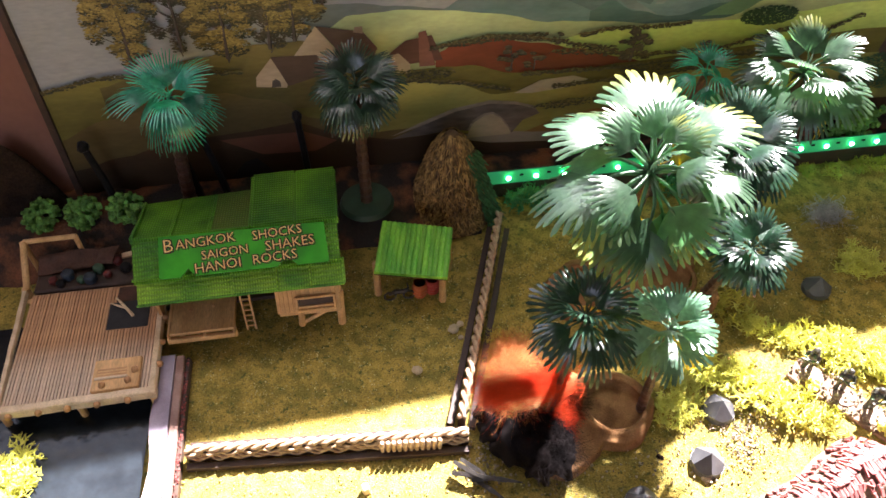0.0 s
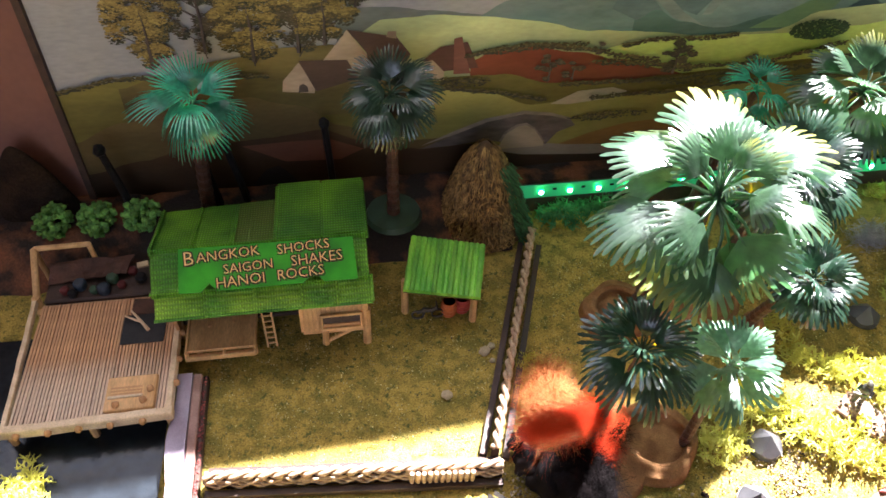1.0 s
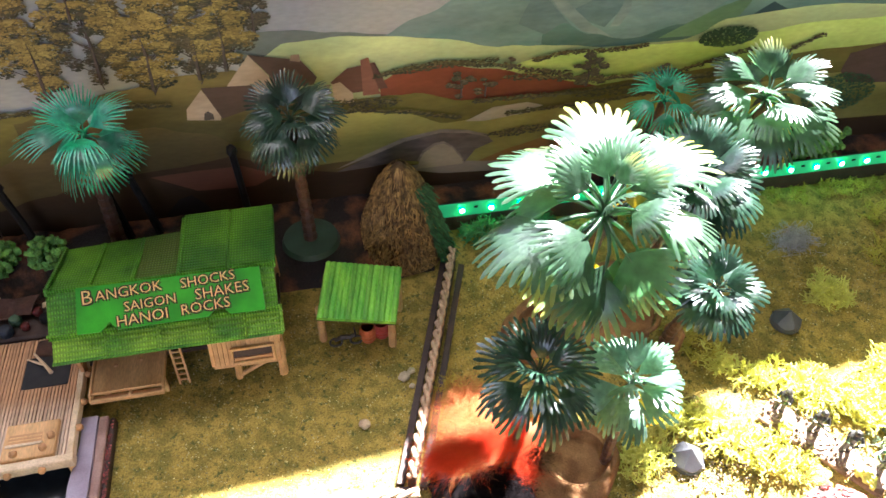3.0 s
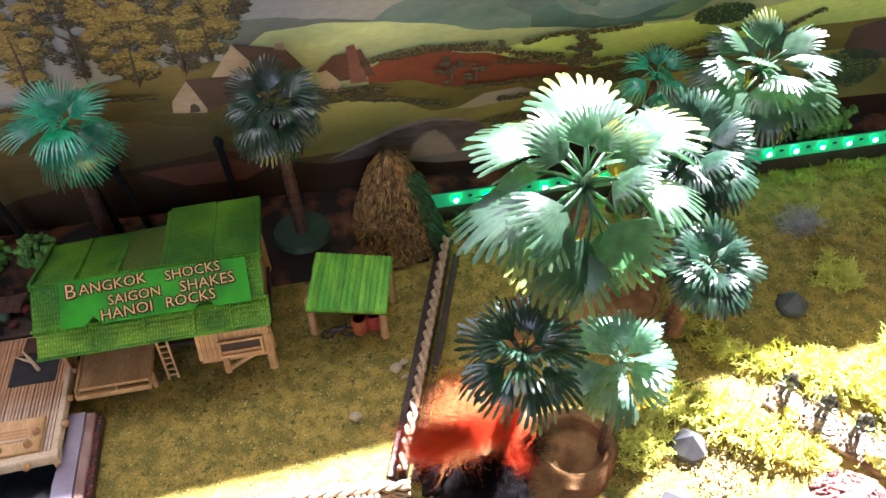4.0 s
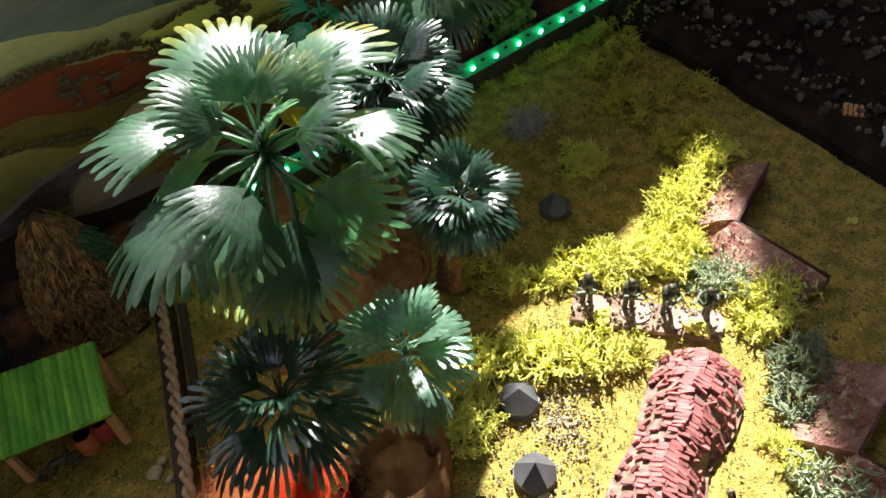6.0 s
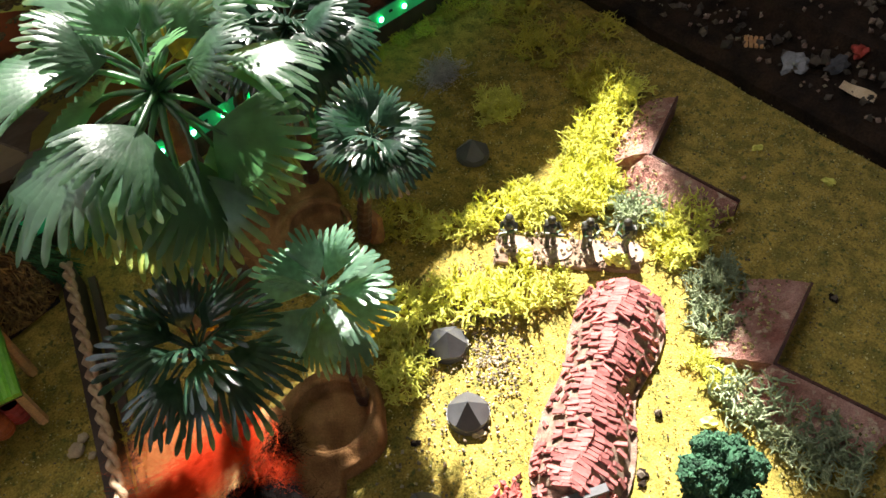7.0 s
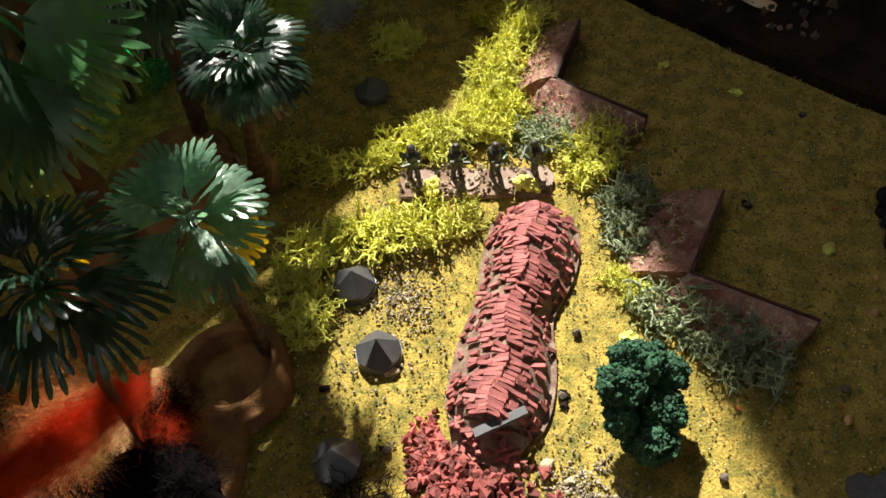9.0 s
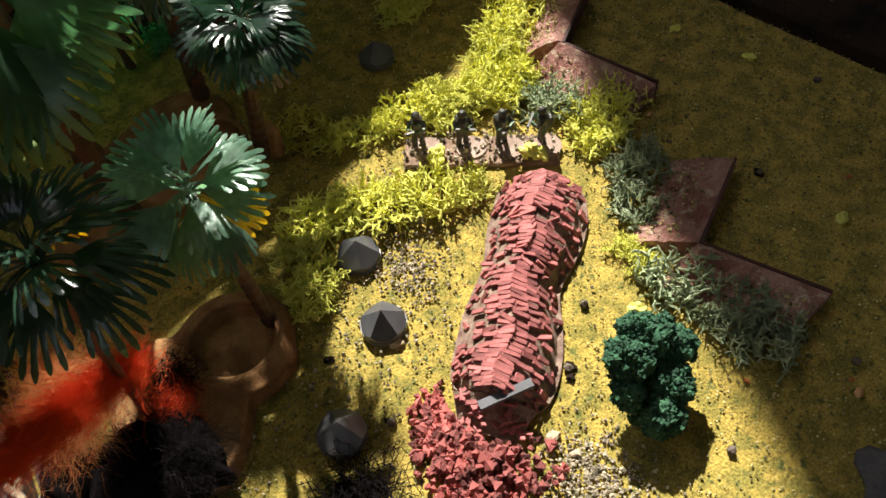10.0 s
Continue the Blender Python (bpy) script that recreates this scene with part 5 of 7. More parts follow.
# ---- pond and kerb ----
def pond():
    b = bmesh.new()
    nx, ny = 30, 40
    rows = [[b.verts.new((-30 + 10.4 * i / nx, -32 + 26 * j / ny, 0.05 + 0.03 * noise.noise(Vector((i * 0.5, j * 0.5, 0))))) for i in range(nx + 1)] for j in range(ny + 1)]
    for r0, r1 in zip(rows, rows[1:]):
        for i in range(nx):
            b.faces.new((r0[i], r0[i + 1], r1[i + 1], r1[i]))
    single("water", b, POND, (0, 0, 0), "black glossy varnished water of the model pond", "water", kind="structure", smooth=True)
    k = thing("kerb", (-18.5, -14, 0), "lavender and pink kerb between the pond and the grass", "kerb")
    b = bmesh.new()
    n = 24
    for j in range(n):
        y0, y1 = 4.6 - 16 * j / n, 4.6 - 16 * (j + 1) / n - 0.01
        w0, w1 = 0.12 * math.sin(j * 0.9), 0.12 * math.sin((j + 1) * 0.9)
        prism(b, [(-0.75 + w0, y0), (-0.02, y0), (-0.02, y1), (-0.75 + w1, y1)], -0.1, 0.75)
    bmesh.ops.remove_doubles(b, verts=b.verts, dist=0.001)
    part("edging", b, LAVENDER, k, "smooth lavender grey edging")
    b = bmesh.new()
    box(b, (0.2, -3.4, 0.3), (0.4, 16, 0.75), bev=0.06)
    part("wall", b, PINKKERB, k)
    b = bmesh.new()
    box(b, (0.52, -3.4, 0.2), (0.22, 16, 0.5), bev=0.05)
    part("border", b, DARKWOOD, k)
    rn = random.Random(6)
    b = bmesh.new()
    for _ in range(260):
        chip(b, (0.52 + rn.uniform(-0.1, 0.1), rn.uniform(-11, 4.5), 0.47), rn.uniform(0.04, 0.09), rn)
    part("gravel", b, RUBBLE, k)
pond()


# ---- fences with braided tops ----
def fence(a, c, h0, h1, label, gate=None):
    a, c = Vector((*a, 0)), Vector((*c, 0))
    f = thing("fence", a, label, "fence", "field fences")
    d = c - a
    n, side = d.length, d.normalized().cross(Vector((0, 0, 1)))
    b = bmesh.new()
    m, rows = 16, []
    for i in range(m + 1):
        p, z = d * (i / m), (h0 + (h1 - h0) * i / m) * 0.86
        rows.append([b.verts.new(p + side * s * 0.17 + Vector((0, 0, k))) for s, k in ((-1, -0.08), (-1, z), (1, z), (1, -0.08))])
    for r0, r1 in zip(rows, rows[1:]):
        for k in range(4):
            b.faces.new((r0[k], r0[(k + 1) % 4], r1[(k + 1) % 4], r1[k]))
    b.faces.new(rows[0])
    b.faces.new(rows[-1][::-1])
    part("board", b, DARKWOOD, f)
    for s in (-1, 1):
        b = bmesh.new()
        beam(b, side * 0.5 * s + Vector((0, 0, 0.1)), d + side * 0.5 * s + Vector((0, 0, 0.1)), 0.3, 0.3)
        part("footing", b, DARKWOOD, f)
    # two strands that wind round one another
    turns = n / 0.62
    for s in (0, 1):
        b = bmesh.new()
        pts, rad = [], []
        k = int(turns * 10)
        for i in range(k + 1):
            u = i / k
            w = u * turns * math.tau / 2 + s * math.pi
            z = (h0 + (h1 - h0) * u) * 0.95 + 0.1 * math.sin(w)
            pts.append(d * u + side * (0.12 * math.cos(w)) + Vector((0, 0, z)))
            rad.append(0.12 + 0.025 * noise.noise(Vector((i * 0.3, s * 5, 0))))
        tube(b, pts, rad, 6)
        part("rope", b, ROPE, f, smooth=True)
    return f, d, side


fence((-1.05, -2.7), (-5.3, -15.0), 1.5, 1.0, "low dark fence with a pale braided rope top across the field")
front, fd, fs = fence((-17.6, -14.7), (-5.1, -15.7), 0.85, 0.95, "low front fence with bleached braided top and slatted gate")
def wattle():
    """Wavy strands below the front fence's top, and the gate's uprights."""
    for s in range(3):
        b = bmesh.new()
        pts = []
        for i in range(121):
            u = i / 120
            pts.append(fd * u + fs * (0.2 + 0.06 * math.sin(u * 90 + s * 2)) + Vector((0, 0, 0.68 - 0.18 * s + 0.05 * math.sin(u * 75 + s))))
        tube(b, pts, 0.085, 5)
        part("strand", b, ROPE, front, smooth=True)
    bs = bmesh.new()
    tube(bs, [(0, 0, -0.45), (0, 0, 0), (0.02, 0, 0.5)], [0.1, 0.12, 0.1], 6)
    ms = mesh_of("upright", bs, ROPE)
    for k in range(11):
        u = 0.69 + 0.205 * k / 10
        place("upright", ms, front, Matrix.Translation(fd * u + fs * 0.36 + Vector((0, 0, 0.5))))
wattle()


# ---- haystack, open shed and yard things ----
def haystack():
    hs = thing("haystack", (-3.5, -0.55, 0.15), "tall rounded haystack of golden straw against the bank", "haystack")
    rn = random.Random(12)
    R, H = 2.3, 5.8
    def prof(z):
        f = max(0.0, min(1.0, z / H))
        return R * (0.5 * math.sqrt(max(0.0, 1 - f ** 2.2)) + 0.55 * (1 - f)) if f < 0.985 else 0.2
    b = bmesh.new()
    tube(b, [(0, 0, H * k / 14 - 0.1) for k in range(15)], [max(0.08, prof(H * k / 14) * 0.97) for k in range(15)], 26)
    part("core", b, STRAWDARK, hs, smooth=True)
    b = bmesh.new()
    for _ in range(2300):
        z = H * (1 - rn.random() ** 0.8) * 0.97 + 0.1
        a = rn.uniform(0, math.tau)
        length = rn.uniform(0.45, 1.0)
        pts = []
        for k in range(4):
            zz = max(0.02, z - length * k / 3)
            r = prof(zz) + 0.05 + rn.uniform(0, 0.05) + (0.08 if k == 3 else 0)
            aa = a + 0.05 * k * rn.uniform(-1, 1)
            pts.append((r * math.cos(aa), r * math.sin(aa), zz))
        tube(b, pts, rn.uniform(0.022, 0.042), 3, cap=False)
    part("straw", b, STRAW, hs)
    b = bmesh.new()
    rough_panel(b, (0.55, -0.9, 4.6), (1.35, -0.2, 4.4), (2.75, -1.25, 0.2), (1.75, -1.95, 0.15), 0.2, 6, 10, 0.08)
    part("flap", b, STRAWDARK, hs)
    b = bmesh.new()
    for _ in range(500):
        u, v = rn.random(), rn.random()
        p = Vector((0.55, -0.9, 4.6)).lerp(Vector((1.35, -0.2, 4.4)), u).lerp(Vector((1.75, -1.95, 0.15)).lerp(Vector((2.75, -1.25, 0.2)), u), v)
        q = p + Vector((rn.uniform(0.15, 0.5), rn.uniform(-0.3, 0.0), -rn.uniform(0.2, 0.5)))
        tube(b, [p + Vector((0.05, -0.05, 0.05)), q], 0.03, 3, cap=False)
    part("flap_straw", b, STRAWGREEN, hs)
haystack()


def shed():
    s = thing("shed", (-6.4, -6.2, 0), "small open shed with a green bamboo lean-to roof", "shed")
    O = Vector((6.4, 6.2, 0))
    tl, tr, br_, bl = Vector((-7.72, -4.0, 2.95)), Vector((-4.12, -4.95, 2.85)), Vector((-4.87, -7.95, 2.4)), Vector((-8.47, -7.1, 2.5))
    n = 14
    for k in range(n):
        u = (k + 0.5) / n
        a, c = tl.lerp(tr, u) + O, bl.lerp(br_, u) + O
        b = bmesh.new()
        pts = [a.lerp(c, j / 8) for j in range(9)]
        tube(b, pts, [0.165 * (1.12 if j in (2, 5) else 0.98 + 0.04 * noise.noise(Vector((j, k, 0)))) for j in range(9)], 8)
        part("bamboo", b, BAMBOOGREEN, s)
    b = bmesh.new()
    rough_panel(b, tl + O - Vector((0, 0, 0.1)), tr + O - Vector((0, 0, 0.1)), br_ + O - Vector((0, 0, 0.1)), bl + O - Vector((0, 0, 0.1)), 0.06, 4, 4, 0)
    part("underlay", b, DARKWOOD, s)
    for x, y, z in ((-8.35, -6.4, 2.45), (-5.0, -7.3, 2.4), (-7.6, -4.3, 2.8), (-4.35, -5.1, 2.75)):
        b = bmesh.new()
        tube(b, [Vector((x, y, -0.1)) + O, Vector((x, y, z)) + O], [0.2, 0.17], 6)
        part("post", b, WOODL, s)
    for x, y, r, ma, label in ((-6.15, -6.75, 0.42, TERRA, "ribbed orange clay pot under the shed roof"), (-5.45, -6.6, 0.42, REDPOT, "red pot under the shed roof")):
        b = bmesh.new()
        tube(b, [(0, 0, 0.12 * q - 0.03) for q in range(9)] + [(0, 0, 0.93), (0, 0, 0.6)], [r * (0.75 + 0.25 * math.sin(0.35 * q + 0.3)) * (1.06 if q % 2 else 0.96) for q in range(9)] + [r * 0.75, r * 0.7], 14)
        single("pot", b, ma, (x, y, 0), label, "pot", "shed pots", smooth=False)
    m = thing("motorbike", (-7.25, -6.95, 0), "tiny dark model motorbike parked under the shed", "motorbike")
    for x in (-0.5, 0.5):
        b = bmesh.new()
        vs = [(x + 0.3 * math.cos(k * math.tau / 14), 0.02 * k % 0.03, 0.3 + 0.3 * math.sin(k * math.tau / 14)) for k in range(15)]
        tube(b, vs, 0.06, 5)
        part("wheel", b, METAL, m)
    b = bmesh.new()
    tube(b, [(-0.55, 0, 0.45), (-0.2, 0, 0.65), (0.25, 0, 0.6), (0.5, 0, 0.85)], [0.07, 0.14, 0.12, 0.05], 6)
    tube(b, [(0.48, -0.3, 0.9), (0.45, 0.3, 0.9)], 0.04, 5)
    part("frame", b, METAL, m)
shed()


def yard():
    for x, y, r in ((-4.75, -9.4, 0.3), (-4.35, -9.1, 0.2), (-6.9, -11.6, 0.27), (-4.45, -9.95, 0.15)):
        b = bmesh.new()
        blob(b, (0, 0, r * 0.35), r, 2, 0.4, x, (1, 0.9, 0.6))
        single("stone", b, PALEROCK, (x, y, 0), "small pale stone lying on the grass", "stone", "field stones")
    for x, y, z1, lean in ((-22.3, 0.9, 6.0, -0.5), (-17.7, 0.9, 5.5, -0.4), (-16.2, 1.0, 6.0, -0.6), (-11.5, 1.1, 6.6, -0.15)):
        b = bmesh.new()
        tube(b, [(0, 0, -0.3), (lean * 0.5, 0, (z1 - 1.5) * 0.5), (lean, -0.1, z1 - 1.5)], [0.22, 0.2, 0.19], 7)
        blob(b, (lean, -0.1, z1 - 1.5), 0.34, 1, 0.4, x)
        single("post", b, BLACK, (x, y, 1.5), "thin black post standing on the bank", "post", "black posts")
    rn = random.Random(14)
    for k, (x, y) in enumerate(((-26.1, -0.1), (-23.9, -0.15), (-21.6, -0.15))):
        t = thing("shrub", (x, y, 1.2), "round clipped green foam shrub on the bank", "shrub", "round shrubs")
        b = bmesh.new()
        tube(b, [(0, 0, -0.4), (0, 0, 1.0)], 0.1, 6)
        part("trunk", b, TRUNK, t)
        b = bmesh.new()
        for _ in range(150):
            d = Vector((rn.gauss(0, 1), rn.gauss(0, 1), rn.gauss(0, 1))).normalized() * rn.uniform(0.62, 0.98)
            blob(b, (d.x, d.y, 1.1 + d.z * 0.85), rn.uniform(0.1, 0.2), 1, 0.6, rn.random() * 9)
        part("crown", b, FOAM2, t)
    b = bmesh.new()
    box(b, (0, 0, 0.2), (0.3, 0.35, 0.5), rz=12, bev=0.04)
    single("peg", b, WOODW, (-9.9, -17.4, 0), "small pale square peg standing on the grass", "peg")
yard()


# ---- cork islands ----
def islands():
    def island(at, rfun, holes, label, h=0.5):
        b = bmesh.new()
        def height(x, y, f):
            z = h + 0.06 * noise.noise(Vector((x * 1.3, y * 1.3, at[0])))
            for hx, hy, r in holes:
                d = math.hypot(x - hx, y - hy)
                z -= (h - 0.12) * max(0.0, min(1.0, (r - d) / 0.16 + 0.5))
                z += 0.2 * math.exp(-((d - r - 0.25) / 0.22) ** 2)
            return z * (1 - max(0, (f - 0.93) / 0.07) ** 2 * 0.5)
        isle = thing("cork_island", at, label, "cork base", "cork islands")
        mound(b, rfun, height, 48, 110)
        part("plate", b, CORK, isle, smooth=True)
        for hx, hy, r in holes:
            b = bmesh.new()
            pts = [(hx + (r + 0.14) * math.cos(k * math.tau / 40), hy + (r + 0.14) * math.sin(k * math.tau / 40), h + 0.05 + 0.03 * noise.noise(Vector((k * 0.3, hx, 0)))) for k in range(41)]
            tube(b, pts, [0.13 + 0.03 * noise.noise(Vector((k * 0.5, hy, 2))) for k in range(41)], 7)
            part("rim", b, CORK, isle, smooth=True)
    def lobes(*circles):
        """The outline of round lobes that all hold the origin."""
        def r(a):
            far = 0.0
            for cx, cy, k in circles:
                along = cx * math.cos(a) + cy * math.sin(a)
                far = max(far, along + math.sqrt(max(0.0, along * along + k * k - cx * cx - cy * cy)))
            return far + 0.1 * math.sin(5 * a) + 0.06 * math.sin(9 * a + 1)
        return r
    island((0.3, -15.5, 0), lobes((1.5, 0.3, 2.0), (-1.2, -0.7, 1.9), (-0.8, 0.9, 1.7)), [(1.6, 0.3, 1.28)], "rounded tan cork island with a round hollow under the palms", 0.62)
    island((2.4, -7.9, 0), lambda a: 1.9 + 0.15 * math.sin(2 * a) + 0.1 * math.sin(5 * a), [(0, 0, 1.1)], "round tan cork ring set in the grass")
    island((6.5, -7.0, 0), lambda a: 2.8 + 0.4 * math.cos(2 * a - 1.8) + 0.15 * math.sin(3 * a), [(0.8, -1.0, 1.15), (-1.5, 1.2, 0.8)], "wide tan cork plate with hollows below the palms")
    b = bmesh.new()
    blob(b, (0, 0, 0.7), 0.75, 2, 0.5, 3, (0.6, 0.9, 1.2))
    single("cork_lump", b, CORK, (8.6, -9.9, 0), "upright lump of tan cork bark", "cork")
islands()


# ---- wool fire and smoke ----
def wool():
    w = thing("wool_fire", (-3.0, -14.6, 0.35), "tuft of red, orange and black wool for fire and smoke", "wool tuft")
    rn = random.Random(23)
    def strands(name, ma, count, start, end, spread0, spread1, length, r, label, curl=0.5):
        b = bmesh.new()
        s, e = Vector(start), Vector(end)
        for _ in range(count):
            u = rn.random()
            base = s.lerp(e, u)
            k = spread0 + (spread1 - spread0) * u
            p = base + Vector((rn.gauss(0, k), rn.gauss(0, k), abs(rn.gauss(0, k * 0.8))))
            d = (e - s).normalized() * rn.uniform(0.3, 1.2) + Vector((rn.gauss(0, curl), rn.gauss(0, curl), rn.gauss(0, curl)))
            pts = [p]
            for j in range(5):
                d = d + Vector((rn.gauss(0, curl), rn.gauss(0, curl), rn.gauss(0, curl)))
                q = pts[-1] + d.normalized() * length / 5 * rn.uniform(0.6, 1.3)
                q.z = max(q.z, 0.03)
                pts.append(q)
            tube(b, pts, r * rn.uniform(0.6, 1.3), 3, cap=False)
        part(name, b, ma, w, label)
    def core(name, ma, balls, label):
        for x, y, z, r in balls:
            b = bmesh.new()
            blob(b, (x, y, z), r, 3, 0.7, x * 3 + y)
            part(name, b, ma, w, label, smooth=True)
    core("black_core", WOOLK, [(-0.3, -1.9, 0.6, 0.85), (0.65, -2.3, 0.5, 0.85), (-0.9, -0.3, 0.7, 0.7), (-0.9, -1.1, 0.6, 0.7), (0.2, -2.5, 0.8, 0.75), (1.3, -2.5, 0.5, 0.75), (0.8, -3.0, 0.4, 0.75), (1.5, -1.7, 0.45, 0.7), (0.7, -1.4, 0.7, 0.75), (1.9, -2.3, 0.35, 0.6), (1.7, -3.1, 0.3, 0.6)], "dense black wool")
    strands("red_fibre", WOOLR, 7500, (2.7, 0.0, 1.7), (-1.4, -2.6, 5.9), 0.36, 0.26, 1.6, 0.0022, "combed red wool strands", 0.07)
    strands("orange_fibre", WOOLO, 6000, (0.8, 3.4, 0.2), (0.1, -0.1, 1.5), 0.42, 0.5, 1.2, 0.0025, "pale orange wool wisps", 0.3)
    strands("black_fibre", WOOLK, 4500, (0.2, -1.2, 0.4), (1.3, -2.7, 0.7), 0.5, 0.5, 1.1, 0.005, "black wool wisps", 0.6)
    strands("rust_fibre", WOOLR, 1100, (2.2, -0.7, 0.4), (2.3, -1.2, 0.6), 0.25, 0.28, 0.8, 0.003, "rusty curled wool", 0.9)
    strands("grey_fibre", WOOLK, 500, (2.5, -0.1, 0.4), (2.9, -0.4, 0.5), 0.3, 0.3, 0.8, 0.006, "dark curled wool", 0.7)
    g = thing("smoke_tuft", (18.3, -4.4, 0), "small grey white tuft of wool smoke on the grass", "wool tuft")
    b = bmesh.new()
    for _ in range(500):
        p = Vector((rn.gauss(0, 0.5), rn.gauss(0, 0.35), abs(rn.gauss(0.2, 0.25))))
        pts = [p]
        for j in range(4):
            q = pts[-1] + Vector((rn.gauss(0, 0.16), rn.gauss(0, 0.16), rn.gauss(0, 0.1)))
            q.z = max(0.02, q.z)
            pts.append(q)
        tube(b, pts, 0.014, 3, cap=False)
    part("fibre", b, WOOLW, g)
    g2 = thing("smoke_tuft", (0.4, -21.6, 0), "dark grey tuft of wool smoke by the brick rubble", "wool tuft")
    b = bmesh.new()
    for _ in range(500):
        p = Vector((rn.gauss(0, 0.6), rn.gauss(0, 0.5), abs(rn.gauss(0.2, 0.3))))
        pts = [p]
        for j in range(4):
            q = pts[-1] + Vector((rn.gauss(0, 0.2), rn.gauss(0, 0.2), rn.gauss(0, 0.15)))
            q.z = max(0.02, q.z)
            pts.append(q)
        tube(b, pts, 0.014, 3, cap=False)
    part("fibre", b, WOOLK, g2)
wool()


# ---- lichen ----
def lichen_mesh(seed, stems, radius, height, thick, material):
    rn = random.Random(seed)
    b = bmesh.new()
    def grow(p, d, r, depth):
        pts, rad = [p], [r]
        for k in range(3):
            d = (d + Vector((rn.gauss(0, 0.35), rn.gauss(0, 0.35), rn.gauss(0, 0.25)))).normalized()
            pts.append(pts[-1] + d * rn.uniform(0.07, 0.15) * height * (1.0 if depth else 1.4))
            pts[-1].z = max(0.02, pts[-1].z)
            rad.append(r * (1 - 0.15 * (k + 1)))
        tube(b, pts, rad, 4)
        if depth < 3:
            for _ in range(rn.choice((1, 2, 2, 3) if depth else (2, 3))):
                e = (d + Vector((rn.gauss(0, 0.75), rn.gauss(0, 0.75), rn.gauss(0.1, 0.5)))).normalized()
                grow(pts[rn.choice((1, 2, 3))], e, r * 0.8, depth + 1)
    for _ in range(stems):
        a, q = rn.uniform(0, math.tau), math.sqrt(rn.random()) * radius * 0.75
        p = Vector((q * math.cos(a), q * math.sin(a), 0.0))
        grow(p, Vector((p.x * 0.8 / radius, p.y * 0.8 / radius, 0.9)).normalized(), thick, 0)
    return mesh_of("lichen", b, material)


def lichen():
    yellow = [lichen_mesh(k, 19, 0.9, 1.0, 0.066, LICHEN) for k in range(5)]
    fine = [lichen_mesh(20 + k, 36, 0.9, 0.8, 0.055, LICHEN) for k in range(2)]
    olive = [lichen_mesh(40 + k, 17, 0.85, 0.85, 0.06, LICHEN2) for k in range(3)]
    ochre = [lichen_mesh(60 + k, 13, 1.0, 1.0, 0.056, LICHEN3) for k in range(3)]
    rn = random.Random(5)
    def put(kind, where, lo, hi, label, cat="lichen clump", flat=1.0):
        for x, y in where:
            ob = new("lichen_clump", rn.choice(kind))
            s = rn.uniform(lo, hi)
            ob.matrix_basis = Matrix.Translation((x * U, y * U, -0.0003)) @ Matrix.Rotation(rn.uniform(0, 6.3), 4, "Z") @ Matrix.Diagonal((s, s, s * flat, 1))
            tagged(ob, label, cat, "lichen clumps")
    put(yellow, [(10.5, -11.3), (11.6, -12.3), (12.7, -13.1), (13.8, -14.1), (15.1, -14.5), (15.8, -15.3), (16.6, -14.6), (17.6, -14.1), (17.4, -15.3), (18.4, -13.4), (19.3, -13.6), (20.2, -12.8), (21.3, -12.7), (22.3, -11.9), (23.1, -12.2),
                 (17.5, -19.3), (18.3, -19.5), (6.8, -13.7), (7.7, -14.3), (8.6, -14.6), (9.4, -15.6), (10.2, -16.4), (11.4, -17.3), (5.7, -14.5), (5.3, -15.4), (4.7, -15.9)], 0.85, 1.2, "bright yellow branching lichen clump on the grass")
    put(fine, [(13.8, -13.1), (14.6, -13.8), (16.4, -19.4), (16.1, -14.2), (16.7, -14.9), (18.2, -8.0), (18.1, -8.5)], 1.0, 1.3, "fine yellow lichen tuft on the grass")
    put(olive, [(16.4, -16.8), (16.8, -17.6), (16.0, -21.7), (15.0, -21.7), (14.0, -22.4), (11.9, -24.9), (11.9, -26.2), (12.3, -27.2), (12.6, -28.2), (11.3, -27.2), (11.6, -28.3)], 0.9, 1.25, "grey olive lichen clump beside the earthwork")
    put(fine, [(12.2, -23.1), (12.0, -23.9)], 0.5, 0.65, "small bright yellow lichen tuft by the earthwork")
    put(ochre, [(9.7, -9.8), (9.8, -10.6), (22.4, -10.5)], 0.95, 1.2, "loose ochre lichen clump on the grass")
    put(ochre, [(27.2, -2.2), (24.8, -3.6), (23.7, -5.8), (22.8, -7.1), (24.3, -7.2), (26.2, -8.0), (29.6, -2.0), (26.5, -3.7), (22.2, -11.1), (23.4, -11.0)], 0.95, 1.3, "straggling ochre lichen along the mat's edge")
    put(ochre, [(1.0, -0.75), (2.6, -0.8), (4.0, -0.75), (22.6, -0.8), (24.4, -0.85), (25.9, -0.8), (20.8, -0.75), (27.2, -1.2), (27.25, -23.1), (-2.6, -10.6), (-2.9, -11.3)], 0.6, 0.85, "small green yellow lichen tuft at the foot of the bank", flat=0.8)
    put(ochre, [(9.6, -0.6), (11.2, -0.55), (13.1, -0.6), (14.6, -0.65), (16.0, -0.6), (17.5, -0.55), (19.2, -0.6), (23.4, -0.6), (28.6, -0.7)], 0.5, 0.75, "small green yellow lichen tuft below the led tape")
    # tufts whose colour carries the green led light below the tape
    moss = [lichen_mesh(80 + k, 22, 0.9, 1.1, 0.07, MOSS) for k in range(2)]
    put(moss, [(0.7, -0.6), (1.6, -0.55), (2.6, -0.6), (3.5, -0.55), (4.5, -0.6), (10.4, -0.7), (11.9, -0.65)], 0.75, 1.0, "soft green lit moss tuft below the led tape", "moss")
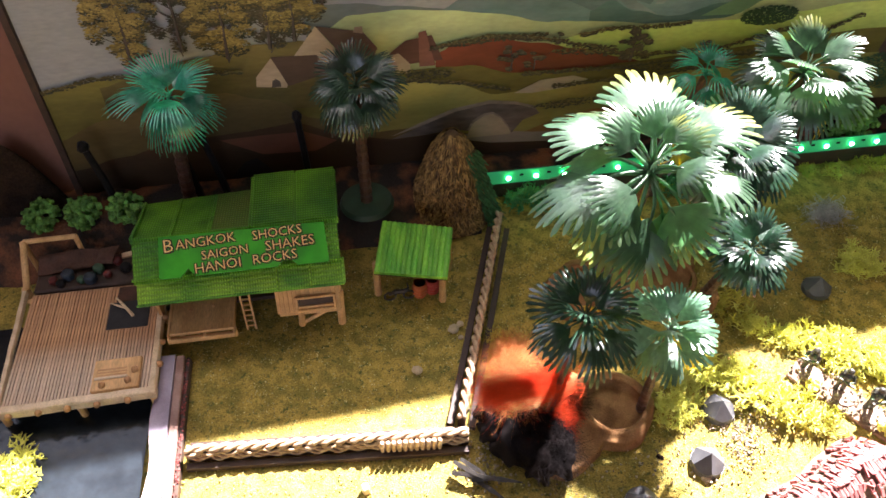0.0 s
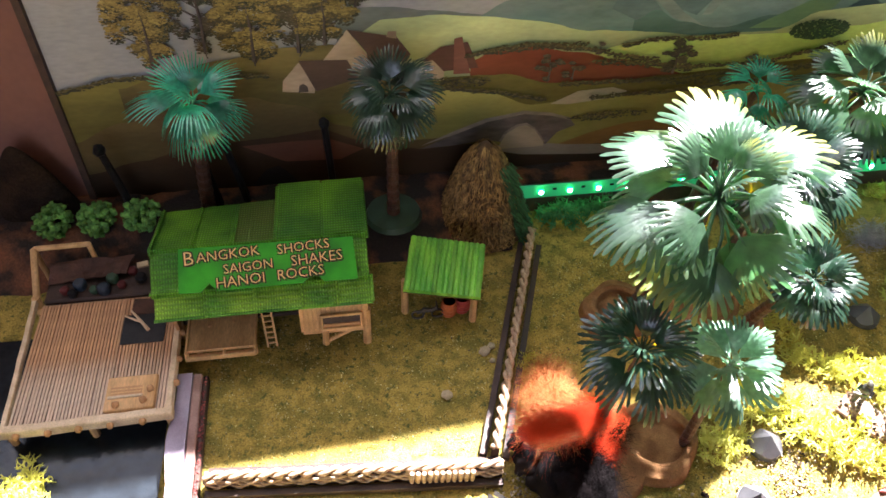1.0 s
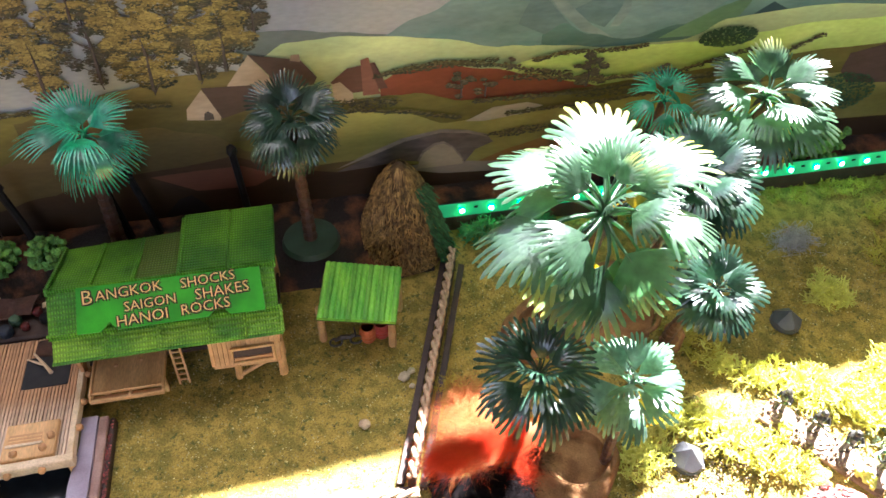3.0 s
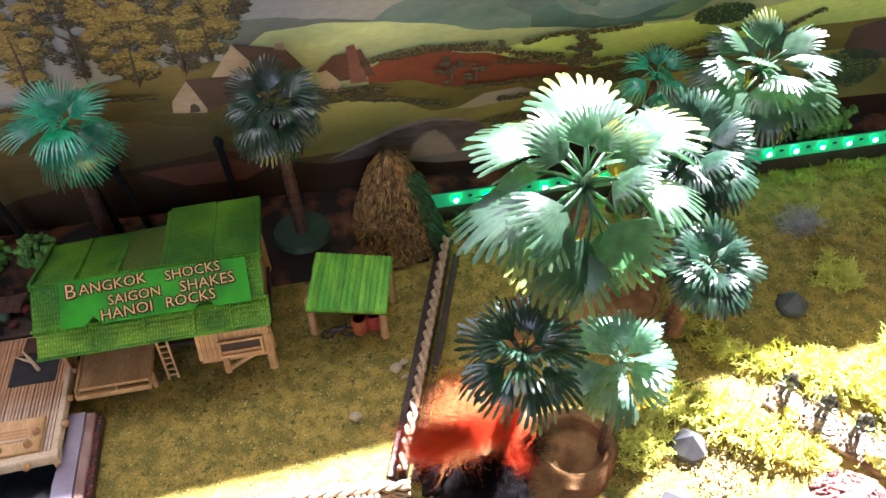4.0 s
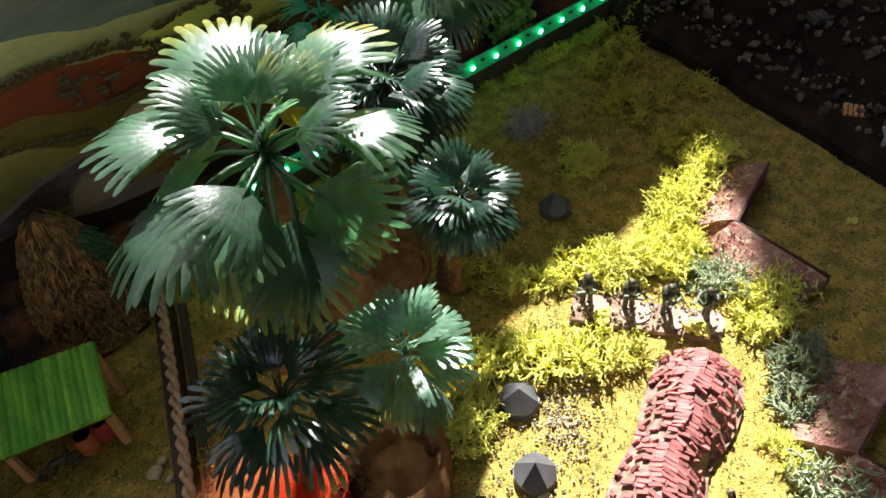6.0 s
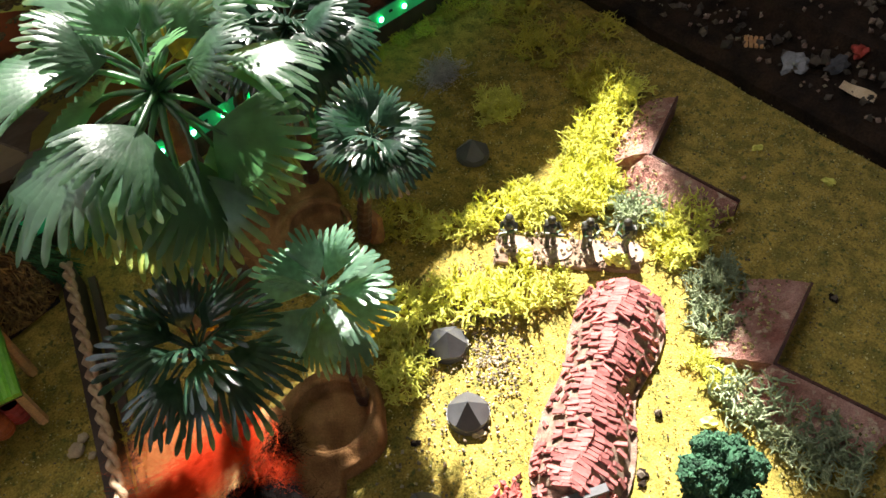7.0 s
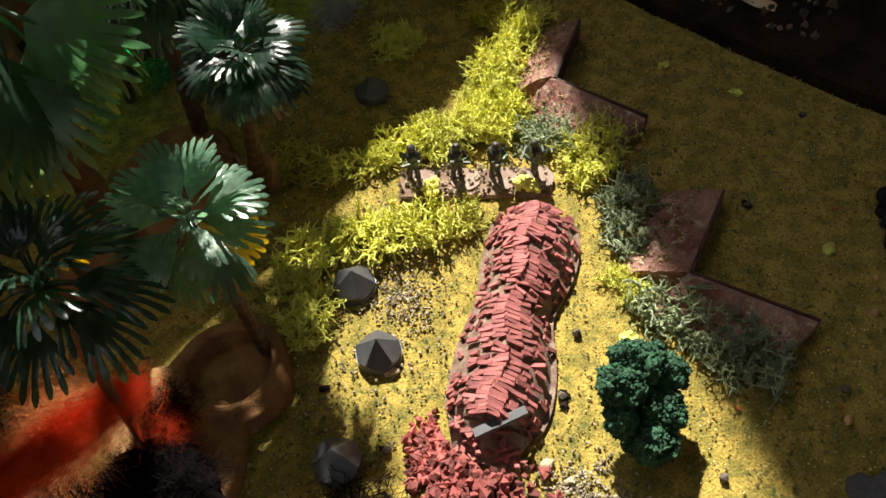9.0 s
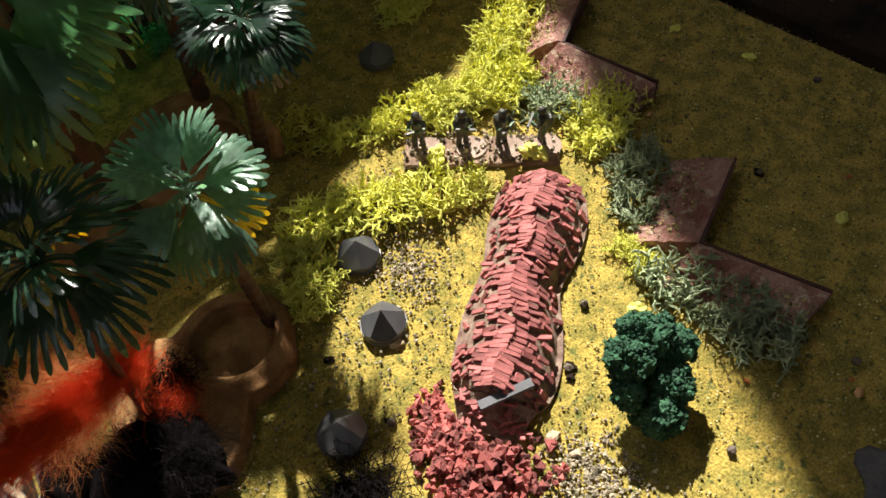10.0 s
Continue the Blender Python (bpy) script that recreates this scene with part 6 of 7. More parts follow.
    put(fine, [(-25.2, -14.0), (-26.0, -14.8), (-24.8, -15.2)], 1.0, 1.3, "yellow lichen clump at the pond's edge")
lichen()


# ---- grey markers ----
def markers():
    b = bmesh.new()
    bmesh.ops.create_cone(b, cap_ends=True, segments=30, radius1=0.75, radius2=0.75, depth=0.2, matrix=Matrix.Translation((0, 0, 0.1)))
    disc = mesh_of("disc", b, CAPGREY)
    # a five sided point whose facets run out into the round rim
    b = bmesh.new()
    apex, ring, foot = b.verts.new((0, 0, 1.0)), [], []
    for q in range(30):
        a = q * math.tau / 30
        off = (a + math.pi / 5) % (math.tau / 5) - math.pi / 5
        ring.append(b.verts.new((0.72 * math.cos(a), 0.72 * math.sin(a), 1.0 - 1.02 * 0.72 * math.cos(off))))
        foot.append(b.verts.new((0.73 * math.cos(a), 0.73 * math.sin(a), 0.19)))
    for q in range(30):
        b.faces.new((apex, ring[q], ring[(q + 1) % 30]))
        b.faces.new((ring[q], foot[q], foot[(q + 1) % 30], ring[(q + 1) % 30]))
    tip = mesh_of("pyramid", b, CAPGREY)
    first = thing("marker", (15.0, -9.65, 0), "dark grey plastic disc marker with a five sided point", "marker", "grey markers", turn=20)
    place("disc", disc, first)
    place("pyramid", tip, first)
    for x, y, a in ((6.8, -15.95, 50), (5.25, -18.4, 8), (1.75, -19.8, 33)):
        copy_thing(first, pose(x * U, y * U, 0, 0, 0, a))
    rn = random.Random(3)
    s = thing("spikes", (-4.7, -17.9, 0), "pile of dark pointed metal stakes on the grass", "stakes")
    for k in range(7):
        a = rn.uniform(-0.6, 0.6) - 0.5
        p = Vector((rn.uniform(-0.7, 0.9), rn.uniform(-0.9, 0.7), 0.12 + 0.08 * k))
        d = Vector((math.cos(a), math.sin(a), 0.08)) * rn.uniform(0.6, 1.0)
        b = bmesh.new()
        tube(b, [p - d, p, p + d], [0.13, 0.15, 0.03], 4)
        part("stake", b, METAL, s)
markers()


# ---- earthworks ----
def trench(name_label, pts, tops, inner):
    """A zigzag rampart: a sharp raised edge along pts and a slope that runs down towards inner."""
    t = thing("earthwork", (pts[0][0], pts[0][1], 0), name_label, "earthwork", "zigzag earthworks")
    o = Vector((pts[0][0], pts[0][1], 0))
    for (a, c), (za, zc), w in zip(zip(pts, pts[1:]), zip(tops, tops[1:]), inner):
        b = bmesh.new()
        a, c, w = Vector((*a, 0)) - o, Vector((*c, 0)) - o, Vector((*w, 0))
        n = 22
        rows = []
        for i in range(n + 1):
            u = i / n
            e = a.lerp(c, u)
            z = za + (zc - za) * u
            row = [e + Vector((0, 0, -0.1)), e + Vector((0, 0, z))]
            for k in range(1, 13):
                f = k / 12
                q = e + w * f
                q.z = z * (1 - f ** 1.7) * 0.97 + (0.16 * noise.noise(q * 1.3 + Vector((za, 0, 5))) + 0.09 * noise.noise(q * 4.5)) * (1 if k < 12 else 0) - (0.08 if k == 12 else 0)
                row.append(q)
            rows.append([b.verts.new(q) for q in row])
        for r0, r1 in zip(rows, rows[1:]):
            for k in range(len(r0) - 1):
                b.faces.new((r0[k], r0[k + 1], r1[k + 1], r1[k]))
        b.faces.new(rows[0][::-1])
        b.faces.new(rows[-1])
        part("slope", b, TRENCH, t)
        b = bmesh.new()
        rs = random.Random(int(za * 100))
        for _ in range(150):
            u, f = rs.random(), rs.uniform(0.25, 1.0)
            q = a.lerp(c, u) + w * f
            q.z = (za + (zc - za) * u) * (1 - f ** 1.7) * 0.97 + 0.06
            chip(b, q, rs.uniform(0.03, 0.09), rs)
        part("scatter", b, GRAIN, t)
        b = bmesh.new()
        d = (c - a).normalized()
        out = Vector((-w.y, w.x, 0)).normalized()
        back = -w.normalized() * 0.07
        beam(b, a + back + Vector((0, 0, za * 0.5)), c + back + Vector((0, 0, zc * 0.5)), 0.1, (za + zc) * 0.52 + 0.06)
        part("plank", b, TRENCHDARK, t)


trench("reddish zigzag earthwork with a dark plank edge", [(23.3, -14.8), (19.15, -16.1), (19.3, -20.3)], [0.95, 1.0, 0.75], [(-0.7, 1.5), (-2.0, 0.5)])
trench("reddish zigzag earthwork with lichen on its slope", [(17.5, -24.3), (13.4, -25.0), (14.0, -29.1)], [0.6, 0.65, 0.55], [(-0.9, 2.0), (-2.0, 0.4)])


LINTEL = paint("grey stone", (0.13, 0.13, 0.14), (0.09, 0.09, 0.095), rough=0.7, scale=150)


# ---- brick bunker, its rubble and the figures ----
def bunker():
    k = thing("bunker", (5.55, -22.5, 0), "long humped bunker of small red bricks on a muddy base", "bunker")
    spine = [Vector(p) for p in ((-0.5, -0.35), (1.0, 0.25), (2.9, 1.25), (4.6, 1.9), (6.15, 2.5), (7.55, 3.35))]
    def mid(u):
        f = u * (len(spine) - 1)
        i = min(int(f), len(spine) - 2)
        g = f - i
        p0, p1, p2, p3 = spine[max(i - 1, 0)], spine[i], spine[i + 1], spine[min(i + 2, len(spine) - 1)]
        return 0.5 * (2 * p1 + (p2 - p0) * g + (2 * p0 - 5 * p1 + 4 * p2 - p3) * g * g + (3 * p1 - p0 - 3 * p2 + p3) * g ** 3)
    def way(u):
        d = mid(min(1, u + 0.02)) - mid(max(0, u - 0.02))
        return d.normalized()
    def wide(u):
        return (1.62 - 0.33 * math.exp(-((u - 0.48) / 0.14) ** 2)) * min(1.0, math.sqrt(max(0.0, 1 - ((u - 0.5) / 0.5) ** 8)) * 0.75 + 0.25)
    def tall(u):
        return 1.4 * (1 - 0.10 * math.exp(-((u - 0.45) / 0.1) ** 2)) * (1 - 0.55 * max(0, (u - 0.80) / 0.20) ** 2)
    def skin(u, s):
        """s from -1 to 1 across; a peaked vault."""
        a = abs(s)
        d = way(u)
        nrm = Vector((-d.y, d.x))
        p = mid(u) + nrm * wide(u) * s
        z = tall(u) * (1 - 0.46 * a - 0.54 * a ** 3.0)
        return Vector((p.x, p.y, max(0.0, z)))
    b = bmesh.new()
    rows = [[b.verts.new(skin(i / 40, -1 + 2 * j / 16) * 0.985 + Vector((0, 0, -0.06))) for j in range(17)] for i in range(41)]
    for r0, r1 in zip(rows, rows[1:]):
        for j in range(16):
            b.faces.new((r0[j], r0[j + 1], r1[j + 1], r1[j]))
    for ring in (rows[0], rows[-1]):
        b.faces.new(ring)
    part("core", b, MORTAR, k, smooth=False)
    b = bmesh.new()
    left = [mid(i / 24) + Vector((-way(i / 24).y, way(i / 24).x)) * (wide(i / 24) + 0.05) for i in range(25)]
    right = [mid(i / 24) - Vector((-way(i / 24).y, way(i / 24).x)) * (wide(i / 24) + 0.05) for i in range(25)]
    end0 = [mid(0) - way(0) * 0.9 + Vector((-way(0).y, way(0).x)) * f for f in (-0.8, 0.0, 0.8)]
    end1 = [mid(1) + way(1) * 0.1 + Vector((-way(1).y, way(1).x)) * f for f in (0.7, -0.7)]
    prism(b, [(p.x, p.y) for p in left + end1 + right[::-1] + end0], -0.1, 0.12)
    part("base", b, MORTAR, k, "muddy oval base plate")
    rn = random.Random(19)
    bb = bmesh.new()
    box(bb, (0, 0, 0), (0.62, 0.15, 0.09), bev=0.01)
    mb = mesh_of("brick", bb, BRICK)
    courses = 59
    for i in range(courses):
        u0 = 0.02 + 0.96 * i / (courses - 1)
        loose = max(math.exp(-((u0 - w0) / 0.035) ** 2) for w0 in (0.27, 0.5, 0.7, 0.9))
        for side in (-1, 1):
            for j in range(4):
                s = 0.07 * math.sin(19 * u0) * (1 - j / 4) + side * (0.118 + 0.24 * j + (0.06 * (j > 0) if i % 2 else 0.0))
                if rn.random() < (0.02, 0.14, 0.34, 0.48)[j] + 0.22 * loose:
                    continue
                u = min(0.995, max(0.005, u0 + (0.002 + 0.008 * j) * rn.uniform(-1, 1) - 0.003 * j))
                p, q = skin(u, s - 0.05), skin(u, s + 0.05)
                ex = (q - p).normalized()
                d = way(u)
                ey = Vector((d.x, d.y, 0.0))
                ez = ex.cross(ey).normalized()
                if ez.z < 0:
                    ez = -ez
                ey = ez.cross(ex)
                m = Matrix((ex, ey, ez)).transposed().to_4x4()
                jit = 0.03 + ((0.04, 0.12, 0.22, 0.3)[j] + 0.4 * loose) * rn.random()
                m = Matrix.Translation(skin(u, s) + ez * (0.035 + (0.008, 0.02, 0.035, 0.045)[j] * rn.uniform(-1, 1))) @ m @ Euler((rn.gauss(0, jit), rn.gauss(0, jit), rn.gauss(0, jit * 1.3))).to_matrix().to_4x4() @ Matrix.Diagonal(((rn.uniform(0.85, 1.04) if j == 0 else rn.uniform(0.45, 0.92)) * wide(u) / 1.62, 1, 1, 1))
                place("brick", mb, k, m)
    # front face with its lintel
    f0, d0 = mid(0.0), way(0.0)
    nr = Vector((-d0.y, d0.x))
    b = bmesh.new()
    rr = []
    for i in range(7):
        f = i / 6
        rr.append([b.verts.new((f0.x - d0.x * 0.85 * f + nr.x * s * 1.25 * (1 - 0.3 * f), f0.y - d0.y * 0.85 * f + nr.y * s * 1.25 * (1 - 0.3 * f), max(-0.05, 1.0 * (1 - f) * (1 - 0.5 * abs(s))))) for s in (-1, -0.5, 0, 0.5, 1)])
    for r0, r1 in zip(rr, rr[1:]):
        for j in range(4):
            b.faces.new((r0[j], r0[j + 1], r1[j + 1], r1[j]))
    part("front_slope", b, MORTAR, k, "dark muddy front slope")
    for i in range(26):
        f, s = rn.uniform(0.1, 0.95), rn.uniform(-0.9, 0.9)
        p = Vector((f0.x - d0.x * 0.85 * f + nr.x * s * 1.2, f0.y - d0.y * 0.85 * f + nr.y * s * 1.2, max(0.1, 1.0 * (1 - f) * (1 - 0.5 * abs(s)) + 0.03)))
        place("brick", mb, k, Matrix.Translation(p) @ Euler((rn.gauss(0.3, 0.2), rn.gauss(0.2, 0.2), rn.uniform(0, 3))).to_matrix().to_4x4() @ Matrix.Diagonal((0.8, 1, 1, 1)))
    b = bmesh.new()
    beam(b, (-1.1, -0.25, 1.05), (0.35, -1.05, 1.12), 0.26, 0.16)
    part("lintel", b, LINTEL, k, "grey stone lintel")
bunker()


def rubble():
    rn = random.Random(29)
    b = bmesh.new()
    c0, c1 = Vector((4.1, -21.6)), Vector((2.9, -24.6))
    n = 0
    while n < 900:
        u = rn.random()
        c = c0.lerp(c1, u)
        w = 0.75 + 1.15 * u
        x, y = rn.gauss(0, w * 0.55), rn.gauss(0, w * 0.55)
        r = math.hypot(x, y) / w
        if r > 1.25 or math.hypot(c.x + x - 5.9, c.y + y + 22.7) < 2.0:
            continue
        z = max(0.0, 0.75 * u + 0.25 - 0.55 * r) * rn.uniform(0.3, 1.0)
        chip(b, (c.x + x, c.y + y, z + 0.06), rn.uniform(0.12, 0.22), rn)
        n += 1
    single("brick_rubble", b, RUBBLE, (0, 0, 0), "heap of broken red brick chips beside the bunker", "rubble", kind="stuff")
    for x, y in ((9.6, -23.1), (17.9, -25.2), (23.7, -25.0), (12.5, -30.6), (7.9, -28.9), (2.9, -20.7), (7.4, -23.9)):
        bb = bmesh.new()
        blob(bb, (0, 0, 0.07), 0.16, 1, 0.6, x)
        single("pebble", bb, DARKGRIT, (x, y, 0), "dark pebble lying on the grass", "pebble", "loose pebbles")
    for x, y, w in ((18.4, -20.6, 0.15), (15.8, -30.4, 0.16), (17.2, -30.0, 0.15), (21.5, -19.5, 0.16), (11.6, -31.0, 0.22)):
        bb = bmesh.new()
        blob(bb, (0, 0, 0.06), w, 1, 0.6, x, (1, 0.6, 0.35))
        single("leaf_scrap", bb, WOODB, (x, y, 0), "scrap of tan bark lying on the grass", "scrap", "bark scraps")
rubble()


def figures():
    b = bmesh.new()
    ends = [Vector((11.45, -14.1)), Vector((14.9, -18.75))]
    d = (ends[1] - ends[0]).normalized()
    nr = Vector((d.y, -d.x))
    t = thing("figure_base", (13.2, -16.4, 0), "sandy strip base with rubble for the row of figurines", "base")
    L = (ends[1] - ends[0]).length
    for k in range(4):
        b = bmesh.new()
        c = d * (L * ((k + 0.5) / 4 - 0.5)) - nr * -0.1
        box(b, (c.x, c.y, 0.06), (L / 4 * 0.96, 1.5, 0.24), rz=math.degrees(math.atan2(d.y, d.x)), bev=0.06)
        part("tile", b, SAND, t)
        b = bmesh.new()
        c = d * (L * ((0.16, 0.44, 0.69, 0.92)[k] - 0.5))
        prism(b, [(c.x + 0.58 * math.cos(a * math.tau / 18) * (1 + 0.12 * noise.noise(Vector((a, k, 0)))), c.y + 0.58 * math.sin(a * math.tau / 18) * (1 + 0.12 * noise.noise(Vector((a, k, 4))))) for a in range(18)], 0.1, 0.25)
        part("stone", b, PINKSTONE, t, "pale pinkish stone")
    rn = random.Random(2)
    b = bmesh.new()
    for _ in range(160):
        c = d * rn.uniform(-L / 2, L / 2) + nr * rn.uniform(-0.8, 0.8)
        chip(b, (c.x, c.y, 0.28), rn.uniform(0.05, 0.13), rn)
    part("gravel", b, GRIT, t)
    for u, v in ((0.22, -0.5), (0.86, -0.55), (0.8, -0.35)):
        c = ends[0].lerp(ends[1], u) - nr * v
        bb = bmesh.new()
        for _ in range(14):
            blob(bb, (rn.gauss(0, 0.16), rn.gauss(0, 0.16), 0.15 + abs(rn.gauss(0, 0.12))), 0.14, 1, 0.5, rn.random())
        single("yellow_tuft", bb, LICHEN, (c.x, c.y, 0.25), "small yellow foam tuft on the sandy base", "tuft", "yellow tufts")
    for k, u in enumerate((0.1, 0.38, 0.63, 0.9)):
        c = ends[0].lerp(ends[1], u) - nr * 0.25
        bb = bmesh.new()
        s = 1.0
        tube(bb, [(-0.14, 0, 0), (-0.13, 0.05, 0.4), (-0.06, 0, 0.75)], [0.12, 0.1, 0.13], 7)
        tube(bb, [(0.16, 0.08, 0), (0.13, 0.05, 0.4), (0.06, 0, 0.75)], [0.12, 0.1, 0.13], 7)
        tube(bb, [(0, 0, 0.7), (0, 0.02, 1.0), (0, 0.06, 1.28), (0, 0.07, 1.4)], [0.19, 0.22, 0.24, 0.12], 9)
        blob(bb, (0, 0.1, 1.55), 0.17, 2, 0.1, k)
        tube(bb, [(-0.25, 0.05, 1.25), (-0.32, 0.3, 1.05), (-0.05, 0.48, 1.1)], [0.09, 0.08, 0.07], 6)
        tube(bb, [(0.25, 0.05, 1.25), (0.3, 0.28, 1.02), (0.1, 0.42, 1.08)], [0.09, 0.08, 0.07], 6)
        box(bb, (0, 0.5, 1.12), (0.75, 0.08, 0.1), rz=25 * (-1) ** k)
        box(bb, (0, -0.2, 1.05), (0.34, 0.18, 0.4), bev=0.05)
        single("figurine", bb, FIGURE, (c.x, c.y, 0.24), "small dark painted plain figurine standing on the base", "figurine", "row of figurines", turn=rn.uniform(-40, 200))
figures()


# ---- foam tree, rocks and the dark board at the side ----
def side_things():
    rn = random.Random(33)
    t = thing("foam_tree", (7.9, -26.3, 0), "lumpy dark green foam tree by the bunker", "model tree")
    b = bmesh.new()
    tube(b, [(0, 0, -0.1), (0, 0, 1.0)], [0.2, 0.14], 7)
    part("trunk", b, TRUNK, t)
    b = bmesh.new()
    lumps = [(-0.55, -0.5, 0.9, 0.72), (0.15, -0.25, 1.2, 0.8), (0.75, 0.55, 2.0, 0.72), (-0.2, 0.75, 2.1, 0.72), (1.0, 0.0, 1.75, 0.6), (-0.35, -0.1, 0.7, 0.7), (0.4, 1.0, 2.4, 0.5), (-0.75, 0.35, 1.5, 0.5)]
    for x, y, z, r in lumps:
        x, y = x * 1.1 - 0.05, y * 1.1
        blob(b, (x, y, z), r * 0.78, 3, 0.5, x * 7)
        for _ in range(800):
            d = Vector((rn.gauss(0, 1), rn.gauss(0, 1), rn.gauss(0, 1))).normalized()
            k = 0.8 + 0.3 * noise.noise(d * 2.2 + Vector((x * 7, y * 3, 0))) + rn.uniform(-0.04, 0.06)
            d = d * r * k
            chip(b, (x + d.x, y + d.y, max(0.1, z + d.z)), rn.uniform(0.07, 0.12), rn)
    part("crown", b, FOAM, t)
    for x, y, r, sq, label in ((9.6, -33.3, 1.7, (1.2, 0.8, 0.5), "dark grey rock at the front of the mat"), (20.6, -29.9, 1.2, (1.2, 0.7, 0.45), "low black rock lying on the grass")):
        b = bmesh.new()
        blob(b, (0, 0, r * 0.2), r, 4, 0.8, x, sq)
        single("rock", b, ROCK if x < 15 else BLACK, (x, y, 0), label, "rock", "dark rocks", smooth=True)
    # dark peat board with small debris
    b = bmesh.new()
    n = 40
    rows = []
    for i in range(n + 1):
        y = 2.0 - 50 * i / n
        w = 0.25 * noise.noise(Vector((0, y * 0.5, 0))) + 0.4 + 0.14 * max(-24.0, y + 1.7)
        rows.append([b.verts.new(p) for p in ((28.5 + w, y, -1.0), (28.6 + w, y, 0.55), (29.1 + w, y, 0.95), (30.6 + w, y, 1.0), (30.9 + w, y, 0.4), (33.5 + w, y, 0.5), (34.0 + w, y, 1.3), (60, y, 1.5))])
    for r0, r1 in zip(rows, rows[1:]):
        for k in range(len(r0) - 1):
            b.faces.new((r0[k], r0[k + 1], r1[k + 1], r1[k]))
    single("peat_board", b, DARKEARTH, (0, 0, 0), "dark peat covered board beside the grass mat", "board", kind="structure")
    b = bmesh.new()
    for _ in range(420):
        x, y = rn.uniform(29.3, 46), rn.uniform(-24, 1)
        chip(b, (x + 0.4 + 0.14 * (y + 1.7), y, 1.05 if x < 31 else (0.7 if x < 34 else 1.5)), rn.uniform(0.1, 0.4), rn)
    single("debris", b, DARKGRIT, (0, 0, 0), "dark bits of debris strewn on the peat", "debris", kind="stuff")
    b = bmesh.new()
    for _ in range(230):
        x, y = rn.uniform(29.3, 46), rn.uniform(-24, 1)
        chip(b, (x + 0.4 + 0.14 * (y + 1.7), y, 1.08 if x < 31 else (0.7 if x < 34 else 1.55)), rn.uniform(0.06, 0.22), rn)
    single("rust_debris", b, MORTAR, (0, 0, 0), "small rusty and brown scraps strewn on the peat", "debris", kind="stuff")
    b = bmesh.new()
    for _ in range(110):
        x, y = rn.uniform(29.3, 46), rn.uniform(-24, 1)
        chip(b, (x + 0.4 + 0.14 * (y + 1.7), y, 1.08 if x < 31 else (0.7 if x < 34 else 1.55)), rn.uniform(0.05, 0.16), rn)
    single("pale_debris", b, GRIT, (0, 0, 0), "small pale chips strewn on the peat", "debris", kind="stuff")
    for x, y, z, ma, label in ((29.2, -15.4, 0.72, WOODB, "small striped tan block among the debris"), (34.6, -10.0, 1.35, ROCK, "grey lump among the debris"), (35.6, -6.8, 1.4, TERRA, "rusty orange scrap among the debris"), (36.4, -4.6, 1.4, WOODB, "tan crate scrap among the debris")):
        bb = bmesh.new()
        for k in range(4):
            box(bb, (0, -0.36 + 0.24 * k, 0.2), (0.9, 0.17, 0.4), bev=0.03)
        single("scrap_block", bb, ma, (x, y, z), label, "scrap", "scrap blocks", turn=rn.uniform(0, 90))
    for x, y, z, size, sq, ma, label in ((28.7, -17.8, 0.95, 0.62, (1.1, 0.8, 0.6), PALELUMP, "pale grey lump lying on the peat"), (30.4, -19.2, 0.6, 0.5, (1.2, 0.7, 0.5), ROCK, "dark grey lump lying on the peat"), (31.8, -19.6, 0.9, 0.5, (1.2, 0.6, 0.5), REDPOT, "dull red scrap lying on the peat")):
        bb = bmesh.new()
        blob(bb, (0, 0, size * 0.25), size, 3, 0.9, x, sq)
        single("lump", bb, ma, (x, y, z), label, "lump", "lumps on the peat")
    b = bmesh.new()
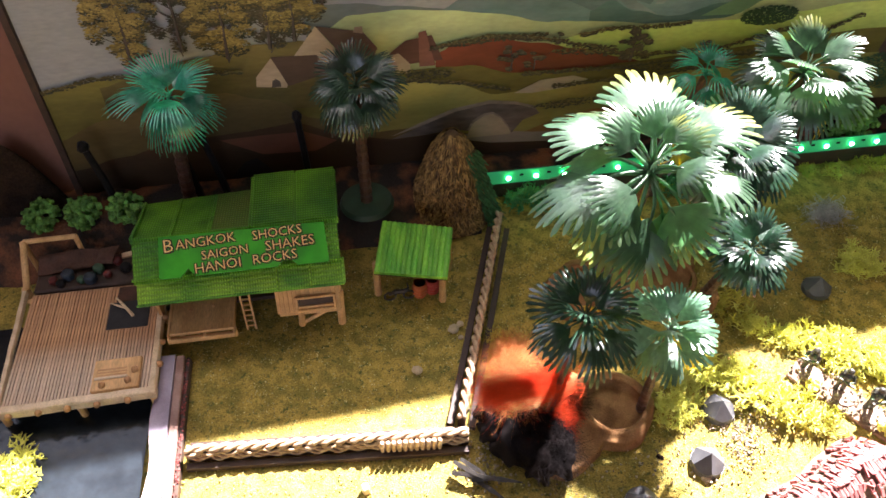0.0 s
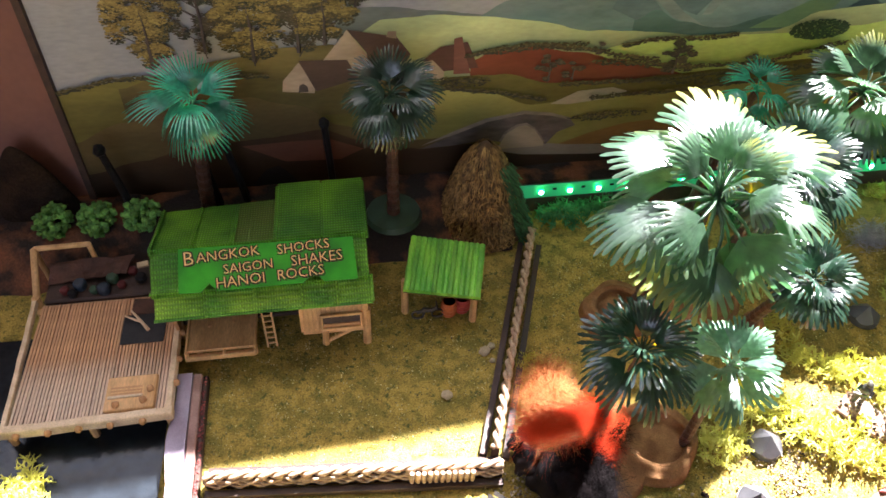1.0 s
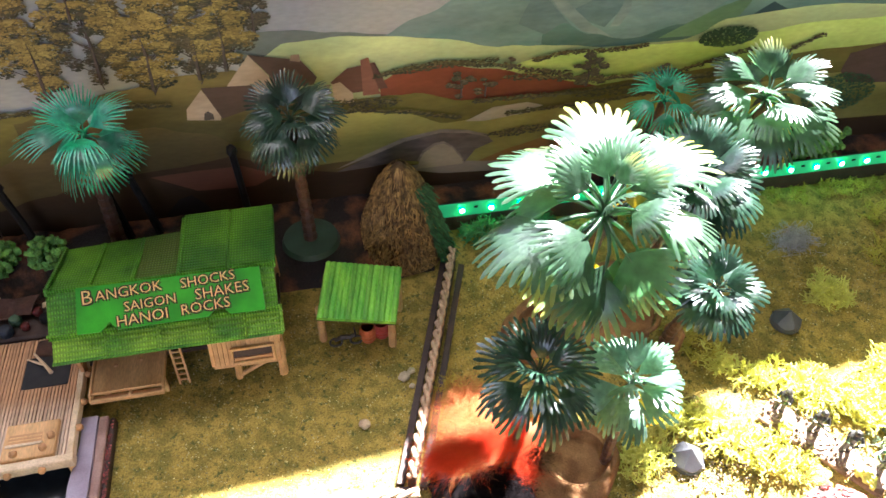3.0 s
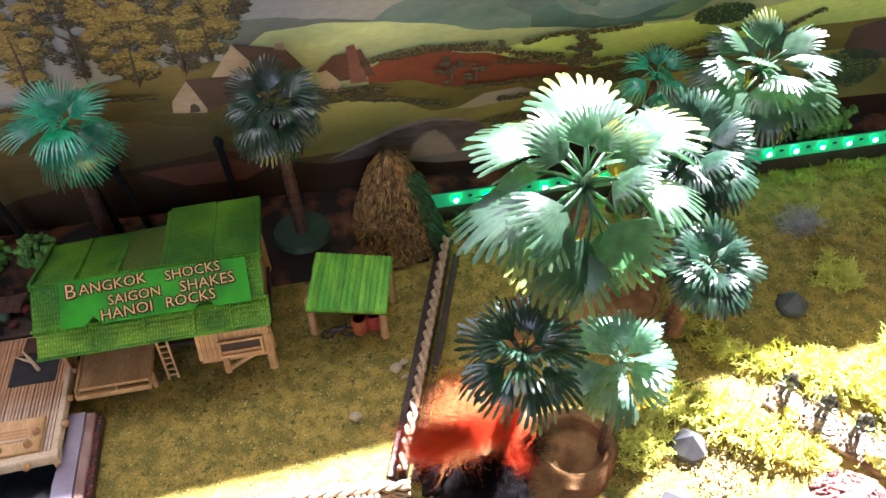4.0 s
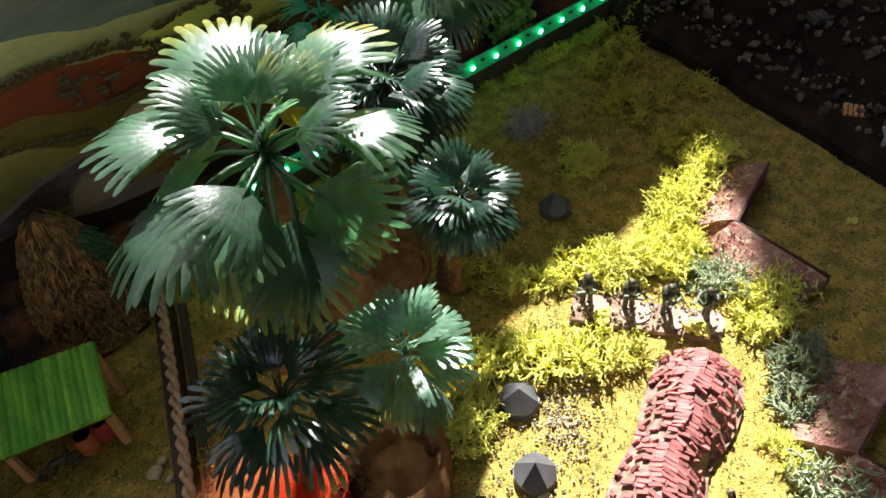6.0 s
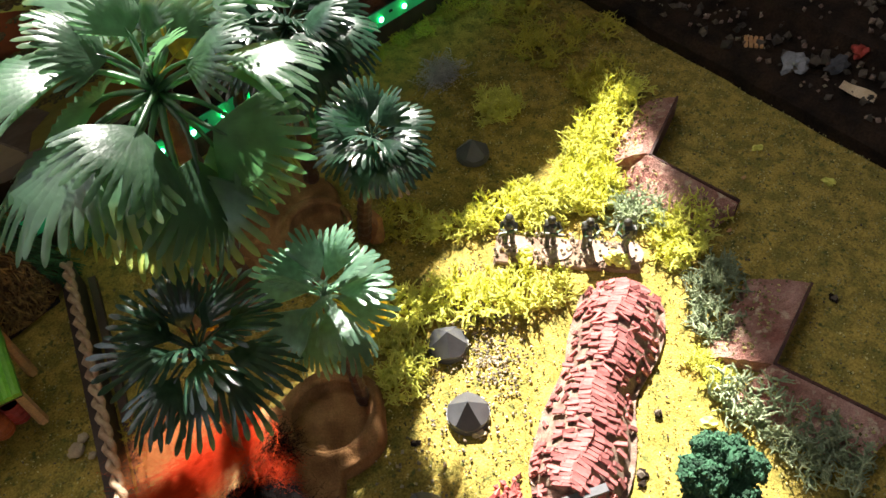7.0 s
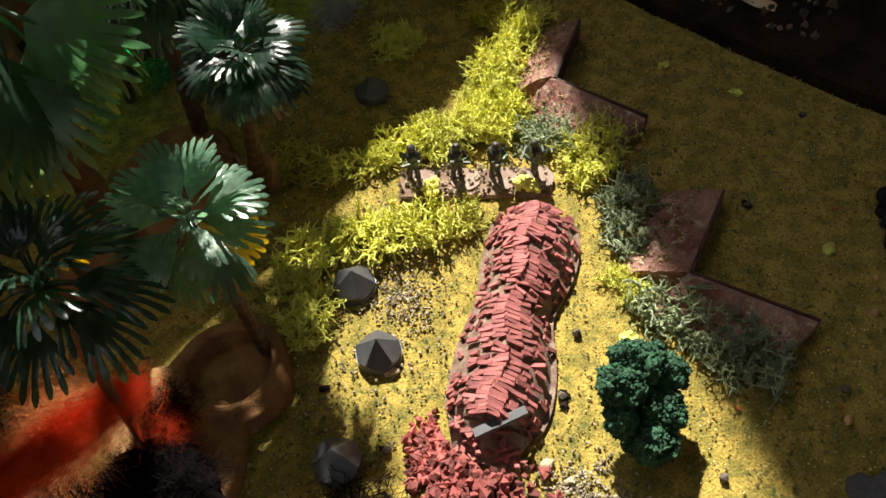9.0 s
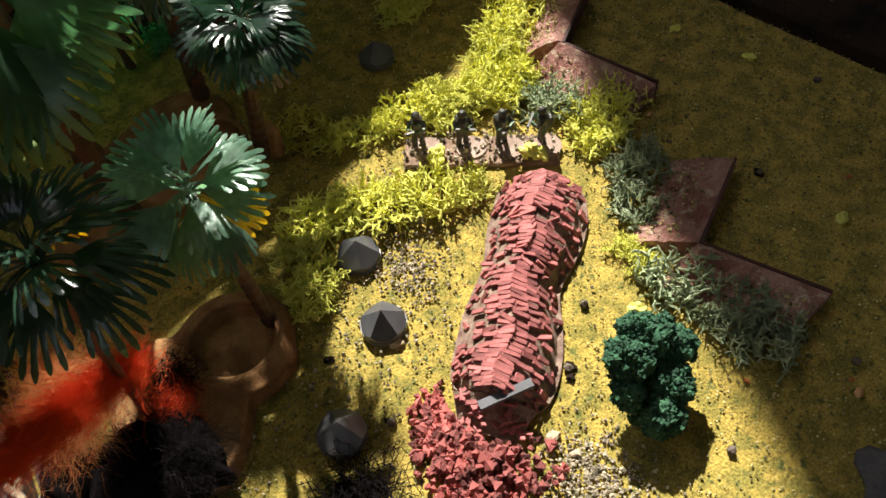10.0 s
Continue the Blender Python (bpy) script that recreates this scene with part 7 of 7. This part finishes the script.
    rough_panel(b, (-0.5, 0.75, 0.3), (0.4, 0.85, 0.22), (0.35, -0.7, 0.06), (-0.3, -0.8, 0.1), 0.03, 8, 8, wob=0.2, seed=3)
    single("dry_leaf", b, WOODW, (28.5, -20.9, 0.95), "curled beige dry leaf lying on the peat", "leaf")
    b = bmesh.new()
    for _ in range(140):
        d = Vector((rn.gauss(0, 0.75), rn.gauss(0, 0.3), abs(rn.gauss(0.8, 0.55))))
        blob(b, d, rn.uniform(0.15, 0.3), 1, 0.7, rn.random() * 9)
    single("green_bush", b, FOAM2, (22.0, 1.0, 1.5), "bright green foam bush on the bank", "bush")
side_things()


# ---- bits strewn on the mat ----
def bits():
    rn = random.Random(77)
    def grains(where, ma, r, name, label, cat):
        for x, y in where:
            b = bmesh.new()
            blob(b, (0, 0, r * 0.4), r * rn.uniform(0.8, 1.2), 2, 0.8, x + y, (1.2, 0.8, 0.6))
            single(name, b, ma, (x, y, 0), label, cat, label + "s", turn=rn.uniform(0, 180))
    grains([(17.9, -25.2), (23.7, -25.0), (9.6, -23.1), (7.5, -23.9), (2.9, -20.6), (3.3, -17.8), (7.2, -24.1)], DARKEARTH, 0.15, "clod", "small dark clod on the grass", "clod")
    grains([(11.9, -30.7), (19.5, -27.8), (10.1, -28.3), (3.3, -17.7), (11.8, -28.8)], TERRA, 0.09, "clay_chip", "small orange clay chip on the grass", "clay chip")
    grains([(17.5, -28.3), (23.5, -22.3), (10.4, -24.5), (23.5, -19.0)], LICHEN, 0.26, "yellow_puff", "flat yellow foam puff on the grass", "foam puff")
    grains([(5.0, -19.1), (5.3, -24.7), (4.3, -23.7), (5.3, -25.5)], PALEROCK, 0.17, "pebble", "pale pebble on the grass", "pebble")
    b = bmesh.new()
    for cx, cy, r, n in ((4.80, -26.27, 1.5, 700), (7.26, -17.74, 1.1, 260)):
        for _ in range(n):
            chip(b, (cx + rn.gauss(0, r * 0.5), cy + rn.gauss(0, r * 0.5), 0.04), rn.uniform(0.03, 0.085), rn)
    single("gravel_patch", b, GRIT, (0, 0, 0), "pale grey gravel scattered on the grass", "gravel", kind="stuff")
bits()
